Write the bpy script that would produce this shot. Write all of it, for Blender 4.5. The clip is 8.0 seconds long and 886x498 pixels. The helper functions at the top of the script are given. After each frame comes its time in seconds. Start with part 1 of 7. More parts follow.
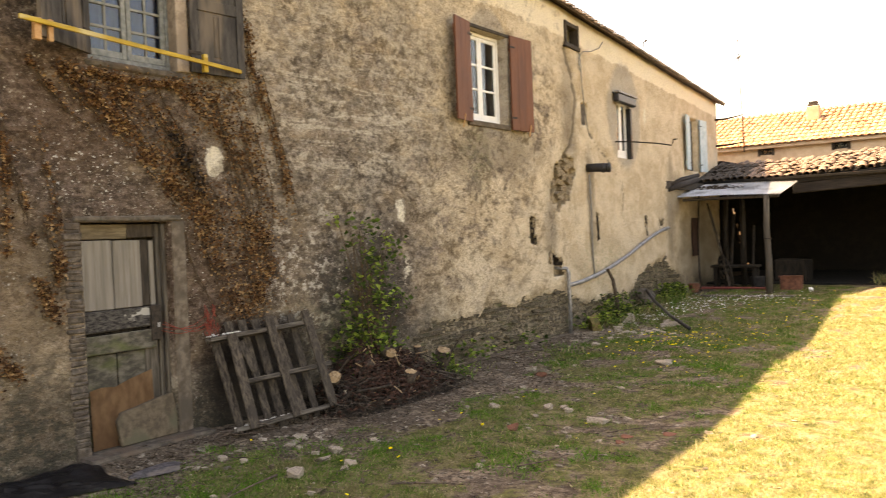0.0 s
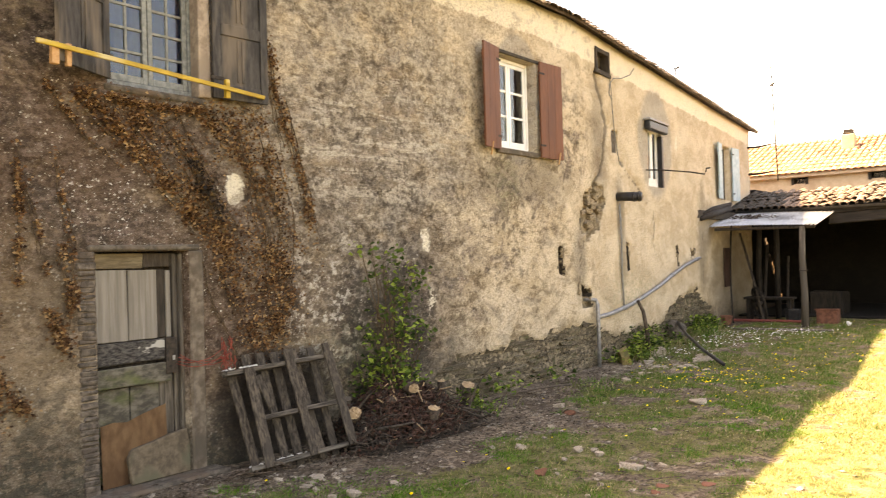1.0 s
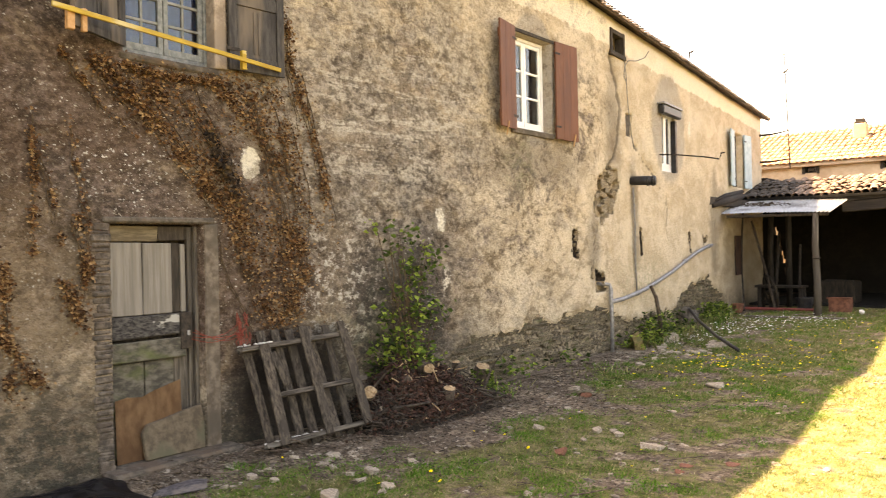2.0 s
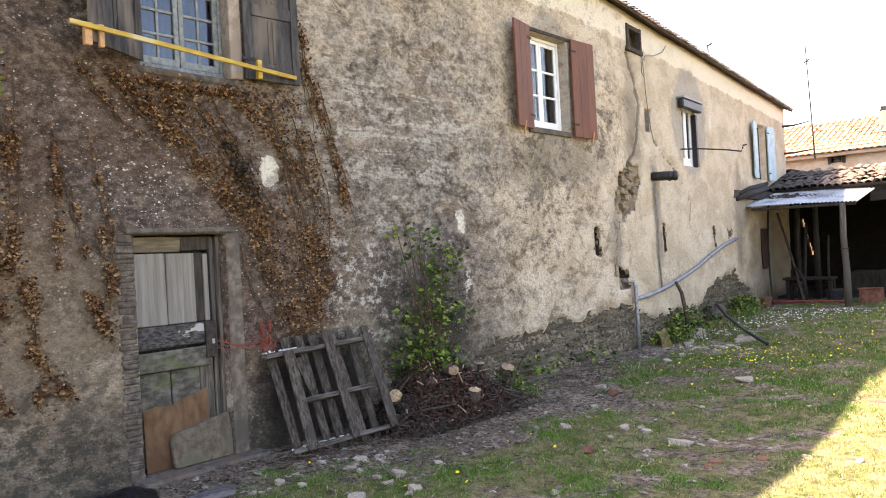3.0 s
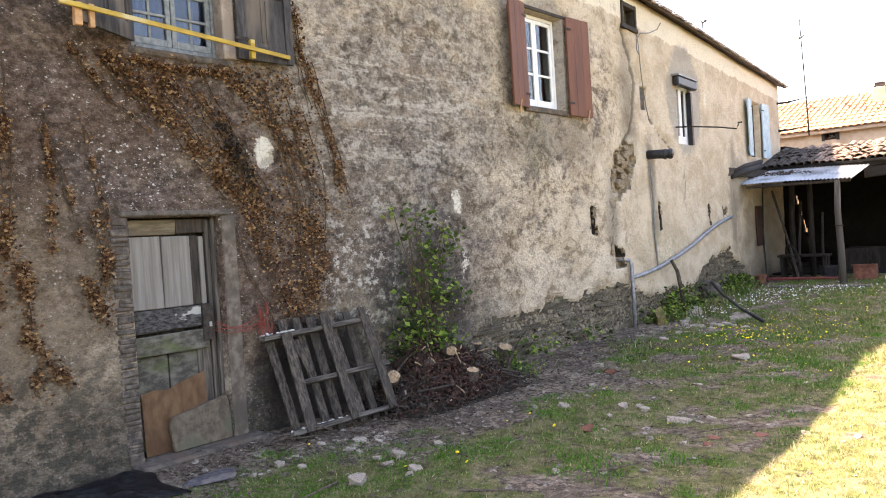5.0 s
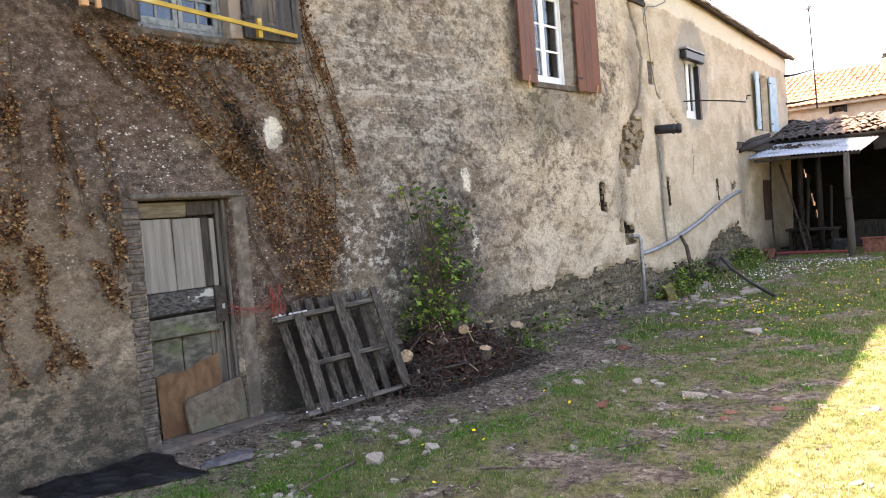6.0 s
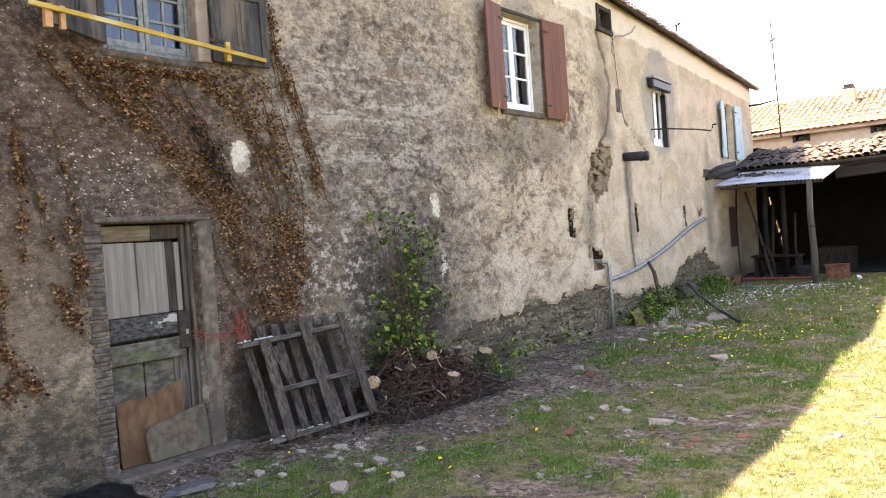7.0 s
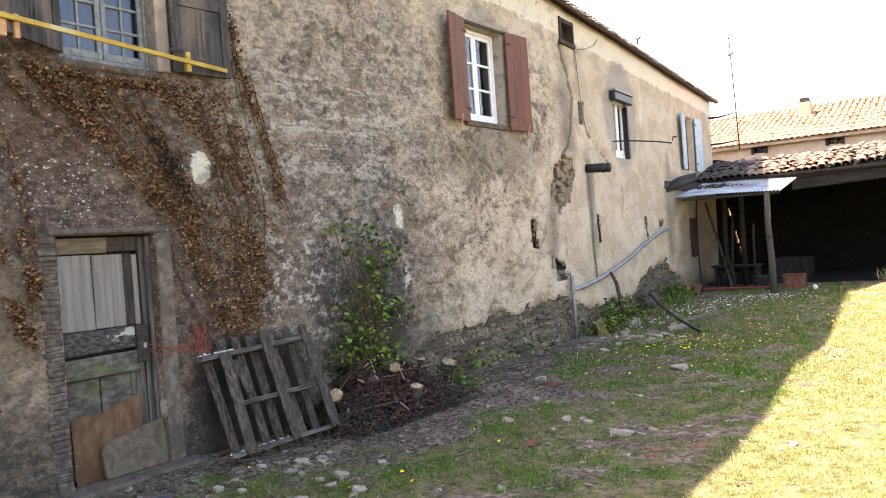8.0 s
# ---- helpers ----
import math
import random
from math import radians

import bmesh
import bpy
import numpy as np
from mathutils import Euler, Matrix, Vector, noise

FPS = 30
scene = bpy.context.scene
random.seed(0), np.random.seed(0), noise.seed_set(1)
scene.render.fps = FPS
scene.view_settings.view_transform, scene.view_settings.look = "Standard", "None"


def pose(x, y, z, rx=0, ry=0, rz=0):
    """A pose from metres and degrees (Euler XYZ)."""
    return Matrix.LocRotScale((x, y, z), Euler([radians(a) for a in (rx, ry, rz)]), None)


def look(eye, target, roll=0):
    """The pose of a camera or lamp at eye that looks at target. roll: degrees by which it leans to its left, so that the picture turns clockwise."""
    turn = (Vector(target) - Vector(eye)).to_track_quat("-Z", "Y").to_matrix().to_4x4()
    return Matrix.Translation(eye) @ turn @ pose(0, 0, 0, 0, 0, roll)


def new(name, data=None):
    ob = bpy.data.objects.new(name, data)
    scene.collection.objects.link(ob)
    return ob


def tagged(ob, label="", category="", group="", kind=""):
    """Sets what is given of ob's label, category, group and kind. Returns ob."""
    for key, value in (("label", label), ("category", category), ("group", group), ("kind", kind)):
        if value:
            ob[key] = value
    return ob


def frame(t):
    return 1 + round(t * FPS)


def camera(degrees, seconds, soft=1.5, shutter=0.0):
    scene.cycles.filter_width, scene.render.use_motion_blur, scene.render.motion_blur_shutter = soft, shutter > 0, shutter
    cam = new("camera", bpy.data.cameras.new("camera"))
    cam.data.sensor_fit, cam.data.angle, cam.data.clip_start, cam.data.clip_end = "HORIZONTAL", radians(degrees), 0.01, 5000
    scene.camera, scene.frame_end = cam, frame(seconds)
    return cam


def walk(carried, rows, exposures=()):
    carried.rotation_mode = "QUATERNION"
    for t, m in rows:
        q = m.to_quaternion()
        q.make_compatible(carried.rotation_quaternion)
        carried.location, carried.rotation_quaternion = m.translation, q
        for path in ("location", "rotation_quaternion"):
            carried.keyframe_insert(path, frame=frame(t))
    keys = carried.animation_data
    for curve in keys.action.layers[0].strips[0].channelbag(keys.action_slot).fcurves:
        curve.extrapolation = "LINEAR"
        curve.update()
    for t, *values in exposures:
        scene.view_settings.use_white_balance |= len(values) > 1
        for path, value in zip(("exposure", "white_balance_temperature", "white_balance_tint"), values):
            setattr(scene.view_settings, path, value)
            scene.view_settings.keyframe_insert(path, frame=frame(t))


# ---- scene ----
cam = camera(58.8, 8.0, soft=1.0, shutter=0.3)
PATH = [
    (0, (0.91, 0.071, 1.721), (-0.285, 1.673, 1.681), -2.3),
    (0.5, (0.806, 0.211, 1.715), (-0.503, 1.723, 1.677), -2.4),
    (1, (0.732, 0.295, 1.797), (-0.512, 1.86, 1.82), -1.6),
    (1.5, (0.671, 0.293, 1.722), (-0.476, 1.931, 1.762), -1.8),
    (2, (0.55, 0.304, 1.67), (-0.702, 1.864, 1.671), -1.2),
    (2.2, (0.592, 0.326, 1.636), (-0.708, 1.847, 1.668), -2.9),
    (3.5, (0.573, 0.326, 1.656), (-0.725, 1.848, 1.664), -3.1),
    (4, (0.572, 0.331, 1.663), (-0.731, 1.847, 1.673), -2.8),
    (4.5, (0.577, 0.332, 1.654), (-0.723, 1.852, 1.658), -3.1),
    (5.8, (0.446, 0.32, 1.632), (-0.831, 1.857, 1.534), -4.2),
    (6, (0.456, 0.316, 1.637), (-0.843, 1.835, 1.55), -4.5),
    (6.5, (0.454, 0.329, 1.663), (-0.806, 1.88, 1.609), -4.4),
    (7, (0.472, 0.347, 1.65), (-0.769, 1.916, 1.618), -4.1),
    (7.5, (0.496, 0.361, 1.656), (-0.715, 1.953, 1.652), -4.8),
    (8, (0.494, 0.365, 1.668), (-0.676, 1.987, 1.654), -4.1),
]
walk(cam, [(t, look(eye, target, roll)) for t, eye, target, roll in PATH],
     exposures=[(0, 2.58, 12700, 22), (1.0, 2.95, 12500, 22), (2.0, 3.0, 12500, 22), (2.3, 2.9, 8000, 21), (7, 2.9, 8000, 21), (8, 2.81, 8000, 21)])

# ---------- world, sun ----------
SUN_TO = Vector((-0.53, -0.10, 0.85)).normalized()
world = bpy.data.worlds.new("sky")
scene.world = world
world.use_nodes = True
wn = world.node_tree.nodes
sky = wn.new("ShaderNodeTexSky")
sky.sky_type = "NISHITA"
sky.sun_disc = False
sky.sun_elevation = math.asin(SUN_TO.z)
sky.sun_rotation = math.atan2(SUN_TO.x, SUN_TO.y)
sky.air_density, sky.dust_density, sky.ozone_density = 1.0, 2.0, 1.0
world.node_tree.links.new(sky.outputs[0], wn["Background"].inputs[0])
wn["Background"].inputs[1].default_value = 0.13
sun_data = bpy.data.lights.new("sun", "SUN")
sun_data.energy, sun_data.angle, sun_data.color = 4.6, radians(0.55), (1.0, 0.93, 0.80)
sun = new("sun", sun_data)
sun.matrix_world = look((0, 0, 30), Vector((0, 0, 30)) - SUN_TO)

# ---------- node helpers ----------


class Nodes:
    """Short-hand for building one material's nodes."""

    def __init__(self, name):
        self.m = bpy.data.materials.new(name)
        self.m.use_nodes = True
        self.t = self.m.node_tree
        self.bsdf = self.t.nodes["Principled BSDF"]
        self.co = self.t.nodes.new("ShaderNodeTexCoord").outputs["Object"]
        self.xyz = None

    def put(self, sock, v):
        if isinstance(v, bpy.types.NodeSocket):
            self.t.links.new(v, sock)
        elif isinstance(v, (tuple, list)) and len(v) == 3 and sock.type == "RGBA":
            sock.default_value = (*v, 1)
        else:
            sock.default_value = v

    def axis(self, i):
        if self.xyz is None:
            self.xyz = self.t.nodes.new("ShaderNodeSeparateXYZ")
            self.t.links.new(self.co, self.xyz.inputs[0])
        return self.xyz.outputs[i]

    def op(self, kind, a, b=0.0, c=0.0, clamp=False):
        n = self.t.nodes.new("ShaderNodeMath")
        n.operation, n.use_clamp = kind, clamp
        for s, v in zip(n.inputs, (a, b, c)):
            self.put(s, v)
        return n.outputs[0]

    def noise(self, scale, detail=4.0, rough=0.55, distort=0.0, co=None, stretch=None):
        n = self.t.nodes.new("ShaderNodeTexNoise")
        n.inputs["Scale"].default_value, n.inputs["Detail"].default_value = scale, detail
        n.inputs["Roughness"].default_value, n.inputs["Distortion"].default_value = rough, distort
        src = co or self.co
        if stretch:
            mp = self.t.nodes.new("ShaderNodeMapping")
            mp.inputs["Scale"].default_value = stretch
            self.t.links.new(src, mp.inputs[0])
            src = mp.outputs[0]
        self.t.links.new(src, n.inputs["Vector"])
        return n.outputs["Fac"]

    def cells(self, scale, out="Distance", feature="F1"):
        n = self.t.nodes.new("ShaderNodeTexVoronoi")
        n.feature = feature
        n.inputs["Scale"].default_value = scale
        self.t.links.new(self.co, n.inputs["Vector"])
        return n.outputs[out]

    def step(self, v, lo, hi):
        n = self.t.nodes.new("ShaderNodeMapRange")
        n.interpolation_type = "SMOOTHSTEP"
        for s, x in zip(n.inputs, (v, lo, hi, 0.0, 1.0)):
            self.put(s, x)
        return n.outputs[0]

    def mix(self, f, a, b):
        n = self.t.nodes.new("ShaderNodeMix")
        n.data_type = "RGBA"
        self.put(n.inputs[0], f)
        self.put(n.inputs[6], a)
        self.put(n.inputs[7], b)
        return n.outputs[2]

    def mul(self, f, a, b):
        n = self.t.nodes.new("ShaderNodeMix")
        n.data_type, n.blend_type = "RGBA", "MULTIPLY"
        self.put(n.inputs[0], f)
        self.put(n.inputs[6], a)
        self.put(n.inputs[7], b)
        return n.outputs[2]

    def bump(self, h, strength=0.5, dist=0.01):
        n = self.t.nodes.new("ShaderNodeBump")
        n.inputs["Strength"].default_value, n.inputs["Distance"].default_value = strength, dist
        self.put(n.inputs["Height"], h)
        self.t.links.new(n.outputs[0], self.bsdf.inputs["Normal"])

    def end(self, col, rough=0.9, metal=0.0, spec=0.3):
        self.put(self.bsdf.inputs["Base Color"], col)
        self.put(self.bsdf.inputs["Roughness"], rough)
        self.put(self.bsdf.inputs["Metallic"], metal)
        self.bsdf.inputs["Specular IOR Level"].default_value = spec
        return self.m


def spread(n, strength):
    """A factor that differs from object to object."""
    r = n.t.nodes.new("ShaderNodeObjectInfo").outputs["Random"]
    return n.op("MULTIPLY", r, strength)


def rough_stuff(name, a, b, scale=8.0, rough=0.85, bump=0.4, dist=0.01, stretch=None, third=None, metal=0.0, vary=0.35, spec=0.3, island=False, stain=(0.5, 0.68)):
    """A weathered surface: two colours in grain, a third in stains, a little variation from piece to piece."""
    n = Nodes(name)
    big, fine = n.noise(scale * 0.22, 3, stretch=stretch), n.noise(scale, 6, 0.65, stretch=stretch)
    col = n.mix(n.step(fine, 0.36, 0.66), a, b)
    if third:
        col = n.mix(n.step(big, *stain), col, third)
    if island:
        r = n.t.nodes.new("ShaderNodeNewGeometry").outputs["Random Per Island"]
        f = n.op("MULTIPLY", r, vary)
    else:
        f = spread(n, vary)
    dark = n.mix(0.6, col, (0.02, 0.018, 0.015))
    col = n.mix(f, col, dark)
    n.bump(fine, bump, dist)
    return n.end(col, rough, metal, spec)


# ---------- materials ----------
def wall_material():
    n = Nodes("old_lime_render")
    y, z = n.axis(1), n.axis(2)
    drawn = n.t.nodes.new("ShaderNodeMapping")
    drawn.inputs["Scale"].default_value = (1, 0.66, 1)
    n.t.links.new(n.co, drawn.inputs[0])
    n.co = drawn.outputs[0]
    big, mid, fine = n.noise(0.55, 4, 0.6), n.noise(2.3, 6, 0.65, 0.4), n.noise(16, 6, 0.7)
    grit, sweep = n.noise(75, 3, 0.6), n.noise(1.9, 6, 0.62, 1.3, stretch=(1, 0.62, 3.4))
    rag = n.op("ADD", n.op("MULTIPLY", n.op("SUBTRACT", mid, 0.5), 1.5), n.op("MULTIPLY", n.op("SUBTRACT", fine, 0.5), 0.7))

    speck = n.op("SUBTRACT", n.noise(34, 5, 0.7), 0.5)

    def blob(yc, zc, ry, rz, soft=0.5, ragged=1.0, fray=0.0):
        a = n.op("POWER", n.op("ABSOLUTE", n.op("DIVIDE", n.op("SUBTRACT", y, yc), ry)), 2.0)
        b = n.op("POWER", n.op("ABSOLUTE", n.op("DIVIDE", n.op("SUBTRACT", z, zc), rz)), 2.0)
        d = n.op("SQRT", n.op("ADD", a, b))
        d = n.op("ADD", d, n.op("MULTIPLY", rag, ragged))
        if fray:
            d = n.op("ADD", d, n.op("MULTIPLY", n.op("SUBTRACT", fine, 0.5), fray))
        return n.step(d, 1.0 + soft, 1.0 - soft)

    def anyof(*f):
        r = f[0]
        for g in f[1:]:
            r = n.op("MAXIMUM", r, g)
        return r

    sand = n.mix(n.step(mid, 0.36, 0.64), (0.53, 0.415, 0.285), (0.70, 0.585, 0.44))
    sand = n.mix(n.op("MULTIPLY", n.step(fine, 0.48, 0.7), 0.45), sand, (0.74, 0.65, 0.52))
    rougher = n.op("ADD", 0.3, n.op("MULTIPLY", n.step(y, 11.0, 8.0), 0.7))
    sand = n.mix(n.op("MULTIPLY", n.op("MULTIPLY", n.step(speck, 0.02, -0.16), 0.55), rougher), sand, (0.25, 0.195, 0.135))
    # grey weathering and lichen crust
    crust = n.mix(n.step(fine, 0.42, 0.60), (0.036, 0.0245, 0.0232), (0.172, 0.123, 0.106))
    weather = anyof(blob(3.6, 2.7, 1.9, 1.7, 0.45), blob(4.6, 1.7, 1.1, 1.4, 0.45), n.op("MULTIPLY", blob(6.3, 1.9, 1.5, 1.8, 0.55), 0.8), blob(6.6, 1.2, 1.0, 1.15, 0.4), blob(2.2, 3.2, 1.8, 1.7, 0.5), n.op("MULTIPLY", blob(2.4, 1.7, 0.75, 2.0, 0.5), 0.7))
    light = n.op("MULTIPLY", anyof(blob(8.4, 2.4, 2.0, 1.7, 0.6), blob(10.5, 3.6, 0.8, 0.9, 0.6), n.op("MULTIPLY", blob(6.3, 3.2, 1.9, 1.6, 0.6), 0.9)), 0.85)
    weather = n.op("MULTIPLY", weather, n.step(n.op("ADD", mid, n.op("MULTIPLY", big, 0.5)), 0.46, 0.76))
    weather = anyof(weather, n.op("MULTIPLY", light, n.step(n.noise(2.6, 9, 0.74, 0.5), 0.49, 0.60)))
    col = n.mix(n.op("MULTIPLY", weather, 0.93), sand, crust)
    foot = n.op("MULTIPLY", n.step(n.op("ADD", z, n.op("MULTIPLY", rag, 0.35)), 0.62, 0.12), 0.75)
    col = n.mix(foot, col, n.mix(fine, (0.055, 0.047, 0.036), (0.13, 0.114, 0.088)))
    # Dark stains; the blob at 5.15 also paints shade behind the pallet.
    soot_and_shade = n.op("MULTIPLY", anyof(blob(5.15, 0.5, 0.62, 0.55, 0.35, 0.4), blob(6.7, 1.5, 0.75, 1.25, 0.5), blob(7.1, 0.6, 1.1, 0.55, 0.5), blob(2.6, 0.32, 1.3, 0.55, 0.5), blob(4.75, 0.35, 0.6, 0.5, 0.4), blob(3.05, 0.9, 0.22, 1.1, 0.5)), n.step(mid, 0.34, 0.6))
    col = n.mix(n.op("MULTIPLY", soot_and_shade, 0.85), col, (0.045, 0.04, 0.036))
    brown = n.op("MULTIPLY", anyof(blob(4.7, 2.2, 0.9, 1.5, 0.5), blob(3.5, 2.8, 0.8, 0.5, 0.5), blob(2.4, 2.2, 0.5, 1.2, 0.5)), 0.42)
    col = n.mix(brown, col, (0.108, 0.058, 0.030))
    ochre = n.op("MULTIPLY", n.op("MULTIPLY", blob(2.6, 1.05, 0.95, 0.85, 0.6), n.step(mid, 0.32, 0.56)), 0.8)
    col = n.mix(ochre, col, n.mix(fine, (0.195, 0.135, 0.085), (0.31, 0.238, 0.165)))
    grey = n.op("MULTIPLY", blob(6.4, 3.4, 2.2, 2.0, 0.55, 0.6), n.step(n.noise(3.4, 7, 0.7), 0.34, 0.56))
    col = n.mix(n.op("MULTIPLY", grey, 0.68), col, n.mix(n.step(fine, 0.4, 0.62), (0.145, 0.127, 0.11), (0.43, 0.39, 0.335)))
    # pale scrapes, white lichen dots
    sc = n.op("MULTIPLY", n.op("MULTIPLY", n.step(sweep, 0.53, 0.585), n.step(fine, 0.38, 0.54)), blob(6.4, 3.15, 1.6, 0.85, 0.5, 0.5))
    col = n.mix(n.op("MULTIPLY", sc, 0.72), col, (0.56, 0.51, 0.43))
    dots = n.op("MULTIPLY", n.step(n.op("ADD", n.cells(27), n.op("MULTIPLY", speck, -1.1)), 0.16, 0.06), n.step(n.noise(2.9, 3, 0.6), 0.46, 0.56))
    dots = n.op("MULTIPLY", dots, anyof(weather, n.op("MULTIPLY", light, 0.6)))
    flecks = n.op("MULTIPLY", n.op("MULTIPLY", blob(3.52, 2.30, 0.52, 0.36, 0.5), n.step(n.op("ADD", n.cells(34), n.op("MULTIPLY", speck, -1.6)), 0.24, 0.14)), n.step(n.noise(6.5, 4, 0.6), 0.45, 0.53))
    dots2 = n.op("MULTIPLY", n.op("MULTIPLY", n.step(n.op("ADD", n.cells(46), n.op("MULTIPLY", speck, -1.0)), 0.22, 0.10), n.step(n.noise(4.1, 4, 0.65), 0.47, 0.56)), weather)
    col = n.mix(n.op("MULTIPLY", dots2, 0.7), col, (0.52, 0.49, 0.43))
    col = n.mix(n.op("MULTIPLY", dots, 0.9), col, (0.62, 0.59, 0.53))
    col = n.mix(n.op("MULTIPLY", flecks, 0.9), col, (0.66, 0.64, 0.60))
    crumbs = n.op("MULTIPLY", n.op("MULTIPLY", n.step(fine, 0.60, 0.68), weather), n.step(mid, 0.47, 0.6))
    col = n.mix(n.op("MULTIPLY", crumbs, 0.6), col, (0.42, 0.39, 0.34))
    flake = n.op("MULTIPLY", blob(5.72, 1.25, 0.50, 0.80, 0.5), n.op("MULTIPLY", n.step(fine, 0.51, 0.56), n.step(n.noise(7, 4, 0.6), 0.46, 0.54)))
    col = n.mix(n.op("MULTIPLY", flake, 0.62), col, (0.66, 0.63, 0.57))
    # bare plaster patches
    white = anyof(blob(4.655, 2.46, 0.10, 0.145, 0.10, 0.3, 1.1), blob(7.32, 1.99, 0.07, 0.14, 0.25, 0.3, 3.0), n.op("MULTIPLY", blob(7.40, 1.30, 0.11, 0.24, 0.3, 0.5, 6.0), n.step(fine, 0.50, 0.56)), blob(15.9, 4.0, 0.07, 0.15, 0.3, 0.6, 4.0))
    col = n.mix(white, col, (0.74, 0.69, 0.58))
    # the pale strip left under the eaves
    edge = n.op("ADD", n.op("SUBTRACT", z, n.op("SUBTRACT", 4.88, n.op("MULTIPLY", n.op("MAXIMUM", n.op("SUBTRACT", y, 11.0), 0.0), 0.022))), n.op("MULTIPLY", rag, 0.17))
    strip = n.op("MULTIPLY", n.step(edge, -0.01, 0.02), n.step(n.op("ADD", mid, n.op("MULTIPLY", big, 0.3)), 0.33, 0.40))
    strip = n.op("MULTIPLY", strip, n.step(y, 5.5, 7.0))
    col = n.mix(n.op("MULTIPLY", strip, 0.9), col, (0.86, 0.77, 0.62))
    # cement round the openings
    cement = anyof(blob(14.65, 3.85, 0.95, 1.0, 0.10, 0.18), blob(9.35, 3.92, 0.62, 0.90, 0.06, 0.12))
    col = n.mix(n.op("MULTIPLY", cement, 0.62), col, n.mix(fine, (0.25, 0.235, 0.215), (0.40, 0.37, 0.335)))
    # streaks under the waste pipe, damp foot of the wall, moss
    # The blob at 20.2 adds dirt and the canopy's shade to the wall.
    streak_and_shade = anyof(blob(12.72, 2.2, 0.16, 0.8, 0.6, 0.7), blob(10.05, 2.95, 0.28, 0.32, 0.6, 0.8), blob(17.6, 2.0, 0.35, 1.1, 0.6, 0.8), blob(18.0, 2.35, 0.6, 0.5, 0.6, 0.6), blob(11.0, 1.75, 0.22, 0.55, 0.6, 0.6), blob(11.9, 3.6, 0.30, 0.9, 0.7, 0.7), blob(20.2, 1.0, 2.3, 1.5, 0.4, 0.5), blob(9.4, 2.85, 1.3, 0.35, 0.6, 1.1))
    col = n.mix(n.op("MULTIPLY", streak_and_shade, 0.55), col, (0.12, 0.10, 0.08))
    moss = n.op("MULTIPLY", anyof(blob(9.0, 2.75, 0.35, 0.5, 0.6), blob(6.0, 0.6, 0.6, 0.5, 0.6), blob(13.2, 1.1, 1.2, 0.35, 0.7)), n.step(fine, 0.45, 0.6))
    col = n.mix(n.op("MULTIPLY", moss, 0.4), col, (0.13, 0.15, 0.06))
    ca = n.t.nodes.new("ShaderNodeAttribute")
    ca.attribute_name = "crack"
    col = n.mix(n.op("MULTIPLY", n.step(n.op("ADD", ca.outputs["Fac"], n.op("MULTIPLY", rag, 0.35)), 0.35, 0.8), 0.72), col, (0.085, 0.068, 0.052))
    pits = n.op("MULTIPLY", n.step(n.cells(34), 0.10, 0.05), n.step(mid, 0.52, 0.6))
    col = n.mix(n.op("MULTIPLY", pits, 0.75), col, (0.04, 0.035, 0.03))
    col = n.mix(n.op("MULTIPLY", n.step(grit, 0.55, 0.72), 0.25), col, (0.55, 0.49, 0.4))
    blotch = n.step(n.noise(5.2, 9, 0.78, 0.3), 0.49, 0.40)
    col = n.mul(n.op("MULTIPLY", blotch, n.op("ADD", n.op("MULTIPLY", n.step(y, 12.6, 11.2), 0.40), n.op("ADD", 0.12, n.op("MULTIPLY", light, 0.5)))), col, (0.42, 0.39, 0.36))
    col = n.mul(n.op("MULTIPLY", n.op("MULTIPLY", n.step(n.noise(40, 5, 0.75), 0.5, 0.42), 0.5), rougher), col, (0.45, 0.42, 0.39))
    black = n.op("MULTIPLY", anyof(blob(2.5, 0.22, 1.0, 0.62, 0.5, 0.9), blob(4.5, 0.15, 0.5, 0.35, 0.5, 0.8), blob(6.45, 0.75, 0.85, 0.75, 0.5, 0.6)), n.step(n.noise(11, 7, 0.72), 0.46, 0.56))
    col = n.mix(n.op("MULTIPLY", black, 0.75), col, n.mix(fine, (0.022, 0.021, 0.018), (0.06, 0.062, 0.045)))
    # Shade between and behind the pallet boards, painted onto the wall.
    pallet_shade = n.op("MULTIPLY", blob(5.12, 0.45, 0.68, 0.52, 0.35, 0.35), 0.9)
    col = n.mix(pallet_shade, col, (0.035, 0.029, 0.025))
    h = n.op("ADD", n.op("ADD", n.op("MULTIPLY", fine, 1.2), n.op("MULTIPLY", grit, 0.45)), n.op("ADD", n.op("MULTIPLY", mid, 1.6), n.op("MULTIPLY", speck, 0.8)))
    n.bump(h, 1.0, 0.032)
    return n.end(col, 0.95, spec=0.15)


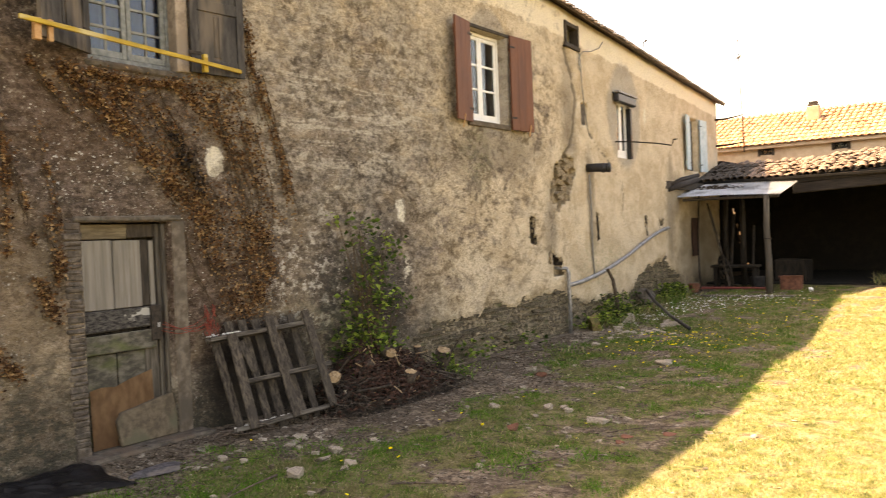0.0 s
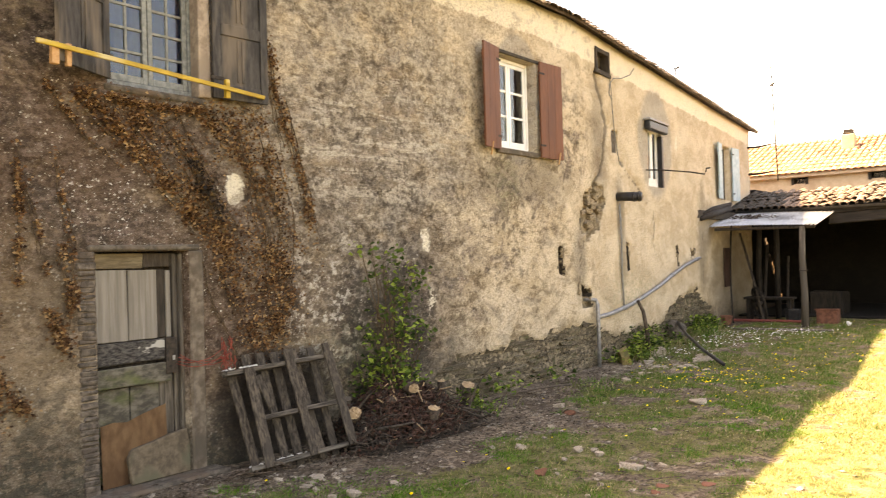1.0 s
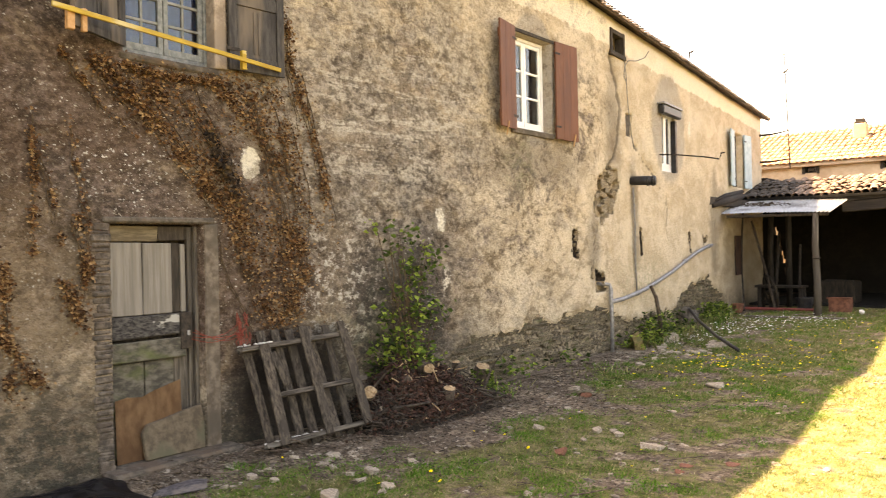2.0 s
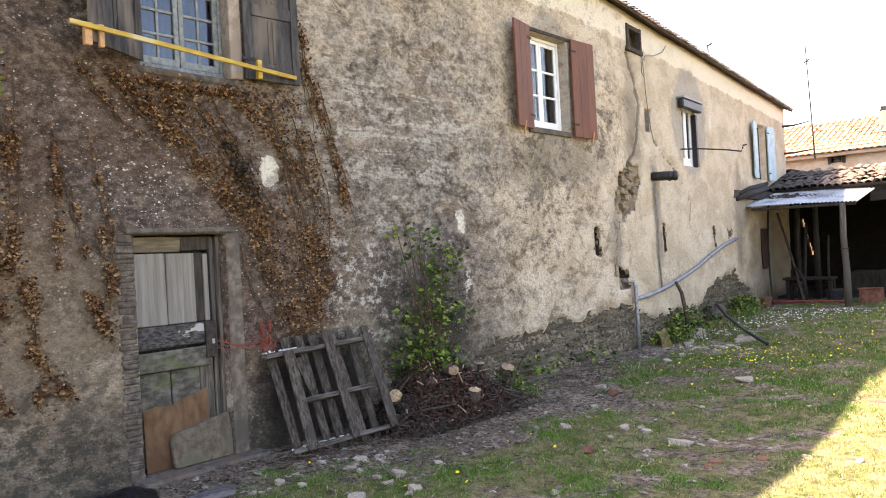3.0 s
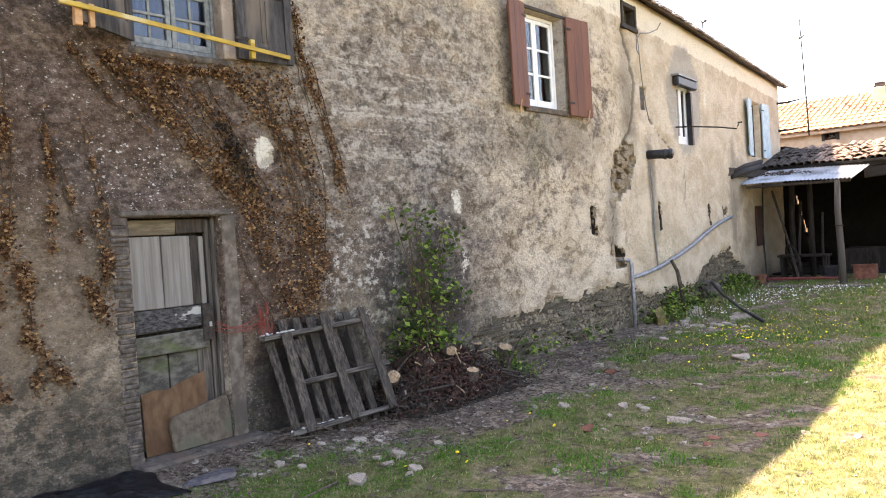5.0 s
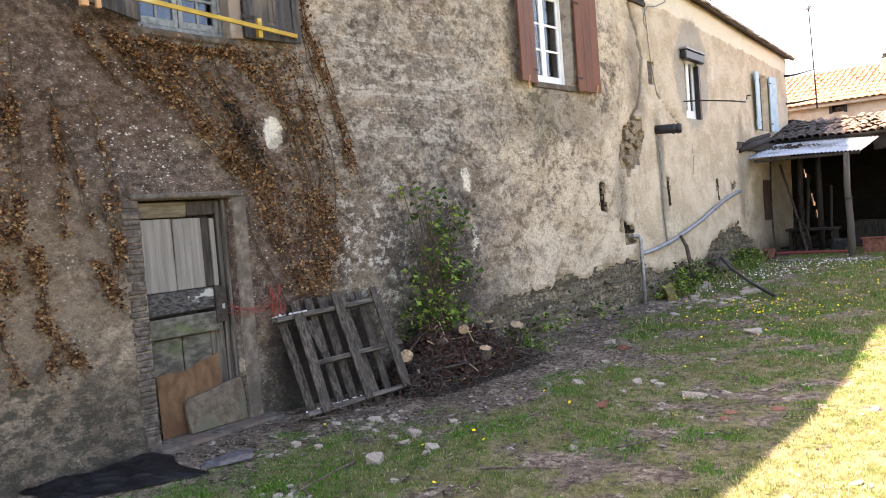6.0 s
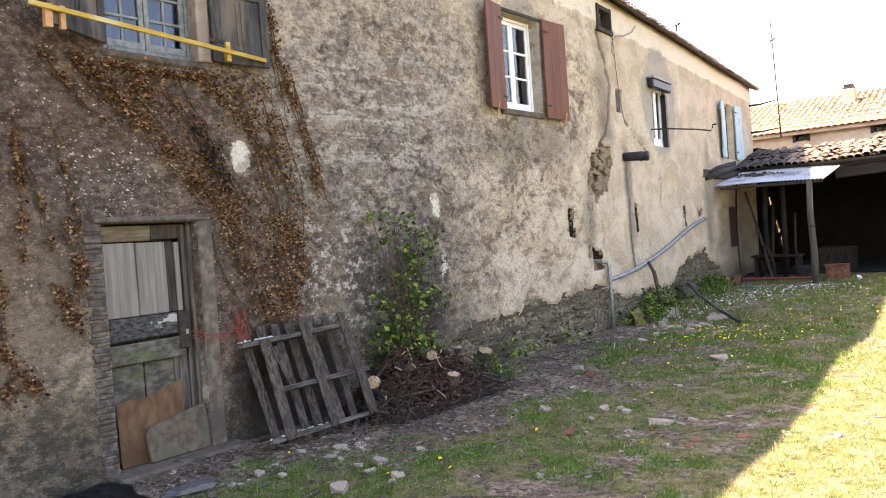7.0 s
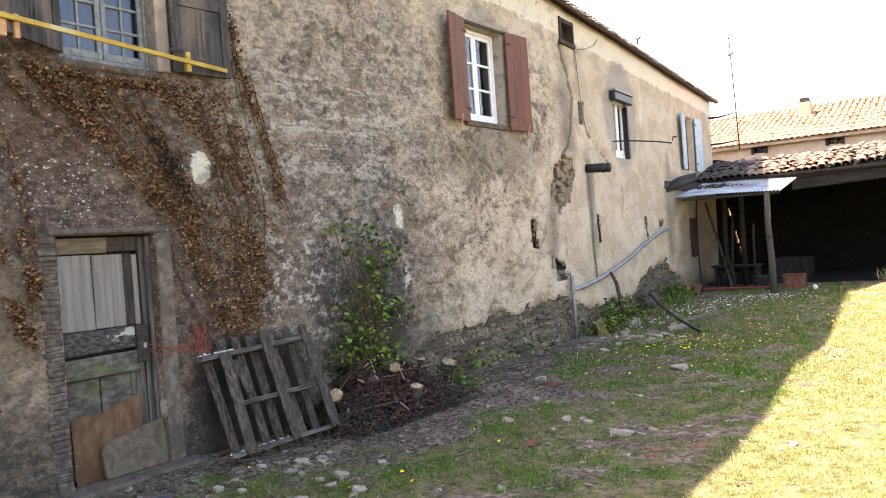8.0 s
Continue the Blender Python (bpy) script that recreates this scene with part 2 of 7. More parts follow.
def ground_material():
    n = Nodes("yard_soil_and_turf")
    at = n.t.nodes.new("ShaderNodeAttribute")
    at.attribute_name = "turf"
    turf = at.outputs["Fac"]
    mid, fine, grit = n.noise(2.2, 5, 0.6), n.noise(17, 6, 0.7), n.noise(70, 4, 0.7)
    soil = n.mix(n.step(fine, 0.38, 0.64), (0.06, 0.043, 0.030), (0.255, 0.20, 0.148))
    soil = n.mix(n.op("MULTIPLY", n.step(mid, 0.56, 0.42), 0.55), soil, (0.05, 0.037, 0.027))
    soil = n.mix(n.op("MULTIPLY", n.step(grit, 0.56, 0.66), 0.5), soil, (0.33, 0.295, 0.25))
    grass = n.mix(n.step(fine, 0.38, 0.62), (0.035, 0.042, 0.014), (0.125, 0.125, 0.045))
    grass = n.mix(n.op("MULTIPLY", n.step(n.noise(5.5, 6, 0.7), 0.42, 0.60), 0.85), grass, n.mix(n.step(grit, 0.4, 0.6), (0.10, 0.08, 0.045), (0.25, 0.205, 0.125)))
    f = n.step(n.op("ADD", turf, n.op("MULTIPLY", n.op("SUBTRACT", fine, 0.5), 0.9)), 0.36, 0.62)
    n.bump(n.op("ADD", fine, n.op("MULTIPLY", grit, 0.5)), 0.8, 0.016)
    return n.end(n.mix(f, soil, grass), 0.95, spec=0.1)


def glass_material(name, tint=(0.55, 0.62, 0.66), rough=0.02):
    n = Nodes(name)
    n.bump(n.noise(3.0, 2), 0.05, 0.02)
    n.bsdf.inputs["Transmission Weight"].default_value = 1.0
    return n.end(tint, rough, 0.0, 0.7)


def blade_material(name, a, b, c, clear=0.25, patch=None):
    n = Nodes(name)
    r = n.t.nodes.new("ShaderNodeNewGeometry").outputs["Random Per Island"]
    col = n.mix(n.step(r, 0.0, 0.6), a, b)
    if patch:
        dry = n.step(n.noise(1.7, 5, 0.65), 0.44, 0.62)
        col = n.mix(n.op("MULTIPLY", n.op("ADD", dry, n.op("MULTIPLY", r, 0.3)), 0.75, clamp=True), col, n.mix(r, c, patch))
    col = n.mix(n.step(r, 0.72 if patch else 0.62, 0.95 if patch else 0.9), col, c)
    n.end(col, 0.7, spec=0.15)
    tr = n.t.nodes.new("ShaderNodeBsdfTranslucent")
    n.put(tr.inputs[0], col)
    mx = n.t.nodes.new("ShaderNodeMixShader")
    mx.inputs[0].default_value = clear
    out = n.t.nodes["Material Output"]
    n.t.links.new(n.bsdf.outputs[0], mx.inputs[1])
    n.t.links.new(tr.outputs[0], mx.inputs[2])
    n.t.links.new(mx.outputs[0], out.inputs[0])
    return n.m


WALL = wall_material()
GROUND = ground_material()
STONE = rough_stuff("field_stone", (0.055, 0.043, 0.030), (0.33, 0.265, 0.185), 17, 0.92, 0.9, 0.02, third=(0.10, 0.098, 0.052), vary=0.9)
PALE_STONE = rough_stuff("pale_stone", (0.22, 0.18, 0.14), (0.50, 0.435, 0.355), 16, 0.9, 0.6, 0.01, third=(0.36, 0.30, 0.22), vary=0.5)
FOOTING = rough_stuff("dark_footing_mortar", (0.07, 0.055, 0.041), (0.235, 0.188, 0.135), 20, 0.95, 1.0, 0.025, third=(0.05, 0.043, 0.03))
RUBBLE = rough_stuff("rubble_in_clay", (0.25, 0.185, 0.12), (0.46, 0.365, 0.25), 20, 0.95, 0.9, 0.02, third=(0.11, 0.09, 0.065))
GREY_WOOD = rough_stuff("weathered_grey_wood", (0.05, 0.042, 0.034), (0.185, 0.158, 0.128), 30, 0.85, 0.6, 0.006, stretch=(1, 1, 0.08), third=(0.08, 0.07, 0.06), vary=0.5)
PALLET_WOOD = rough_stuff("pallet_wood", (0.020, 0.0155, 0.012), (0.122, 0.096, 0.074), 46, 0.88, 0.7, 0.005, stretch=(1, 1, 0.06), third=(0.05, 0.04, 0.032), vary=0.85)
RAIL_WOOD = rough_stuff("pallet_rail_wood", (0.024, 0.019, 0.015), (0.125, 0.105, 0.086), 46, 0.88, 0.7, 0.005, stretch=(1, 0.07, 1), third=(0.20, 0.185, 0.16), vary=0.4)
DOOR_PALE = rough_stuff("bleached_door_board", (0.17, 0.153, 0.13), (0.275, 0.252, 0.222), 26, 0.85, 0.5, 0.005, stretch=(1, 1, 0.05), third=(0.20, 0.175, 0.145), vary=0.25)
YELLOWED = rough_stuff("yellowed_door_board", (0.10, 0.078, 0.05), (0.25, 0.20, 0.135), 16, 0.85, 0.5, 0.005, stretch=(1, 0.15, 1), third=(0.12, 0.08, 0.045), vary=0.2)
DOOR_FLAKED = rough_stuff("flaked_dark_board", (0.016, 0.014, 0.014), (0.095, 0.088, 0.08), 60, 0.9, 0.6, 0.006, stretch=(1, 0.3, 0.8), third=(0.34, 0.33, 0.30), vary=0.1, stain=(0.60, 0.64))
JAMB_BRICK = rough_stuff("dark_crumbling_slate", (0.055, 0.045, 0.037), (0.165, 0.134, 0.108), 16, 0.95, 1.0, 0.022, third=(0.085, 0.065, 0.052), vary=0.12)
OLD_SHUTTER = rough_stuff("dark_red_brown_board", (0.03, 0.016, 0.013), (0.075, 0.04, 0.03), 20, 0.8, 0.4, 0.004, stretch=(1, 1, 0.1), vary=0.2)
DOOR_MOSSY = rough_stuff("mossy_door_board", (0.05, 0.045, 0.036), (0.145, 0.132, 0.106), 26, 0.9, 0.5, 0.006, stretch=(1, 0.4, 0.8), third=(0.085, 0.105, 0.034), vary=0.3, stain=(0.48, 0.68))
DARK_WOOD = rough_stuff("dark_oak", (0.024, 0.019, 0.015), (0.075, 0.058, 0.045), 26, 0.85, 0.6, 0.006, stretch=(1, 1, 0.15), vary=0.5)
BEAM_WOOD = rough_stuff("barn_beam_wood", (0.014, 0.011, 0.010), (0.045, 0.036, 0.031), 20, 0.88, 0.6, 0.01, stretch=(0.1, 1, 1), vary=0.4)
PLY = rough_stuff("brown_plywood", (0.185, 0.098, 0.052), (0.32, 0.185, 0.10), 13, 0.75, 0.3, 0.004, stretch=(1, 0.7, 0.35), third=(0.15, 0.075, 0.042), vary=0.1)
SLAB = rough_stuff("grey_stone_slab", (0.075, 0.056, 0.038), (0.145, 0.113, 0.078), 16, 0.85, 0.4, 0.006, third=(0.09, 0.085, 0.055), vary=0.2)
CEMENT = rough_stuff("smooth_cement", (0.09, 0.07, 0.053), (0.185, 0.15, 0.118), 12, 0.95, 0.6, 0.01, third=(0.085, 0.07, 0.055), vary=0.2)
RED_PAINT = rough_stuff("red_brown_shutter_paint", (0.138, 0.049, 0.025), (0.172, 0.063, 0.033), 20, 0.62, 0.35, 0.004, stretch=(1, 1, 0.2), third=(0.118, 0.043, 0.025), vary=0.2)
BLUE_PAINT = rough_stuff("pale_blue_shutter_paint", (0.31, 0.43, 0.49), (0.45, 0.57, 0.62), 12, 0.6, 0.2, 0.003, vary=0.1)
GREY_PAINT = rough_stuff("flaked_grey_shutter_paint", (0.026, 0.024, 0.0235), (0.07, 0.064, 0.061), 22, 0.75, 0.4, 0.004, stretch=(1, 1, 0.2), third=(0.15, 0.12, 0.095), vary=0.3)
FRAME_PAINT = rough_stuff("greyed_window_paint", (0.15, 0.165, 0.165), (0.26, 0.275, 0.265), 24, 0.65, 0.3, 0.003, vary=0.15)
WHITE_PVC = rough_stuff("white_window_frame", (0.74, 0.74, 0.73), (0.80, 0.80, 0.79), 8, 0.35, 0.05, 0.001, vary=0.05)
YELLOW = rough_stuff("yellow_formwork_bar", (0.36, 0.225, 0.03), (0.50, 0.335, 0.05), 24, 0.6, 0.3, 0.003, stretch=(1, 0.2, 1), third=(0.52, 0.43, 0.22), vary=0.1, stain=(0.58, 0.66))
RAW_PINE = rough_stuff("orange_pine_wedge", (0.42, 0.22, 0.10), (0.55, 0.32, 0.16), 20, 0.7, 0.2, 0.003, vary=0.2)
# Blue of the sky's reflection, put into a surface colour.
SKY_BLUE = rough_stuff("sky_reflection_blue", (0.018, 0.11, 0.36), (0.03, 0.17, 0.48), 6, 0.9, 0.1, 0.003, vary=0.1)
JAMB = rough_stuff("dark_patched_mortar", (0.06, 0.05, 0.041), (0.145, 0.122, 0.098), 14, 0.95, 0.7, 0.012, third=(0.12, 0.085, 0.062), vary=0.2)
PINK_STONE = rough_stuff("pinkish_dressed_stone", (0.22, 0.172, 0.135), (0.37, 0.30, 0.24), 12, 0.9, 0.4, 0.006, third=(0.24, 0.19, 0.15), vary=0.1)
ZINC = rough_stuff("weathered_zinc_pipe", (0.20, 0.20, 0.205), (0.33, 0.33, 0.335), 18, 0.5, 0.15, 0.002, metal=0.5, vary=0.1)
TIN = rough_stuff("galvanised_sheet", (0.56, 0.58, 0.59), (0.70, 0.72, 0.73), 6, 0.45, 0.1, 0.002, third=(0.26, 0.26, 0.255), metal=0.35, vary=0.05)
IRON = rough_stuff("rusty_black_iron", (0.02, 0.017, 0.015), (0.06, 0.045, 0.035), 30, 0.7, 0.4, 0.003, metal=0.3, vary=0.2)
BLACK = rough_stuff("black_plastic", (0.012, 0.012, 0.014), (0.03, 0.03, 0.033), 10, 0.4, 0.3, 0.004, vary=0.2)
TILE = rough_stuff("old_canal_tile", (0.13, 0.082, 0.060), (0.43, 0.30, 0.22), 18, 0.9, 0.5, 0.008, third=(0.06, 0.048, 0.04), vary=0.85)
# Darker copy of TILE: dead leaves plus the house's shade in its colour.
SHADED_TILE = rough_stuff("shaded_littered_tile", (0.028, 0.023, 0.019), (0.12, 0.088, 0.066), 24, 0.95, 0.8, 0.01, third=(0.035, 0.03, 0.024), vary=0.8)
# Darker copy of DARK_WOOD for barn and canopy, with their shade in its colour.
SHADED_WOOD = rough_stuff("shaded_old_wood", (0.010, 0.008, 0.007), (0.034, 0.027, 0.021), 26, 0.9, 0.6, 0.006, stretch=(1, 1, 0.15), vary=0.5)
FAR_TILE = rough_stuff("sunny_canal_tile", (0.42, 0.225, 0.125), (0.60, 0.38, 0.24), 9, 0.9, 0.4, 0.006, third=(0.36, 0.165, 0.09), vary=0.5, island=True)
EAVE_TILE = rough_stuff("grey_eave_tile", (0.04, 0.031, 0.025), (0.105, 0.08, 0.06), 18, 0.92, 0.5, 0.006, third=(0.06, 0.053, 0.042), vary=0.6)
FAR_WALL = rough_stuff("peach_render", (0.54, 0.385, 0.26), (0.64, 0.485, 0.34), 5, 0.95, 0.3, 0.01, third=(0.47, 0.315, 0.205))
# Near-black base colour puts the deep shade of barn and rooms into it.
INDOOR_SHADE = rough_stuff("indoor_shade_black", (0.004, 0.0035, 0.003), (0.013, 0.011, 0.009), 6, 0.95, 0.6, 0.02, third=(0.004, 0.0035, 0.003))
SOFFIT = rough_stuff("brown_soffit_board", (0.05, 0.033, 0.022), (0.15, 0.10, 0.067), 18, 0.9, 0.5, 0.008, stretch=(0.3, 1, 1), third=(0.04, 0.03, 0.022), vary=0.2)
# Dark brown that puts the beam holes' shade into their inner faces.
SLOT_SHADE = rough_stuff("beam_hole_shade", (0.022, 0.016, 0.013), (0.07, 0.05, 0.039), 22, 0.95, 0.9, 0.02, third=(0.02, 0.016, 0.013))
GLASS = glass_material("old_window_glass")
MOSSY_ROCK = rough_stuff("ochre_mossy_rock", (0.10, 0.075, 0.03), (0.26, 0.20, 0.085), 12, 0.95, 0.7, 0.02, third=(0.085, 0.085, 0.03), vary=0.1)
SLATE = rough_stuff("bluish_slate", (0.04, 0.037, 0.042), (0.105, 0.098, 0.105), 16, 0.8, 0.5, 0.01, third=(0.14, 0.12, 0.11), vary=0.1)
TERRA = rough_stuff("terracotta", (0.13, 0.05, 0.032), (0.24, 0.10, 0.064), 12, 0.85, 0.2, 0.003)
RED_ITEM = rough_stuff("faded_red_paint", (0.15, 0.03, 0.026), (0.22, 0.05, 0.042), 12, 0.6, 0.2, 0.003)
LOG_END = rough_stuff("fresh_cut_wood", (0.24, 0.155, 0.088), (0.44, 0.32, 0.20), 34, 0.85, 0.4, 0.004, third=(0.36, 0.235, 0.13), vary=0.35)
BARK = rough_stuff("dark_bark", (0.04, 0.03, 0.023), (0.115, 0.085, 0.062), 24, 0.95, 0.9, 0.012, vary=0.4)
TWINE = rough_stuff("red_twine", (0.22, 0.04, 0.028), (0.34, 0.08, 0.055), 30, 0.8, 0.2, 0.002)
CABLE = rough_stuff("grey_cable", (0.16, 0.15, 0.14), (0.24, 0.23, 0.21), 10, 0.6, 0.1, 0.002)
DRY_LEAF = blade_material("dried_creeper_leaf", (0.042, 0.019, 0.011), (0.185, 0.092, 0.043), (0.36, 0.23, 0.12), 0.1)
BLACKENED = blade_material("blackened_leaf", (0.012, 0.009, 0.008), (0.045, 0.03, 0.02), (0.14, 0.09, 0.045), 0.05)
STEM = rough_stuff("creeper_stem", (0.05, 0.034, 0.022), (0.13, 0.085, 0.05), 30, 0.9, 0.4, 0.004)
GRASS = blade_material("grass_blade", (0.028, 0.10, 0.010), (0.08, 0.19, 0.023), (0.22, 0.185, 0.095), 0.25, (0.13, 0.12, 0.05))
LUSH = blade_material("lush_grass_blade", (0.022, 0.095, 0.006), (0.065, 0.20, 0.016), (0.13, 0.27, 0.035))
# Paler copy of GRASS for the sunlit ground; sunlight is in its colour.
SUNLIT_DRY_GRASS = blade_material("sunlit_dry_blade", (0.22, 0.225, 0.085), (0.38, 0.35, 0.15), (0.55, 0.49, 0.29))
LEAF = blade_material("shrub_leaf", (0.022, 0.042, 0.010), (0.085, 0.145, 0.027), (0.27, 0.36, 0.07), 0.3)
YELLOW_PETAL = blade_material("dandelion_petal", (0.75, 0.55, 0.02), (0.8, 0.62, 0.03), (0.8, 0.66, 0.06), 0.1)
WHITE_PETAL = blade_material("daisy_petal", (0.75, 0.75, 0.73), (0.8, 0.8, 0.78), (0.8, 0.78, 0.7), 0.1)
CLOD = rough_stuff("soil_clod", (0.045, 0.033, 0.023), (0.22, 0.17, 0.125), 40, 0.95, 0.8, 0.006, vary=0.8, island=True)
PEBBLE = rough_stuff("pebble", (0.10, 0.08, 0.062), (0.40, 0.345, 0.275), 30, 0.9, 0.4, 0.004, vary=1.0, island=True)
CRUMB = rough_stuff("white_plaster_crumb", (0.42, 0.40, 0.36), (0.66, 0.64, 0.59), 30, 0.9, 0.4, 0.004, vary=0.4, island=True)
TWIG = rough_stuff("dead_twig", (0.05, 0.037, 0.028), (0.18, 0.135, 0.105), 30, 0.9, 0.3, 0.003, vary=0.6, island=True)
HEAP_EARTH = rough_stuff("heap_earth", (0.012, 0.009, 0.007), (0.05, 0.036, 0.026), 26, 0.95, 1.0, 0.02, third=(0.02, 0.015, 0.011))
DARK_TWIG = rough_stuff("dark_twig", (0.022, 0.017, 0.013), (0.11, 0.083, 0.064), 30, 0.9, 0.3, 0.003, vary=0.85, island=True)
RED_TWIG = rough_stuff("reddish_brushwood", (0.025, 0.012, 0.009), (0.12, 0.054, 0.037), 30, 0.9, 0.3, 0.003, vary=0.8, island=True)


# ---------- mesh helpers ----------
def thing(name, at=(0, 0, 0)):
    ob = new(name)
    ob.location = at
    return ob


def finish(bm, name, material, smooth=False):
    me = bpy.data.meshes.new(name)
    bm.normal_update()
    bm.to_mesh(me)
    bm.free()
    for m in (material if isinstance(material, (list, tuple)) else [material]):
        me.materials.append(m)
    if smooth:
        me.polygons.foreach_set("use_smooth", [True] * len(me.polygons))
    return me


def part(name, bm, material, parent=None, label="", smooth=False):
    """Links a bmesh as one mesh object; under a parent its coordinates stay those of the world."""
    ob = new(name, finish(bm, name, material, smooth))
    if parent:
        ob.parent = parent
        base, p = Vector((0, 0, 0)), parent
        while p:
            base += p.location
            p = p.parent
        ob.data.transform(Matrix.Translation(-base))
    if label:
        ob["label"] = label
    return ob


def block(bm, lo, hi, m=None, bevel=0.006, wobble=0.0):
    """A bevelled, slightly uneven box between two corners, moved by m."""
    made = bmesh.ops.create_cube(bm, size=1.0)["verts"]
    lo, hi = Vector(lo), Vector(hi)
    d = hi - lo
    for v in made:
        v.co = Vector((lo[i] + (v.co[i] + 0.5) * d[i] for i in range(3)))
        v.co += Vector((random.uniform(-1, 1) for _ in range(3))) * wobble
    if bevel:
        b = min(bevel, 0.3 * min(abs(c) for c in d))
        edges = list({e for v in made for e in v.link_edges})
        res = bmesh.ops.bevel(bm, geom=edges, offset=b, segments=1, affect="EDGES", profile=0.5)
        made = list({v for f in res["faces"] for v in f.verts} | {v for v in made if v.is_valid})
    if m is not None:
        for v in made:
            v.co = m @ v.co
    return bm


def tube(bm, pts, r, sides=6, caps=True):
    """A round bar along points; r is one radius or one for each point."""
    pts = [Vector(p) for p in pts]
    rs = r if isinstance(r, (list, tuple)) else [r] * len(pts)
    rings = []
    for i, p in enumerate(pts):
        d = (pts[min(i + 1, len(pts) - 1)] - pts[max(i - 1, 0)]).normalized()
        a = d.cross(Vector((0.13, 0.2, 1)) if abs(d.z) < 0.9 else Vector((1, 0.1, 0))).normalized()
        b = d.cross(a)
        rings.append([bm.verts.new(p + rs[i] * (math.cos(k * math.tau / sides) * a + math.sin(k * math.tau / sides) * b)) for k in range(sides)])
    for r0, r1 in zip(rings, rings[1:]):
        for k in range(sides):
            bm.faces.new((r0[k], r0[(k + 1) % sides], r1[(k + 1) % sides], r1[k]))
    if caps:
        bm.faces.new(rings[0][::-1])
        bm.faces.new(rings[-1])
    return bm


def pebble_into(bm, c, size, m=None):
    """An angular stone: a jittered, flattened icosahedron."""
    res = bmesh.ops.create_icosphere(bm, subdivisions=1, radius=0.5)["verts"]
    turn = Euler((random.uniform(-0.3, 0.3), random.uniform(-0.3, 0.3), random.uniform(0, 6.3))).to_matrix()
    for v in res:
        k = random.uniform(0.78, 1.18)
        v.co = turn @ Vector((v.co.x * size[0] * k, v.co.y * size[1] * k, v.co.z * size[2] * k)) + Vector(c)


def rock_mesh(name, material, seed, flat=0.5):
    rnd = random.Random(seed)
    bm = bmesh.new()
    bmesh.ops.create_icosphere(bm, subdivisions=3, radius=0.5)
    cuts = [Vector((rnd.gauss(0, 1), rnd.gauss(0, 1), rnd.gauss(0, 1))).normalized() for _ in range(9)]
    lim = {c.x: rnd.uniform(0.15, 0.34) for c in cuts}
    for v in bm.verts:
        for c in cuts:
            over = v.co.dot(c) - lim[c.x]
            if over > 0:
                v.co -= c * over
        v.co *= 1 + 0.12 * noise.noise(v.co * 3 + Vector((seed, 0, 0)))
        v.co.z *= flat
    return finish(bm, name, material)


# ---------- the wall's own coordinates ----------
W, BEND, ANGLE, END = -5.1, 10.9, radians(4.5), 22.3
U0, TOP = -4.0, 5.36
COS, SIN = math.cos(ANGLE), math.sin(ANGLE)


def on_wall(u, z, off=0.0):
    """A point u metres along the facade, z high, off metres in front of it."""
    if u <= BEND:
        return Vector((W + off, u, z))
    d = u - BEND
    return Vector((W - d * SIN + off * COS, BEND + d * COS + off * SIN, z))


def wall_top(u):
    return TOP - max(u - 11.0, 0) * 0.030


def ground_z(x, y):
    s = min(max((y - 11.0) / 7.0, 0), 1)
    z = 0.13 * s * s * (3 - 2 * s)
    z += 0.035 * noise.noise(Vector((x * 0.6, y * 0.6, 0.3))) + 0.012 * noise.noise(Vector((x * 2.7, y * 2.7, 5)))
    if y < 12 and x < -4.3:
        z += 0.05 * min(1, (-4.3 - x) / 0.7)
    return z - 0.02

# ---------- ground ----------
def turf_at(x, y):
    """How grassy the yard is: bare along the wall and in trodden patches."""
    v = 0.58 + 0.5 * noise.noise(Vector((x * 0.8, y * 0.8, 2.0))) + 0.6 * noise.noise(Vector((x * 2.1, y * 2.1, 7.0))) + 0.6 * noise.noise(Vector((x * 5.0, y * 4.0, 4.0)))
    edge = ((2, -4.25), (3.2, -4.4), (4.2, -4.45), (4.6, -4.1), (5.0, -3.85), (5.8, -3.6), (6.6, -3.5), (7.5, -3.5), (8.5, -3.95), (9.8, -4.3), (11, -4.6), (12, -4.7), (14, -5.2), (60, -5.2))
    xb = -5.2
    for (a, p), (b, q) in zip(edge, edge[1:]):
        if a <= y < b:
            xb = p + (q - p) * (y - a) / (b - a)
    bare = min(max((x - xb + 0.25 + 0.35 * noise.noise(Vector((x * 1.6, y * 1.6, 9)))) / 0.55, 0), 1)
    return min(max((v + 0.08) * (0.12 + 0.88 * bare) + (0.25 if x > -1.2 else 0), 0), 1)


def graded(lo, hi, step, far):
    a = list(np.arange(lo, hi, step)) + [hi]
    k, s, d = [], step * 3, 0
    while d < far:
        d += s
        s *= 1.8
        k.append(d)
    return [lo - v for v in reversed(k)] + a + [hi + v for v in k]


gx, gy = graded(-6.4, 4.0, 0.09, 2500), graded(1.0, 23.0, 0.09, 2500)
verts, turf = [], []
for y in gy:
    for x in gx:
        near = abs(x) < 30 and abs(y) < 40
        verts.append((x, y, ground_z(x, y) if near else 0.0))
        turf.append(turf_at(x, y) if near else 0.8)
nx = len(gx)
faces = [(j * nx + i, j * nx + i + 1, (j + 1) * nx + i + 1, (j + 1) * nx + i) for j in range(len(gy) - 1) for i in range(nx - 1)]
me = bpy.data.meshes.new("ground")
me.from_pydata(verts, [], faces)
me.attributes.new("turf", "FLOAT", "POINT").data.foreach_set("value", turf)
me.polygons.foreach_set("use_smooth", [True] * len(me.polygons))
me.materials.append(GROUND)
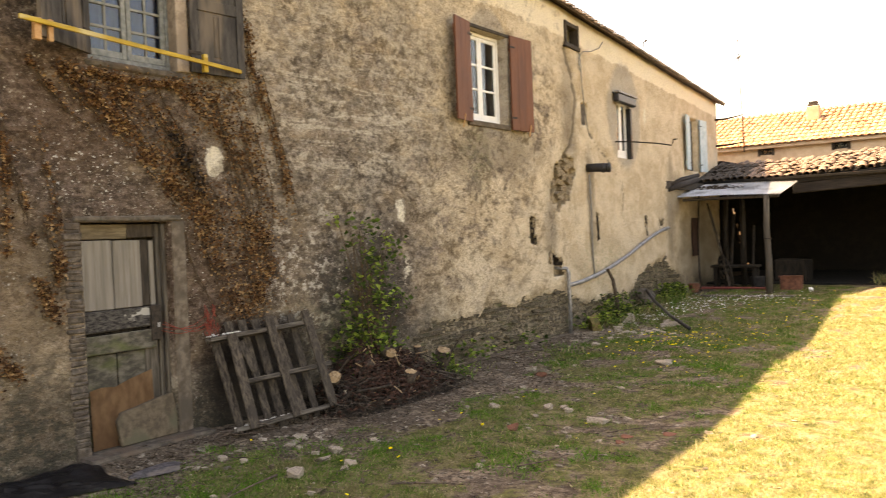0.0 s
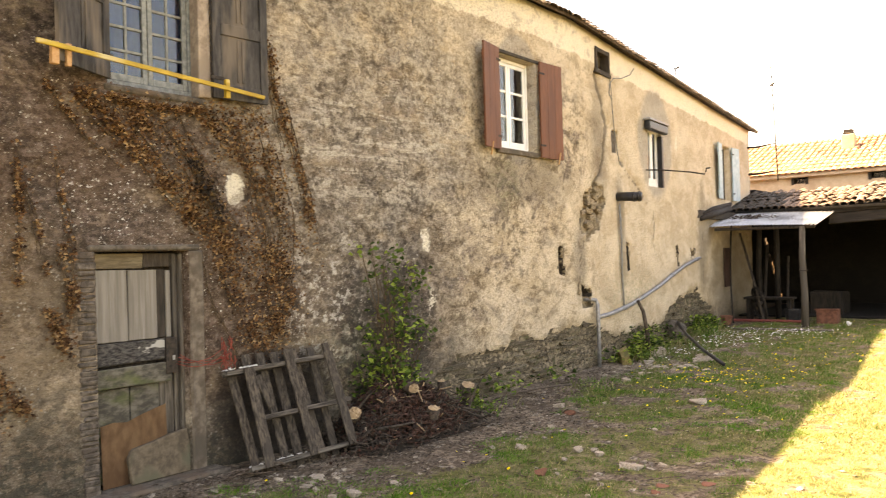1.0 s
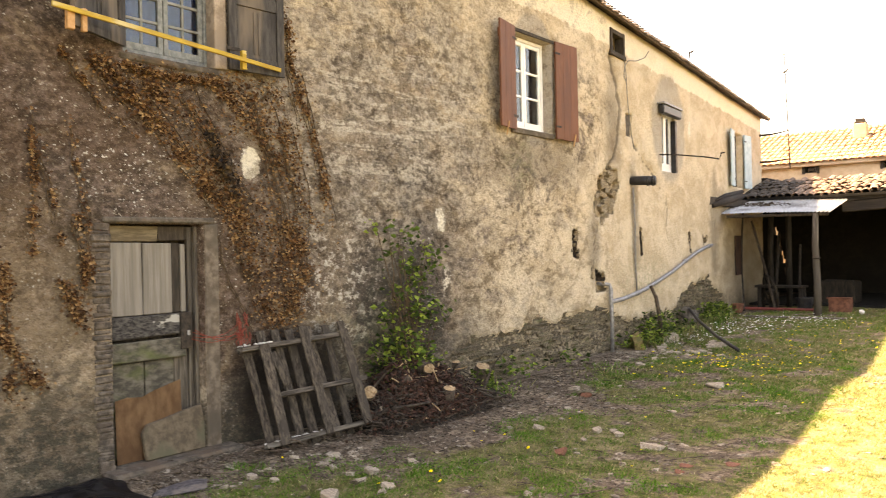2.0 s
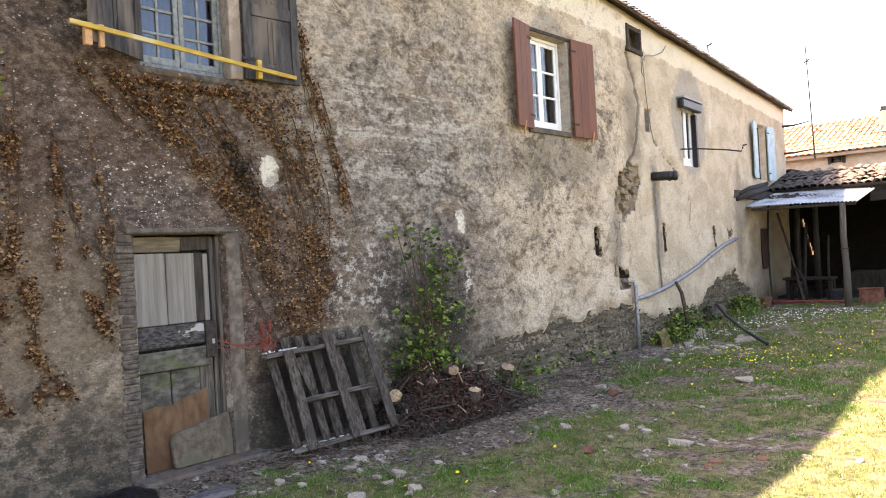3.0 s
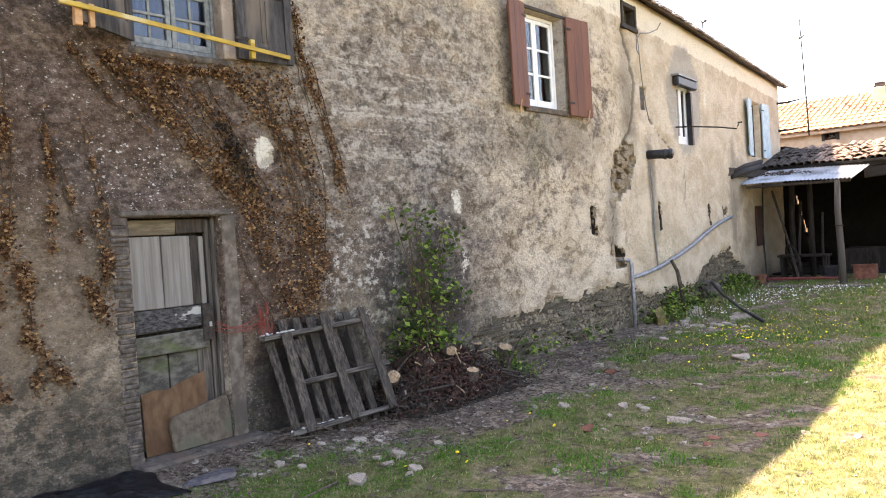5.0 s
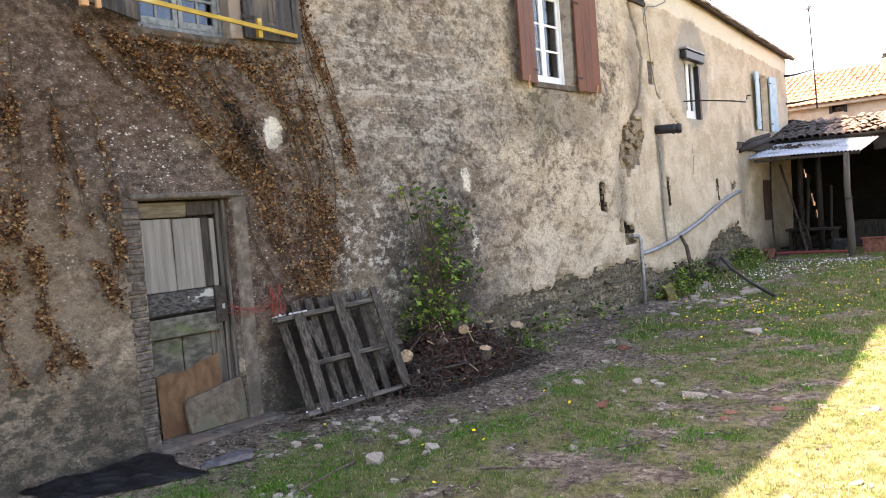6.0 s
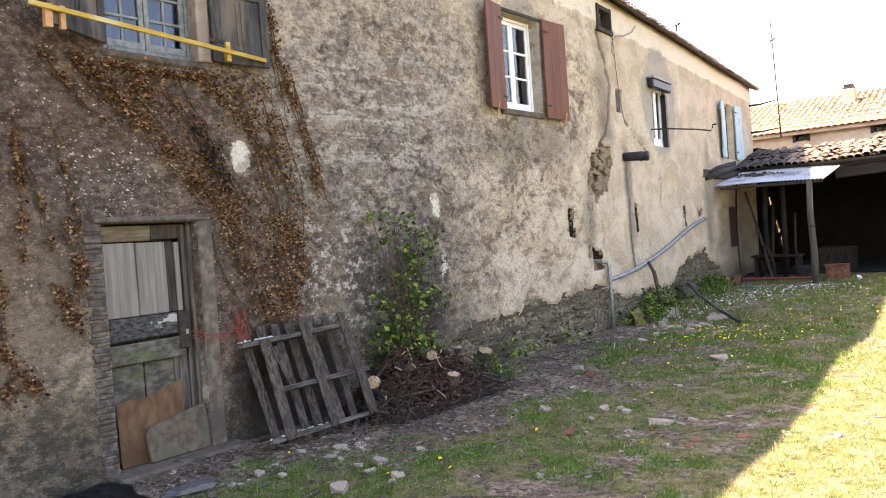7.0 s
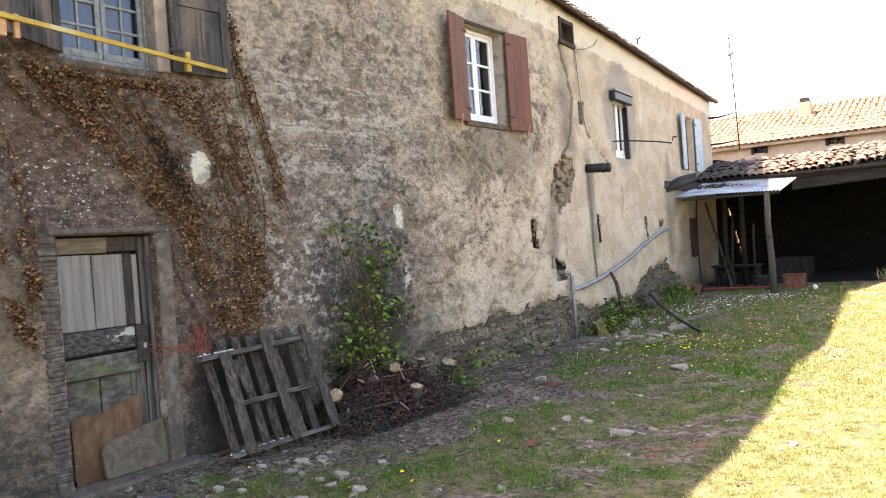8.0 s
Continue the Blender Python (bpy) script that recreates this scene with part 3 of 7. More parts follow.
tagged(new("ground", me), "stony yard of patchy grass and bare earth", "ground", kind="structure")

# ---------- the farmhouse wall ----------
DOOR = (3.35, 4.15, 0.06, 1.92)
OPENINGS = [DOOR, (3.48, 4.34, 3.24, 4.62), (8.86, 9.80, 3.24, 4.50), (14.22, 15.0, 3.04, 4.22), (19.25, 20.15, 3.02, 4.34),
            (11.80, 12.36, 4.82, 5.12), (12.50, 12.72, 3.50, 3.88), (19.30, 19.86, 0.90, 1.86)]


SLOTS = ((10.42, 1.50, 1.95, 0.072), (13.0, 1.52, 1.98, 0.045), (15.78, 1.53, 1.93, 0.055), (16.85, 1.68, 1.82, 0.10), (11.17, 1.10, 1.29, 0.19))


def in_hole(u, z):
    """The places where the render and stones have fallen out."""
    w = 0.10 * noise.noise(Vector((u * 5, z * 5, 3)))
    if ((u - 11.55 - 0.5 * (z - 2.48)) / 0.46) ** 2 + ((z - 2.48) / 0.43) ** 2 < 1 + 4 * w:
        return 2
    if ((u - 11.2) / 0.22) ** 2 + ((z - 1.04) / 0.11) ** 2 < 1 + 4 * w:
        return 2
    if abs(u - 12.54) < 0.10 and 3.50 < z < 3.88:
        return 3
    for uc, z0, z1, h in SLOTS:
        if abs(u - uc - w * 0.6) < h * (1 + 3 * w) and z0 < z + w * 0.5 < z1:
            return 3
    return 0


def bare_edge(u):
    """Height up to which the rubble footing is bare of render."""
    if u < 6.6:
        return 0.0
    pts = ((6.6, 0.10), (7.3, 0.34), (7.9, 0.60), (8.5, 0.58), (9.4, 0.66), (10.4, 0.68), (11.2, 0.76), (11.7, 0.58), (12.3, 0.40), (13.0, 0.46), (14.5, 0.36), (15.1, 0.66), (16.2, 0.95), (17.2, 0.90), (17.9, 0.55), (18.3, 0.2), (18.6, 0.0), (30, 0))
    for (a, p), (b, q) in zip(pts, pts[1:]):
        if u <= b:
            return p + (q - p) * (u - a) / (b - a) + 0.14 * noise.noise(Vector((u * 2.2, 0, 1))) + 0.09 * noise.noise(Vector((u * 7, 0, 4)))
    return 0.0


CRACKS = [  # the old building joint and lesser cracks, with their half width
    ([(11.80, 4.75), (12.05, 4.35), (12.28, 3.95), (12.18, 3.60), (12.08, 3.30), (11.85, 3.05), (11.62, 2.88)], 0.13),
    ([(12.80, 3.42), (13.25, 3.15), (13.70, 2.98), (14.15, 2.70)], 0.10),
    ([(14.40, 2.62), (14.46, 2.30), (14.42, 1.95), (14.50, 1.70)], 0.05),
    ([(7.26, 4.95), (7.22, 4.60), (7.25, 4.20)], 0.035),
    ([(11.20, 2.02), (11.05, 1.60), (10.92, 1.20)], 0.05),
    ([(17.65, 2.2), (17.75, 1.6), (17.68, 1.0)], 0.06),
]


def crack(u, z):
    """1 on a crack's line, falling to 0 at its edge."""
    best = 0.0
    for pts, half in CRACKS:
        if not (min(p[0] for p in pts) - 0.3 < u < max(p[0] for p in pts) + 0.3 and pts[-1][1] < z < pts[0][1]):
            continue
        for (a, p), (b, q) in zip(pts, pts[1:]):
            if q <= z <= p:
                c = a + (b - a) * (p - z) / (p - q) + 0.07 * noise.noise(Vector((z * 4, a, 0))) + 0.06 * noise.noise(Vector((z * 15, a, 3)))
                best = max(best, 1 - abs(u - c) / (half * 1.5 * (0.75 + 0.6 * noise.noise(Vector((z * 7, a, 8))))))
    return max(0.0, best)


def wall_off(u, z):
    o = 0.030 * noise.noise(Vector((u * 0.45, z * 0.45, 0))) + 0.014 * noise.noise(Vector((u * 1.9, z * 1.9, 3))) + 0.006 * noise.noise(Vector((u * 6, z * 6, 9)))
    if z < bare_edge(u):
        o -= 0.055
    o -= 0.05 * crack(u, z)
    # smooth flush band beside the door
    if 3.15 < u < 4.40 and z < 2.05:
        o *= 0.3
    return o


def lines(lo, hi, step, cuts):
    a = [lo + (hi - lo) * i / round((hi - lo) / step) for i in range(round((hi - lo) / step) + 1)]
    a = [v for v in a if all(abs(v - c) > step * 0.45 for c in cuts)]
    return sorted(a + list(cuts))


us = lines(U0, 2.0, 0.25, []) + lines(2.06, END, 0.06, sorted({c for o in OPENINGS for c in o[:2]}))
zs = lines(-0.3, 4.7, 0.06, sorted({c for o in OPENINGS for c in o[2:] if c < 4.7})) + [4.8, 4.9, 5.0, 5.12, 5.24, TOP]


def kind_of(i, j):
    u, z = (us[i] + us[i + 1]) / 2, (zs[j] + zs[j + 1]) / 2
    for o in OPENINGS:
        if o[0] < u < o[1] and o[2] < z < o[3]:
            return 1
    return in_hole(u, z)


bm = bmesh.new()
layer = bm.verts.layers.float.new("crack")
front, back, deep, void = {}, {}, {}, {}


def vert_at(i, j, k):
    store = (front, back, deep, void)[k]
    if (i, j) not in store:
        u, z = us[i], zs[j]
        o = wall_off(u, z)
        if any(abs(u - s[0]) < s[3] + 0.12 and s[1] - 0.12 < z < s[2] + 0.12 for s in SLOTS):
            u += 0.024 * noise.noise(Vector((u * 31, z * 17, 2))) * 1.6
            z += 0.034 * noise.noise(Vector((u * 27, z * 19, 7))) * 1.6
            o -= 0.02 * abs(noise.noise(Vector((u * 15, z * 11, 5))))
        if 6.6 < u < 19 and abs(z - bare_edge(u)) < 0.13:
            u, z = u + 0.045 * noise.noise(Vector((u * 13, z * 15, 2))), z + 0.05 * noise.noise(Vector((u * 11, z * 17, 8)))
        zz = z if z < 4.7 else 4.7 + (z - 4.7) * (wall_top(u) - 4.7) / (TOP - 4.7)
        store[i, j] = bm.verts.new(on_wall(u, zz, o - (0, 0.42, 0.11, 0.34)[k]))
        if k == 0:
            store[i, j][layer] = crack(u, z)
    return store[i, j]


kinds = [[kind_of(i, j) for j in range(len(zs) - 1)] for i in range(len(us) - 1)]
for i in range(len(us) - 1):
    for j in range(len(zs) - 1):
        k = kinds[i][j]
        ring = ((i, j), (i + 1, j), (i + 1, j + 1), (i, j + 1))
        if k == 0:
            f = bm.faces.new([vert_at(a, b, 0) for a, b in ring])
            if (zs[j] + zs[j + 1]) / 2 < bare_edge((us[i] + us[i + 1]) / 2):
                f.material_index = 3
        elif k in (2, 3):
            bm.faces.new([vert_at(a, b, k) for a, b in ring]).material_index = k - 1
        if k != 1:
            bm.faces.new([vert_at(a, b, 1) for a, b in reversed(ring)])
        for (di, dj), (p, q) in (((-1, 0), (3, 0)), ((1, 0), (1, 2)), ((0, -1), (0, 1)), ((0, 1), (2, 3))):
            a, b = i + di, j + dj
            other = kinds[a][b] if 0 <= a < len(us) - 1 and 0 <= b < len(zs) - 1 else 9
            if k == 0 and other in (1, 2, 3, 9):
                lv = other if other in (2, 3) else 1
                f = bm.faces.new((vert_at(*ring[p], 0), vert_at(*ring[p], lv), vert_at(*ring[q], lv), vert_at(*ring[q], 0)))
                f.material_index = {1: 0, 2: 1, 3: 2}[lv]
bmesh.ops.recalc_face_normals(bm, faces=bm.faces)
wall = new("wall_front", finish(bm, "wall_front", [WALL, RUBBLE, SLOT_SHADE, FOOTING], True))
tagged(wall, "long farmhouse wall of stained, crumbling lime render", "wall", kind="structure")

# the closed rest of the house: end wall, back wall, floor, loft
DEPTH = 7.0
P_END, P_START = on_wall(END, 0), on_wall(U0, 0)


def slab_between(name, a, b, z0, z1, thick, mat, label, cat="wall"):
    """A wall of a given thickness from a to b in plan."""
    a, b = Vector((a[0], a[1], 0)), Vector((b[0], b[1], 0))
    d = (b - a).normalized()
    n = Vector((-d.y, d.x, 0)) * thick
    b2 = bmesh.new()
    lo = [b2.verts.new(p + Vector((0, 0, z0))) for p in (a, b, b + n, a + n)]
    hi = [b2.verts.new(p + Vector((0, 0, z1))) for p in (a, b, b + n, a + n)]
    b2.faces.new(lo[::-1])
    b2.faces.new(hi)
    for k in range(4):
        b2.faces.new((lo[k], lo[(k + 1) % 4], hi[(k + 1) % 4], hi[k]))
    bmesh.ops.recalc_face_normals(b2, faces=b2.faces)
    ob = part(name, b2, mat)
    return tagged(ob, label, cat, kind="structure")


slab_between("wall_far_end", (P_END.x - 0.42, P_END.y - 0.03), (P_END.x - DEPTH, P_END.y - 0.03), -0.2, 5.0, 0.4, FAR_WALL, "rendered end wall of the farmhouse")
slab_between("wall_near_end", (W - 0.43, U0), (W - DEPTH, U0), -0.2, 5.3, -0.4, INDOOR_SHADE, "rendered near end wall of the farmhouse")
slab_between("wall_back", (W - DEPTH, U0), (P_END.x - DEPTH, P_END.y), -0.2, 5.6, 0.4, INDOOR_SHADE, "plain back wall of the farmhouse")
bm = bmesh.new()
block(bm, (-12.3, U0 + 0.02, 2.52), (W - 0.50, P_END.y - 0.5, 2.70), bevel=0)
tagged(part("upper_floor", bm, DARK_WOOD), "dark boarded upper floor inside the house", "floor", kind="structure")

# roof: low-pitched, with boarded overhang and canal tiles along its edge
roof = thing("roof", (0, 0, 0))
tagged(roof, "low roof of weathered clay canal tiles", "roof", kind="structure")
bm = bmesh.new()
EAVE = 0.15
rows_ = []
for u in lines(U0, END + 0.35, 0.5, [BEND]):
    zt = wall_top(u) + 0.04 + 0.012 * noise.noise(Vector((u * 0.8, 0, 0)))
    row = []
    # Out of view below u 9.5: overhang widened to place the yard's shadow edge.
    for o, dz in ((EAVE + 0.38 * min(1, max(0, (9.5 - u) / 4)), -0.085), (0.0, 0.0), (-3.6, 1.1), (-DEPTH - 0.7, 0.0)):
        p = on_wall(u, zt + dz, o)
        row += [bm.verts.new(p), bm.verts.new(p + Vector((0, 0, 0.05)))]
    rows_.append(row)
for r0, r1 in zip(rows_, rows_[1:]):
    for k in range(3):
        bm.faces.new((r0[2 * k], r1[2 * k], r1[2 * k + 2], r0[2 * k + 2]))
        bm.faces.new((r0[2 * k + 1], r0[2 * k + 3], r1[2 * k + 3], r1[2 * k + 1]))
    bm.faces.new((r0[0], r0[1], r1[1], r1[0]))
    bm.faces.new((r0[6], r1[6], r1[7], r0[7]))
for r in (rows_[0], rows_[-1]):
    for k in range(3):
        bm.faces.new((r[2 * k], r[2 * k + 1], r[2 * k + 3], r[2 * k + 2]))
bmesh.ops.recalc_face_normals(bm, faces=bm.faces)
part("roof_boarding", bm, SOFFIT, roof)


def tile_mesh(name, mat, length=0.46, r0=0.10, r1=0.075, segs=5, thick=0.014):
    """One half-round tile, open below, its wide end at the origin, running along +y."""
    b = bmesh.new()
    rings = []
    for yy, r in ((0, r0), (length, r1)):
        for rr in (r, r - thick):
            rings.append([b.verts.new((-rr * math.cos(math.pi * k / segs), yy, rr * math.sin(math.pi * k / segs) * 0.85)) for k in range(segs + 1)])
    o0, i0, o1, i1 = rings
    for k in range(segs):
        b.faces.new((o0[k], o0[k + 1], o1[k + 1], o1[k]))
        b.faces.new((i0[k + 1], i0[k], i1[k], i1[k + 1]))
        b.faces.new((o0[k + 1], o0[k], i0[k], i0[k + 1]))
    bmesh.ops.recalc_face_normals(b, faces=b.faces)
    return finish(b, name, mat, False)


edge_tile = tile_mesh("canal_tile", EAVE_TILE, 0.46, 0.075, 0.06, 4, 0.02)
u = 9.6
while u < END + 0.3:
    ob = new("canal_tile", edge_tile)
    ob.parent = roof
    p = on_wall(u, wall_top(u) - 0.018 + 0.012 * noise.noise(Vector((u * 0.8, 0, 0))), EAVE + 0.06)
    ob.matrix_local = Matrix.Translation(p + Vector((0, 0, random.uniform(-0.006, 0.006)))) @ Matrix.Diagonal((1, 1, 0.36, 1)) @ pose(0, 0, 0, 16, 0, 90 + (4.5 if u > BEND else 0) + random.uniform(-4, 4))
    u += random.uniform(0.12, 0.15)

# ---------- open barn across the end of the yard ----------
SY, SZ = 19.95, 2.82


def rise(x):
    return 0.045 * min(max(x + 2.0, -1.8), 3.0)


barn = thing("barn", (0, 20, 0))
tagged(barn, "open-fronted barn with a canal-tile roof and dark inside", "barn")
bm = bmesh.new()
for x0, x1 in ((-3.55, 0.98), (0.98, 8.0)):
    block(bm, (x0, SY - 0.02, 2.40), (x1, SY + 0.16, 2.64), bevel=0.012, wobble=0.01)
for v in bm.verts:
    v.co.z += rise(v.co.x)
part("front_beam", bm, BEAM_WOOD, barn, "heavy grey timber beam")
bm = bmesh.new()
for x0, x1 in ((-5.75, -3.8), (-3.8, 0.98), (0.98, 8.0)):
    block(bm, (x0, SY - 0.05, 2.64), (x1, SY + 0.05, 2.78), bevel=0.01, wobble=0.006)
for v in bm.verts:
    v.co.z += rise(v.co.x)
part("eave_board", bm, BEAM_WOOD, barn)
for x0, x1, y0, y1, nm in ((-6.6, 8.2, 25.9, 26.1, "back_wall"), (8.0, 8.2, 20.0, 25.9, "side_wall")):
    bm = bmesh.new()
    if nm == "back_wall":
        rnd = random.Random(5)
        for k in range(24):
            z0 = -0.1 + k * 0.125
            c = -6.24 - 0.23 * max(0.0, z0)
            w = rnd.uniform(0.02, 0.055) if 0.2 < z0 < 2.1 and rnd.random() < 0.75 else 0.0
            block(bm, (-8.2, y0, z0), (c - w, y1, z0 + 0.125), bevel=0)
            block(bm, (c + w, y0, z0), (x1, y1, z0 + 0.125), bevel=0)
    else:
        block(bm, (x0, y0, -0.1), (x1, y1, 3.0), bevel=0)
    part(nm, bm, INDOOR_SHADE, barn)
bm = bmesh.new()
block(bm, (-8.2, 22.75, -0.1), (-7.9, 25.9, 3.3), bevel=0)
# Unseen block added over the left bay to keep sun out of the barn.
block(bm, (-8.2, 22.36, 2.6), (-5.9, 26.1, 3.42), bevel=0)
part("side_wall", bm, INDOOR_SHADE, barn)
bm = bmesh.new()
ridge_y, ridge_z = 22.3, 3.36
prof = ((SY - 0.12, SZ - 0.14), (ridge_y, ridge_z - 0.14), (26.2, 2.62))
ring = []
for x in (-5.95, 8.3):
    ring.append([bm.verts.new((x, yy, zz + d)) for yy, zz in prof for d in (0, 0.05)])
a, b = ring
for k in range(2):
    bm.faces.new((a[2 * k], a[2 * k + 2], b[2 * k + 2], b[2 * k]))
    bm.faces.new((a[2 * k + 1], b[2 * k + 1], b[2 * k + 3], a[2 * k + 3]))
bm.faces.new((a[0], b[0], b[1], a[1]))
bm.faces.new((a[4], a[5], b[5], b[4]))
for r in ring:
    for k in range(2):
        bm.faces.new((r[2 * k], r[2 * k + 1], r[2 * k + 3], r[2 * k + 2]))
bmesh.ops.recalc_face_normals(bm, faces=bm.faces)
part("roof_deck", bm, INDOOR_SHADE, barn)
barn_tile = tile_mesh("roof_tile", TILE, 0.50, 0.095, 0.075)
shaded_tile = tile_mesh("roof_tile", SHADED_TILE, 0.50, 0.095, 0.075)
pitch = math.degrees(math.atan2(ridge_z - SZ, ridge_y - SY))
x = -5.85
rest = bmesh.new()
tile_v = [v.co.copy() for v in barn_tile.vertices]
tile_f = [tuple(p.vertices) for p in barn_tile.polygons]
while x < 8.2:
    for k in range(6):
        s = -0.10 + k * 0.40
        p = Vector((x, SY + s * math.cos(radians(pitch)), SZ + 0.012 + s * math.sin(radians(pitch)) + random.uniform(-0.012, 0.016)))
        p.z += 0.035 * noise.noise(Vector((x * 0.7, s, 0))) + rise(x)
        m = Matrix.Translation(p) @ pose(0, 0, 0, pitch + random.uniform(-4, 3), random.uniform(-8, 8), random.uniform(-8, 8))
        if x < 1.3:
            ob = new("roof_tile", shaded_tile if x < -4.55 + 0.5 * noise.noise(Vector((x * 3, s * 3, 4))) - 0.25 * s else barn_tile)
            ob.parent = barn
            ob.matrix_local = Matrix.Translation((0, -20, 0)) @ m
        else:
            vs = [rest.verts.new(m @ c) for c in tile_v]
            for f in tile_f:
                rest.faces.new([vs[q] for q in f])
    x += 0.165 if x < 1.3 else 0.19
tagged(part("roof_tiles_beyond", rest, TILE, barn), kind="stuff")

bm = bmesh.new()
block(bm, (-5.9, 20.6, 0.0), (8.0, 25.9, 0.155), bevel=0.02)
part("earth_floor", bm, INDOOR_SHADE, barn, "trodden earth floor, coloured near black for the barn's shade")

# ---------- the house behind, in full sun ----------
far_house = thing("house_behind", (0, 27, 0))
tagged(far_house, "sunlit peach-rendered house with a pale canal-tile roof", "house")
HY, HZ, RY, RZ = 27.2, 4.22, 31.0, 5.62
wins = [(-5.95, 0.40), (-3.72, 0.42)]
bm = bmesh.new()
cuts = sorted([-16.0, 9.0] + [c + s * w / 2 for c, w in wins for s in (-1, 1)])
for a, b in zip(cuts, cuts[1:]):
    solid = not any(abs((a + b) / 2 - c) < w / 2 for c, w in wins)
    if solid:
        block(bm, (a, HY, -0.1), (b, HY + 0.4, HZ), bevel=0)
    else:
        block(bm, (a, HY, -0.1), (b, HY + 0.4, 3.86), bevel=0)
        block(bm, (a, HY, 4.08), (b, HY + 0.4, HZ), bevel=0)
block(bm, (-16, HY + 0.4, -0.1), (-15.6, 34.6, HZ), bevel=0)
block(bm, (8.6, HY + 0.4, -0.1), (9.0, 34.6, HZ), bevel=0)
block(bm, (-16, 34.6, -0.1), (9.0, 35.0, HZ), bevel=0)
part("wall", bm, FAR_WALL, far_house)
bm = bmesh.new()
for a, b in (((HY - 0.22, HZ - 0.02), (RY, RZ)), ((RY, RZ), (35.3, HZ - 0.05))):
    q = [bm.verts.new(c) for c in ((-16.3, a[0], a[1]), (9.3, a[0], a[1]), (9.3, b[0], b[1]), (-16.3, b[0], b[1]))]
    bm.faces.new(q)
bmesh.ops.solidify(bm, geom=bm.faces[:], thickness=0.08)
house_roof = part("roof", bm, FAR_TILE, far_house)
far_tile = tile_mesh("far_tile", FAR_TILE, 0.52, 0.095, 0.075, 4, 0.02)
fv, ff = [v.co.copy() for v in far_tile.vertices], [tuple(p.vertices) for p in far_tile.polygons]
rest, fp = bmesh.new(), math.degrees(math.atan2(RZ - HZ, RY - HY))
x = -12.5
while x < 6:
    for k in range(10):
        s = -0.25 + k * 0.428
        m = Matrix.Translation((x + random.uniform(-0.01, 0.01), HY + s * math.cos(radians(fp)), HZ + 0.02 + s * math.sin(radians(fp)))) @ pose(0, 0, 0, fp - 1.5, 0, random.uniform(-3, 3))
        vs = [rest.verts.new(m @ c) for c in fv]
        for f in ff:
            rest.faces.new([vs[q] for q in f])
    x += 0.20
tagged(part("far_tile_mass", rest, FAR_TILE, house_roof), kind="stuff")
bm = bmesh.new()
block(bm, (-12.5, HY - 0.18, HZ - 0.16), (6, HY + 0.0, HZ - 0.05), bevel=0.01)
part("cornice", bm, FAR_WALL, far_house)
for c, w in wins:
    bm = bmesh.new()
    block(bm, (c - w / 2, HY + 0.16, 3.86), (c + w / 2, HY + 0.19, 4.08), bevel=0)
    win = part("window", bm, GLASS, far_house)
    # Added black sheet stands in for the unlit room behind the pane.
    part("dark_backing", block(bmesh.new(), (c - w / 2 - 0.1, HY + 0.41, 3.7), (c + w / 2 + 0.1, HY + 0.44, 4.15), bevel=0), INDOOR_SHADE, far_house)
    for lo, hi in (((c - w / 2 - 0.06, HY - 0.02, 3.83), (c - w / 2 + 0.03, HY + 0.12, 4.10)), ((c + w / 2 - 0.03, HY - 0.02, 3.83), (c + w / 2 + 0.06, HY + 0.12, 4.10))):
        part("frame", block(bmesh.new(), lo, hi, bevel=0.004), DARK_WOOD, win)
chimney = (-4.95, 29.6)
bm = bmesh.new()
block(bm, (chimney[0] - 0.20, chimney[1] - 0.20, 4.9), (chimney[0] + 0.20, chimney[1] + 0.20, 5.58), bevel=0.02)
stack = part("chimney", bm, FAR_WALL, far_house)
bm = bmesh.new()
block(bm, (chimney[0] - 0.17, chimney[1] - 0.17, 5.581), (chimney[0] + 0.17, chimney[1] + 0.17, 5.64), bevel=0.01)
block(bm, (chimney[0] - 0.14, chimney[1] - 0.14, 5.64), (chimney[0] + 0.14, chimney[1] + 0.14, 5.74), bevel=0.01)
part("chimney_cowl", bm, DARK_WOOD, stack)

# ---------- tin canopy on its post ----------
canopy = thing("tin_canopy", (-4.6, 18.2, 2.3))
tagged(canopy, "corrugated galvanised canopy propped on a rough post", "canopy")
bm = bmesh.new()
rows_ = []
nx = 120
for j in range(3):
    v = j / 2
    r = []
    for i in range(nx + 1):
        f = i / nx
        x = -5.72 + f * (2.32 + 0.0 * v)
        yy = 18.08 + v * 1.9 + 0.05 * f
        zz = 2.34 - 0.06 * f + 0.36 * v + 0.016 * math.sin(f * 30 * math.tau) + 0.02 * math.sin(f * 3)
        r.append(bm.verts.new((x, yy, zz)))
    rows_.append(r)
for r0, r1 in zip(rows_, rows_[1:]):
    for i in range(nx):
        bm.faces.new((r0[i], r0[i + 1], r1[i + 1], r1[i]))
bmesh.ops.solidify(bm, geom=bm.faces[:], thickness=0.004)
part("sheet", bm, TIN, canopy)
bm = bmesh.new()
tube(bm, [(-3.70, 18.2, 0.05), (-3.69, 18.2, 0.8), (-3.72, 18.2, 1.6), (-3.70, 18.2, 2.27)], [0.085, 0.07, 0.065, 0.06], 9)
post = part("post", bm, GREY_WOOD, canopy, "rough grey round-wood post", True)
bm = bmesh.new()
tube(bm, [(-3.70 + 0.08 * math.cos(k * math.tau / 10), 18.2 + 0.08 * math.sin(k * math.tau / 10), 1.32) for k in range(11)], 0.012, 5)
part("wire_binding", bm, IRON, post)
bm = bmesh.new()
tube(bm, [(-5.55, 18.16, 2.27), (-3.45, 18.22, 2.25)], 0.035, 7)
part("purlin", bm, DARK_WOOD, canopy)


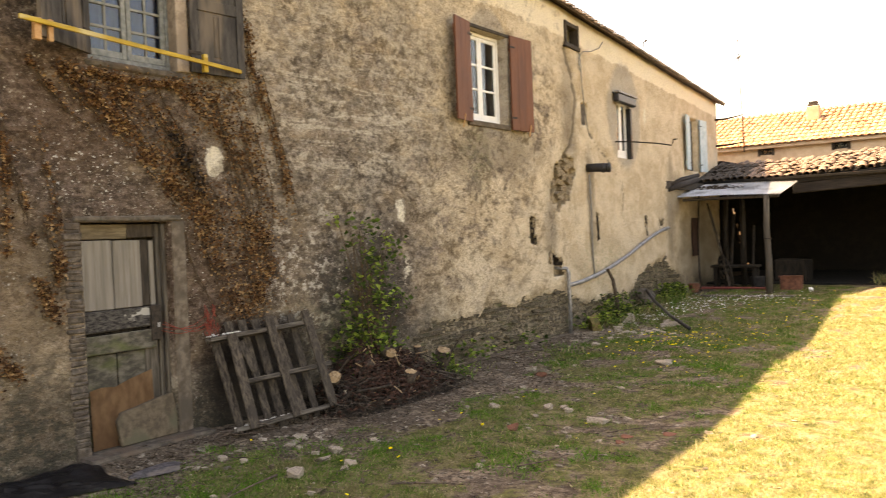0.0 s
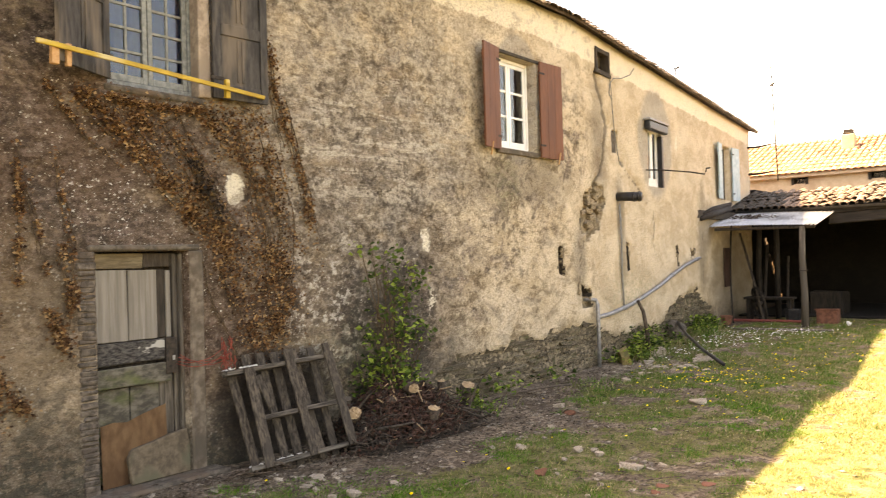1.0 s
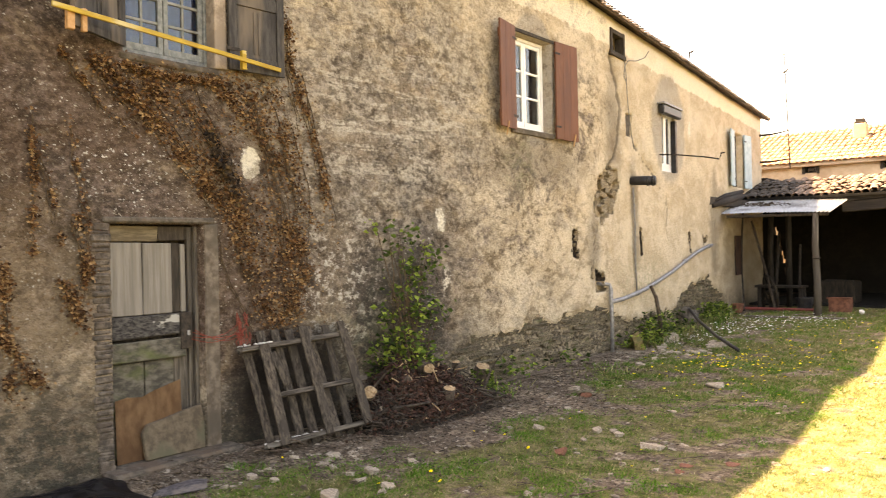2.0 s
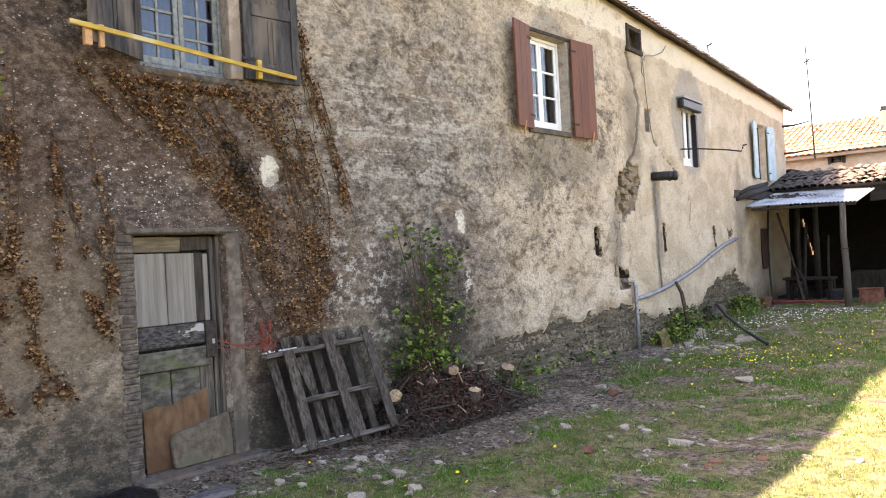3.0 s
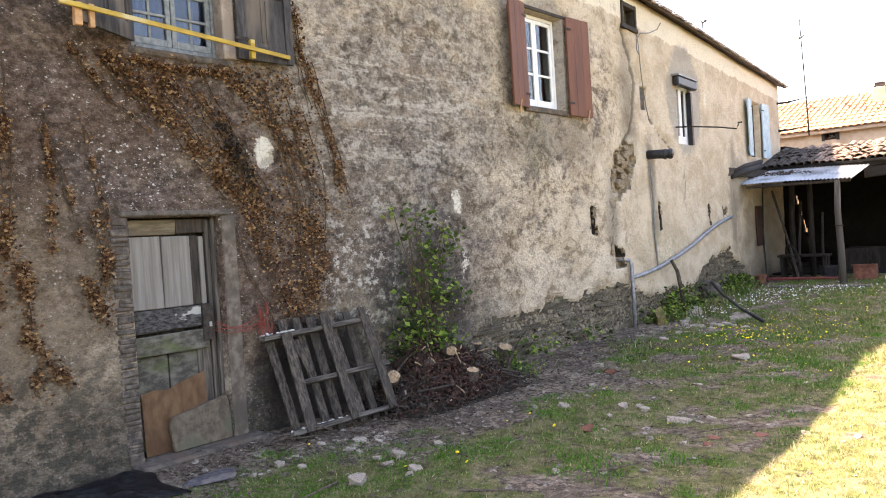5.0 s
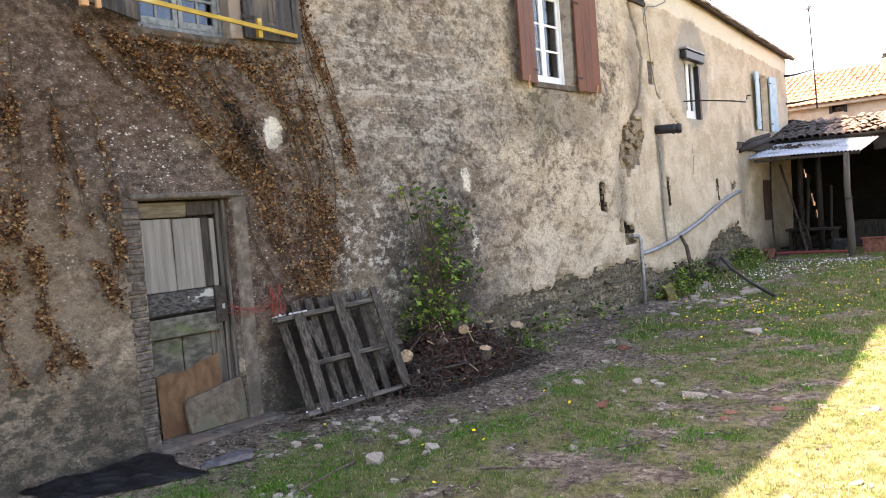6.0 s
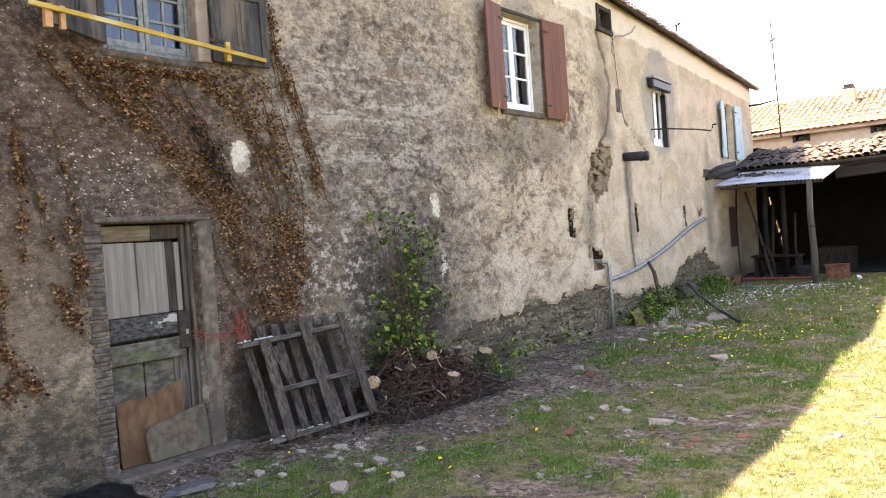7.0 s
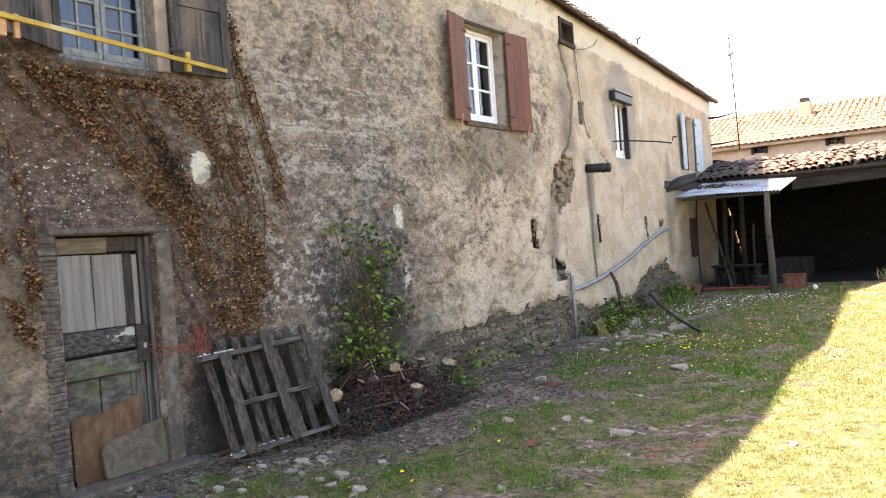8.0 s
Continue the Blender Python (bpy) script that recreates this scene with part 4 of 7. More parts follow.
# ---------- things on the wall ----------
def wall_frame(u, z=0.0, off=0.0):
    """A frame at a point of the wall: x outwards, y along it, z up."""
    return Matrix.Translation(on_wall(u, z, off)) @ Matrix.Rotation(ANGLE if u > BEND else 0.0, 4, "Z")


def wbox(bm, u0, u1, z0, z1, o0, o1, bevel=0.005, wobble=0.0):
    """A box laid out along the wall: from u0 to u1, z0 to z1, o0 to o1 in front of it."""
    c = (u0 + u1) / 2
    h = (u1 - u0) / 2
    return block(bm, (o0, -h, z0), (o1, h, z1), wall_frame(c), bevel, wobble)


def wpart(name, u0, u1, z0, z1, o0, o1, mat, parent, label="", bevel=0.005, wobble=0.0):
    return part(name, wbox(bmesh.new(), u0, u1, z0, z1, o0, o1, bevel, wobble), mat, parent, label)


def glass_pane(u0, u1, z0, z1, off, parent, name="pane"):
    return wpart(name, u0, u1, z0, z1, off - 0.003, off + 0.003, GLASS, parent, bevel=0)


# door with its patchwork of boards
door = tagged(thing("door_1", on_wall(3.75, 0.06)), "battered plank door patched with mossy boards", "door", kind="structure")
D = -0.13
wpart("plank", 3.36, 3.662, 1.20, 1.775, D, D + 0.028, DOOR_PALE, door, wobble=0.003)
wpart("plank", 3.67, 3.925, 1.20, 1.77, D, D + 0.028, DOOR_PALE, door, wobble=0.003)
wpart("plank", 3.93, 4.005, 1.20, 1.77, D - 0.01, D + 0.012, DARK_WOOD, door)
wpart("plank", 4.01, 4.055, 1.20, 1.76, D, D + 0.022, DOOR_PALE, door)
wpart("plank", 3.36, 3.80, 1.785, 1.905, D, D + 0.03, YELLOWED, door, wobble=0.006)
wpart("plank", 3.81, 4.10, 1.79, 1.905, D - 0.005, D + 0.025, DARK_WOOD, door, wobble=0.004)
wpart("plank", 3.36, 3.662, 0.10, 0.83, D, D + 0.025, DOOR_MOSSY, door, wobble=0.003)
wpart("plank", 3.67, 3.925, 0.10, 0.83, D, D + 0.025, DOOR_MOSSY, door, wobble=0.003)
wpart("plank", 3.93, 4.06, 0.10, 0.98, D - 0.006, D + 0.02, GREY_WOOD, door, wobble=0.003)
wpart("ledge", 3.355, 4.03, 1.025, 1.195, D + 0.02, D + 0.062, DOOR_FLAKED, door, "dark ledge with flaking moss", 0.008, 0.006)
wpart("ledge", 3.355, 4.02, 0.84, 1.00, D + 0.02, D + 0.07, DOOR_MOSSY, door, "green mossy ledge", 0.008, 0.006)
lock = wpart("lock", 3.965, 4.065, 0.90, 1.20, D + 0.03, D + 0.085, IRON, door, "black iron box lock")
wpart("keyhole_plate", 4.02, 4.045, 1.01, 1.05, D + 0.085, D + 0.090, ZINC, lock)
wpart("hinge_post", 4.072, 4.11, 0.08, 1.90, D - 0.02, D + 0.03, GREY_WOOD, door)
wpart("frame_post", 4.118, 4.149, 0.08, 1.90, -0.16, -0.07, GREY_WOOD, door)
wpart("back_board", 3.352, 4.148, 0.07, 1.915, -0.25, -0.20, DARK_WOOD, door)

surround = tagged(thing("door_surround", on_wall(3.75, 0)), "cement and slate jambs under a worn stone lintel", "door surround", kind="structure")
wpart("lintel", 3.29, 4.27, 1.921, 1.972, -0.10, 0.018, JAMB, surround, "worn grey lintel", 0.012, 0.006)
wpart("jamb", 4.151, 4.30, 0.02, 1.92, -0.12, 0.014, CEMENT, surround, "stained cement jamb", 0.014, 0.014)
z0 = 0.05
while z0 < 1.90:
    h = random.uniform(0.028, 0.062)
    wpart("slate", 3.215 + random.uniform(-0.022, 0.022), 3.349, z0, min(z0 + h, 1.92), -0.10, random.uniform(0.003, 0.014), JAMB_BRICK, surround, bevel=0.011, wobble=0.009)
    z0 += h + random.uniform(-0.004, 0.003)
wpart("threshold", 3.25, 4.40, -0.06, 0.062, -0.30, 0.20, JAMB, surround, "low stone threshold", 0.02, 0.015)

ply = tagged(thing("plywood_sheet", on_wall(3.7, 0.07)), "brown plywood offcut leaning on the door", "board")
bm = bmesh.new()
top = [(3.40, 0.56), (3.50, 0.575), (3.62, 0.56), (3.74, 0.60), (3.86, 0.63), (3.965, 0.655)]
bot = [(u, 0.075) for u, _ in top]
fr = [bm.verts.new(on_wall(u, z, -0.055 - (z - 0.07) * 0.02)) for u, z in bot]
ft = [bm.verts.new(on_wall(u, z, -0.075)) for u, z in top]
for k in range(len(top) - 1):
    bm.faces.new((fr[k], fr[k + 1], ft[k + 1], ft[k]))
bmesh.ops.solidify(bm, geom=bm.faces[:], thickness=0.012)
part("sheet", bm, PLY, ply)

slab = tagged(thing("stone_slab", on_wall(3.9, 0.07)), "grey flat stone slab leaning at the door foot", "stone slab")
bm = bmesh.new()
out = [(3.60, 0.075), (4.13, 0.075), (4.145, 0.30), (4.13, 0.425), (3.98, 0.405), (3.80, 0.37), (3.63, 0.345), (3.585, 0.28)]
f0 = bm.faces.new([bm.verts.new(on_wall(u, z, 0.035 - 0.14 * z)) for u, z in out])
ext = bmesh.ops.extrude_face_region(bm, geom=[f0])
for v in ext["geom"]:
    if isinstance(v, bmesh.types.BMVert):
        v.co.x -= 0.045
bmesh.ops.recalc_face_normals(bm, faces=bm.faces)
bmesh.ops.bevel(bm, geom=bm.edges[:], offset=0.008, segments=1, affect="EDGES")
part("slab", bm, SLAB, slab)

bm = bmesh.new()
for k in range(4):
    a0, z0 = random.uniform(4.04, 4.10), random.uniform(0.95, 1.05)
    a1, z1 = random.uniform(4.42, 4.58), random.uniform(0.95, 1.10)
    sag = random.uniform(0.02, 0.10)
    tube(bm, [on_wall(a0 + (a1 - a0) * f, z0 + (z1 - z0) * f - sag * 4 * f * (1 - f), -0.03 + 0.07 * min(1, f * 4) + 0.01 * math.sin(k + f * 9)) for f in [i / 8 for i in range(9)]], 0.003, 4)
for k in range(16):
    p = (random.uniform(4.46, 4.58), random.uniform(0.86, 1.12))
    tube(bm, [on_wall(p[0] + random.uniform(-0.05, 0.05), p[1] + random.uniform(-0.09, 0.09), random.uniform(0.03, 0.06)) for _ in range(4)], 0.004, 4)
tagged(part("twine", bm, TWINE), "tangled red twine tied to the door lock", "twine")


def casement_window(name, u0, u1, z0, z1, off, frame_mat, cols, rows, label, bar=0.022, stile=0.05, mid=0.06):
    """Two glazed casements in a frame, set back in the wall."""
    w = tagged(thing(name, on_wall((u0 + u1) / 2, z0)), label, "window", kind="structure")
    bm = bmesh.new()
    for a, b, c, d in ((u0, u0 + stile, z0, z1), (u1 - stile, u1, z0, z1), (u0 + stile, u1 - stile, z0, z0 + stile), (u0 + stile, u1 - stile, z1 - stile, z1)):
        wbox(bm, a, b, c, d, off - 0.03, off + 0.035)
    part("window_frame", bm, frame_mat, w)
    c = (u0 + u1) / 2
    for a, b in ((u0 + stile + 0.003, c - 0.004), (c + 0.004, u1 - stile - 0.003)):
        bm = bmesh.new()
        s = mid / 2 + 0.012
        lo, hi = z0 + stile + 0.003, z1 - stile - 0.003
        for p, q, r, t in ((a, a + s, lo, hi), (b - s, b, lo, hi), (a + s, b - s, lo, lo + s * 1.4), (a + s, b - s, hi - s, hi)):
            wbox(bm, p, q, r, t, off - 0.018, off + 0.022, 0.004)
        sash = part("sash", bm, frame_mat, w)
        for k in range(1, cols):
            p = a + s + (b - a - 2 * s) * k / cols
            wpart("glazing_bar", p - bar / 2, p + bar / 2, lo + s * 1.4, hi - s, off - 0.012, off + 0.012, frame_mat, sash, bevel=0.003)
        for k in range(1, rows):
            p = lo + s * 1.4 + (hi - lo - 2.4 * s) * k / rows
            wpart("glazing_bar", a + s, b - s, p - bar / 2, p + bar / 2, off - 0.014, off + 0.015, frame_mat, sash, bevel=0.003)
        for i in range(cols):
            for k in range(rows):
                p0, p1 = a + s + (b - a - 2 * s) * i / cols, a + s + (b - a - 2 * s) * (i + 1) / cols
                q0, q1 = lo + s * 1.4 + (hi - lo - 2.4 * s) * k / rows, lo + s * 1.4 + (hi - lo - 2.4 * s) * (k + 1) / rows
                g = glass_pane(p0, p1, q0, q1, off, sash)
                tilt = random.uniform(-0.35, 0.35)
                g.data.transform(Matrix.Rotation(radians(tilt), 4, "Y"))
    return w


casement_window("window_1", 3.485, 4.335, 3.25, 4.615, -0.15, FRAME_PAINT, 2, 6, "old grey casement window with small panes")
wpart("window_sill", 3.45, 4.38, 3.175, 3.238, -0.30, 0.012, JAMB, bpy.data.objects["window_1"], "stone sill", 0.012, 0.008)
wpart("jamb", 4.30, 4.42, 3.242, 4.615, -0.11, 0.022, PINK_STONE, bpy.data.objects["window_1"], "pinkish dressed-stone jamb", 0.008, 0.004)
# Added panel: its blue stands in for sky reflected in the panes.
blind = tagged(thing("sky_blue_panel", on_wall(3.9, 3.3, -0.25)), "added blue panel imitating sky reflected in old panes", "blind")
bm = bmesh.new()
rows_ = [[bm.verts.new(on_wall(3.50 + 0.82 * i / 40, z, -0.24 + 0.012 * math.sin(i * 0.9))) for i in range(41)] for z in (3.26, 3.9, 4.6)]
for r0, r1 in zip(rows_, rows_[1:]):
    for i in range(40):
        bm.faces.new((r0[i], r0[i + 1], r1[i + 1], r1[i]))
bmesh.ops.solidify(bm, geom=bm.faces[:], thickness=0.003)
part("cloth", bm, SKY_BLUE, blind)
casement_window("window_2", 8.865, 9.795, 3.25, 4.49, -0.15, WHITE_PVC, 1, 3, "clean white two-leaf casement window", 0.03, 0.045, 0.075)
wpart("window_sill", 8.80, 9.84, 3.165, 3.238, -0.30, 0.035, CEMENT, bpy.data.objects["window_2"], "grey cement sill", 0.01, 0.004)
wpart("lintel", 8.82, 9.90, 4.503, 4.55, -0.1, 0.022, DARK_WOOD, bpy.data.objects["window_2"], "thin brown wooden lintel")
casement_window("window_3", 14.225, 14.995, 3.045, 4.215, -0.10, WHITE_PVC, 1, 1, "white window under a dark roller-shutter box", 0.03, 0.07, 0.10)
wpart("roller_box", 13.98, 15.02, 4.07, 4.235, 0.02, 0.13, BLACK, bpy.data.objects["window_3"], "dark roller-shutter box", 0.02)
wpart("box_lid", 13.96, 15.04, 4.238, 4.275, 0.0, 0.145, ZINC, bpy.data.objects["window_3"], "grey sloping lid", 0.006)
wpart("guide_rail", 14.90, 14.995, 3.045, 4.04, -0.06, 0.035, BLACK, bpy.data.objects["window_3"])
casement_window("window_4", 19.26, 20.14, 3.03, 4.33, -0.16, DARK_WOOD, 1, 3, "dark wooden casement between blue shutters", 0.03, 0.05, 0.07)
casement_window("window_5", 19.305, 19.855, 0.905, 1.855, -0.14, DARK_WOOD, 1, 2, "small dark window shut with boards under the canopy")
for a in range(3):
    wpart("shutter_board", 19.31 + a * 0.18, 19.488 + a * 0.18, 0.91, 1.85, 0.005, 0.035, OLD_SHUTTER, bpy.data.objects["window_5"], "dark red-brown board", 0.004, 0.003)
vent = tagged(thing("window_6", on_wall(12.05, 4.8)), "small loft opening with a dark wooden frame", "window", kind="structure")
for a, b, c, d in ((11.79, 11.85, 4.79, 5.16), (12.31, 12.38, 4.79, 5.16), (11.85, 12.31, 5.08, 5.15), (11.76, 12.42, 4.73, 4.80)):
    wpart("frame_bar", a, b, c, d, -0.12, 0.03, DARK_WOOD, vent, bevel=0.006, wobble=0.004)
wpart("inner_board", 11.86, 12.30, 4.81, 5.07, -0.20, -0.17, GREY_WOOD, vent)


blocked = tagged(thing("window_7", on_wall(12.6, 3.5)), "small opening blocked with grey mortar", "window", kind="structure")
wpart("mortar_fill", 12.502, 12.718, 3.502, 3.878, -0.16, -0.05, JAMB, blocked, bevel=0.01, wobble=0.004)


def panel_shutter(name, hinge, width, z0, z1, swing, mat, label, group, side, panels=True, off=0.03):
    """A ledged or panelled leaf, hung at hinge on the wall; side -1 opens to smaller u; swing: degrees off the wall."""
    sh = thing(name, on_wall(hinge, z0, off))
    tagged(sh, label, "shutter", group)
    m = wall_frame(hinge, z0, off) @ Matrix.Rotation(radians(-swing * side), 4, "Z")
    loc = Matrix.Translation(-Vector(sh.location))

    def leaf(nm, y0, y1, a, b, x0, x1, material=mat, lab=""):
        lo, hi = min(y0 * side, y1 * side), max(y0 * side, y1 * side)
        bm = block(bmesh.new(), (x0, lo, a), (x1, hi, b), m, 0.0025, 0.001)
        return part(nm, bm, material, sh, lab)

    h = z1 - z0
    if panels:
        leaf("stile", 0.0, 0.075, 0, h, 0.0, 0.036)
        leaf("stile", width - 0.075, width, 0, h, 0.0, 0.036)
        for a, b in ((0.0, 0.13), (h * 0.42, h * 0.42 + 0.10), (h - 0.11, h)):
            leaf("rail", 0.076, width - 0.076, a, b, 0.001, 0.034)
        for a, b in ((0.131, h * 0.42 - 0.001), (h * 0.42 + 0.101, h - 0.111)):
            leaf("panel", 0.077, width - 0.077, a, b, 0.008, 0.020)
            leaf("moulding", width * 0.5 - 0.035, width * 0.5 - 0.012, a + 0.03, b - 0.03, 0.020, 0.030)
            leaf("moulding", width * 0.5 + 0.012, width * 0.5 + 0.035, a + 0.03, b - 0.03, 0.020, 0.030)
    else:
        nb = 3
        for k in range(nb):
            leaf("board", width * k / nb + 0.0003, width * (k + 1) / nb - 0.0003, random.uniform(0, 0.006), h, 0.006, 0.034)
        for a in (0.10, h - 0.22):
            leaf("batten", 0.02, width - 0.02, a, a + 0.11, -0.016, 0.005)
    for a in (0.16, h - 0.18):
        leaf("hinge", -0.03, 0.10, a, a + 0.03, 0.036, 0.042, IRON)
    return sh


G = "shutters of the old casement window"
panel_shutter("shutter", 3.46, 0.60, 3.26, 4.60, 28, GREY_PAINT, "weathered grey panelled shutter swung half open", G, -1)
panel_shutter("shutter", 4.42, 0.56, 3.25, 4.60, 5, GREY_PAINT, "weathered grey panelled shutter folded against the wall", G, 1)
R = "red-brown shutters"
panel_shutter("shutter", 8.82, 0.46, 3.19, 4.53, 10, RED_PAINT, "red-brown boarded shutter, paint fading", R, -1, False, 0.045)
panel_shutter("shutter", 9.84, 0.54, 3.17, 4.53, 4, RED_PAINT, "red-brown boarded shutter folded against the wall", R, 1, False, 0.045)
B = "pale blue shutters"
panel_shutter("shutter", 19.22, 0.46, 3.02, 4.34, 5, BLUE_PAINT, "pale blue wooden shutter, opened out", B, -1, False, 0.04)
panel_shutter("shutter", 20.18, 0.44, 3.02, 4.34, 8, BLUE_PAINT, "pale blue wooden shutter beside the house end", B, 1, False, 0.04)
for u, z in ((8.54, 3.20), (10.24, 3.20)):
    bm = bmesh.new()
    tube(bm, [on_wall(u, z - 0.10, 0.11), on_wall(u + 0.03, z + 0.07, 0.13)], 0.010, 6)
    tagged(part("wooden_peg", bm, RAW_PINE), "thin wooden peg wedged under a red shutter", "peg", "shutter pegs")

bar = tagged(thing("formwork_bar", (W + 0.2, 3.8, 3.3)), "yellow steel-edged bar clamped across the grey shutters", "bar")
p0, p1 = on_wall(2.77, 3.360, 0.385), on_wall(4.915, 3.306, 0.125)
mid_, d_ = (p0 + p1) / 2, p1 - p0
m = Matrix.Translation(mid_) @ d_.to_track_quat("Y", "Z").to_matrix().to_4x4()
part("rail", block(bmesh.new(), (-0.010, -d_.length / 2, -0.018), (0.010, d_.length / 2, 0.018), m, 0.003), YELLOW, bar)
for f, dz, w in ((0.068, -0.055, 0.028), (0.115, -0.05, 0.018), (0.805, 0.0, 0.022)):
    p = p0 + d_ * f
    part("wedge", block(bmesh.new(), (p.x - 0.055, p.y - w, p.z + dz - 0.075), (p.x - 0.014, p.y + w, p.z + dz + 0.085), None, 0.004, 0.003), RAW_PINE if f < 0.5 else YELLOW, bar, "orange pine wedge" if f < 0.5 else "")

# pipes
bm = bmesh.new()
tube(bm, [on_wall(12.62, 2.76, -0.1), on_wall(12.64, 2.75, 0.18), on_wall(12.66, 2.735, 0.40)], [0.075, 0.078, 0.078], 12)
waste = tagged(part("waste_pipe", bm, BLACK, None, "", True), "black waste pipe stub sticking out of the wall", "pipe")
bm = bmesh.new()
for k in range(2):
    tube(bm, [on_wall(12.655, 2.74, 0.26 + 0.09 * k), on_wall(12.656, 2.739, 0.29 + 0.09 * k)], 0.088, 12)
part("collar", bm, BLACK, waste)
bm = bmesh.new()
tube(bm, [on_wall(12.60, 2.64, 0.035), on_wall(12.62, 2.0, 0.045), on_wall(12.60, 1.4, 0.045), on_wall(12.61, 0.90, 0.06)], 0.017, 8)
tagged(part("drain_pipe", bm, CABLE, None, "", True), "thin grey-brown drain pipe down the wall", "pipe")
bm = bmesh.new()
pts = [(11.47, 0.80), (11.95, 0.815), (12.45, 0.86), (13.0, 0.92), (13.55, 1.01), (14.4, 1.16), (15.2, 1.34), (16.0, 1.50), (16.6, 1.59), (17.1, 1.64)]
tube(bm, [on_wall(u, z, 0.075) for u, z in pts], 0.034, 9)
run = tagged(part("slanting_pipe", bm, ZINC, None, "", True), "sagging grey plastic pipe running along the wall", "pipe")
for u, z in ((12.61, 0.875), (15.2, 1.34), (16.85, 1.62)):
    bm = bmesh.new()
    tube(bm, [on_wall(u - 0.05, z - 0.006, 0.075), on_wall(u + 0.05, z + 0.006, 0.075)], 0.042, 9)
    part("joint", bm, ZINC, run)
bm = bmesh.new()
tube(bm, [on_wall(11.46, -0.05, 0.07), on_wall(11.46, 0.5, 0.075), on_wall(11.46, 1.0, 0.07), on_wall(11.44, 1.07, 0.05), on_wall(11.36, 1.085, -0.02), on_wall(11.3, 1.09, -0.12)], 0.030, 9)
tagged(part("standpipe", bm, ZINC, None, "", True), "upright grey pipe from a hole in the wall", "pipe")
bm = bmesh.new()
tube(bm, [on_wall(14.08, 3.33, -0.05), on_wall(14.1, 3.30, 0.3), on_wall(14.1, 3.22, 0.8), on_wall(14.08, 3.16, 1.06), on_wall(14.08, 3.22, 1.09), on_wall(14.08, 3.26, 1.09), on_wall(14.08, 3.265, 1.16)], 0.013, 6)
tagged(part("iron_bracket", bm, IRON), "thin iron bracket with a hooked end", "bracket")
bm = bmesh.new()
loop = [(12.36, 4.78), (12.42, 4.5), (12.45, 4.2), (12.5, 3.9), (12.6, 3.55), (12.72, 3.3)]
tube(bm, [on_wall(u, z, 0.02) for u, z in loop], 0.008, 5)
tube(bm, [on_wall(u, z, 0.03) for u, z in ((13.5, 5.1), (13.3, 4.95), (12.9, 4.82), (12.5, 4.75), (12.33, 4.62), (12.3, 4.45), (12.4, 4.38))], 0.009, 5)
tagged(part("cable", bm, CABLE), "loose grey cable looping below the loft opening", "cable")
bm = bmesh.new()
q = on_wall(15.2, wall_top(15.2) + 0.06, 0.25)
tube(bm, [q + Vector((0, 0, -0.05)), q + Vector((0, 0, 0.07)), q + Vector((0.02, 0.06, 0.11)), q + Vector((0.04, 0.13, 0.14))], [0.012, 0.016, 0.026, 0.008], 6)
tube(bm, [q + Vector((0, 0, 0.07)), q + Vector((0, -0.07, 0.09))], [0.02, 0.01], 5)
tagged(part("roof_hook", bm, IRON), "small black iron hook on the roof edge", "hook")

# aerial
aerial = tagged(thing("aerial", (-5.25, 22.1, 3.75)), "thin rusty aerial mast braced to the house corner", "aerial")
bm = bmesh.new()
tube(bm, [(-5.22, 22.1, 3.6), (-5.26, 22.1, 5.0), (-5.31, 22.1, 6.62)], [0.021, 0.017, 0.013], 6)
part("mast", bm, IRON, aerial)
for za, zb in ((3.83, 3.86), (4.55, 4.60)):
    bm = bmesh.new()
    tube(bm, [(-6.05, 22.12, za), (-5.7, 22.11, za - 0.01), (-5.23, 22.1, zb)], [0.035, 0.025, 0.012], 6)
    part("brace", bm, IRON, aerial)
for p, q, r in (((-5.36, 22.1, 6.12), (-5.22, 22.1, 6.2), 0.024), ((-5.30, 21.98, 6.13), (-5.29, 22.2, 6.16), 0.018), ((-5.34, 22.1, 6.60), (-5.27, 22.1, 6.63), 0.016)):
    bm = bmesh.new()
    tube(bm, [p, q], r, 5)
    part("antenna_rod", bm, CABLE, aerial)

# low lump of old gutter where the canopy meets the wall
bm = bmesh.new()
tube(bm, [on_wall(17.4, 2.50, 0.03), on_wall(18.1, 2.62, 0.10), on_wall(19.6, 2.80, 0.12)], [0.05, 0.08, 0.07], 8)
tube(bm, [on_wall(17.6, 2.62, 0.02), on_wall(18.4, 2.76, 0.06), on_wall(19.8, 2.92, 0.08)], [0.03, 0.06, 0.05], 8)
tagged(part("old_gutter", bm, BEAM_WOOD, None, "", True), "bent grey gutter lying where canopy meets wall", "gutter")


# ---------- pallet ----------
pallet = tagged(thing("pallet", (-4.7, 5.0, 0.05)), "grey weathered wooden pallet leaning against the wall", "pallet")
po = Vector((-4.69, 4.43, 0.06))
ey_ = Vector((0.07, 1.215, 0.02))
ez_ = Vector((-0.275, -0.012, 0.81))
PW, PH = ey_.length, ez_.length
ay = ey_.normalized()
ax = ay.cross(ez_).normalized()
az = ez_.normalized()
pm = Matrix(((ax.x, ay.x, az.x, po.x), (ax.y, ay.y, az.y, po.y), (ax.z, ay.z, az.z, po.z), (0, 0, 0, 1)))


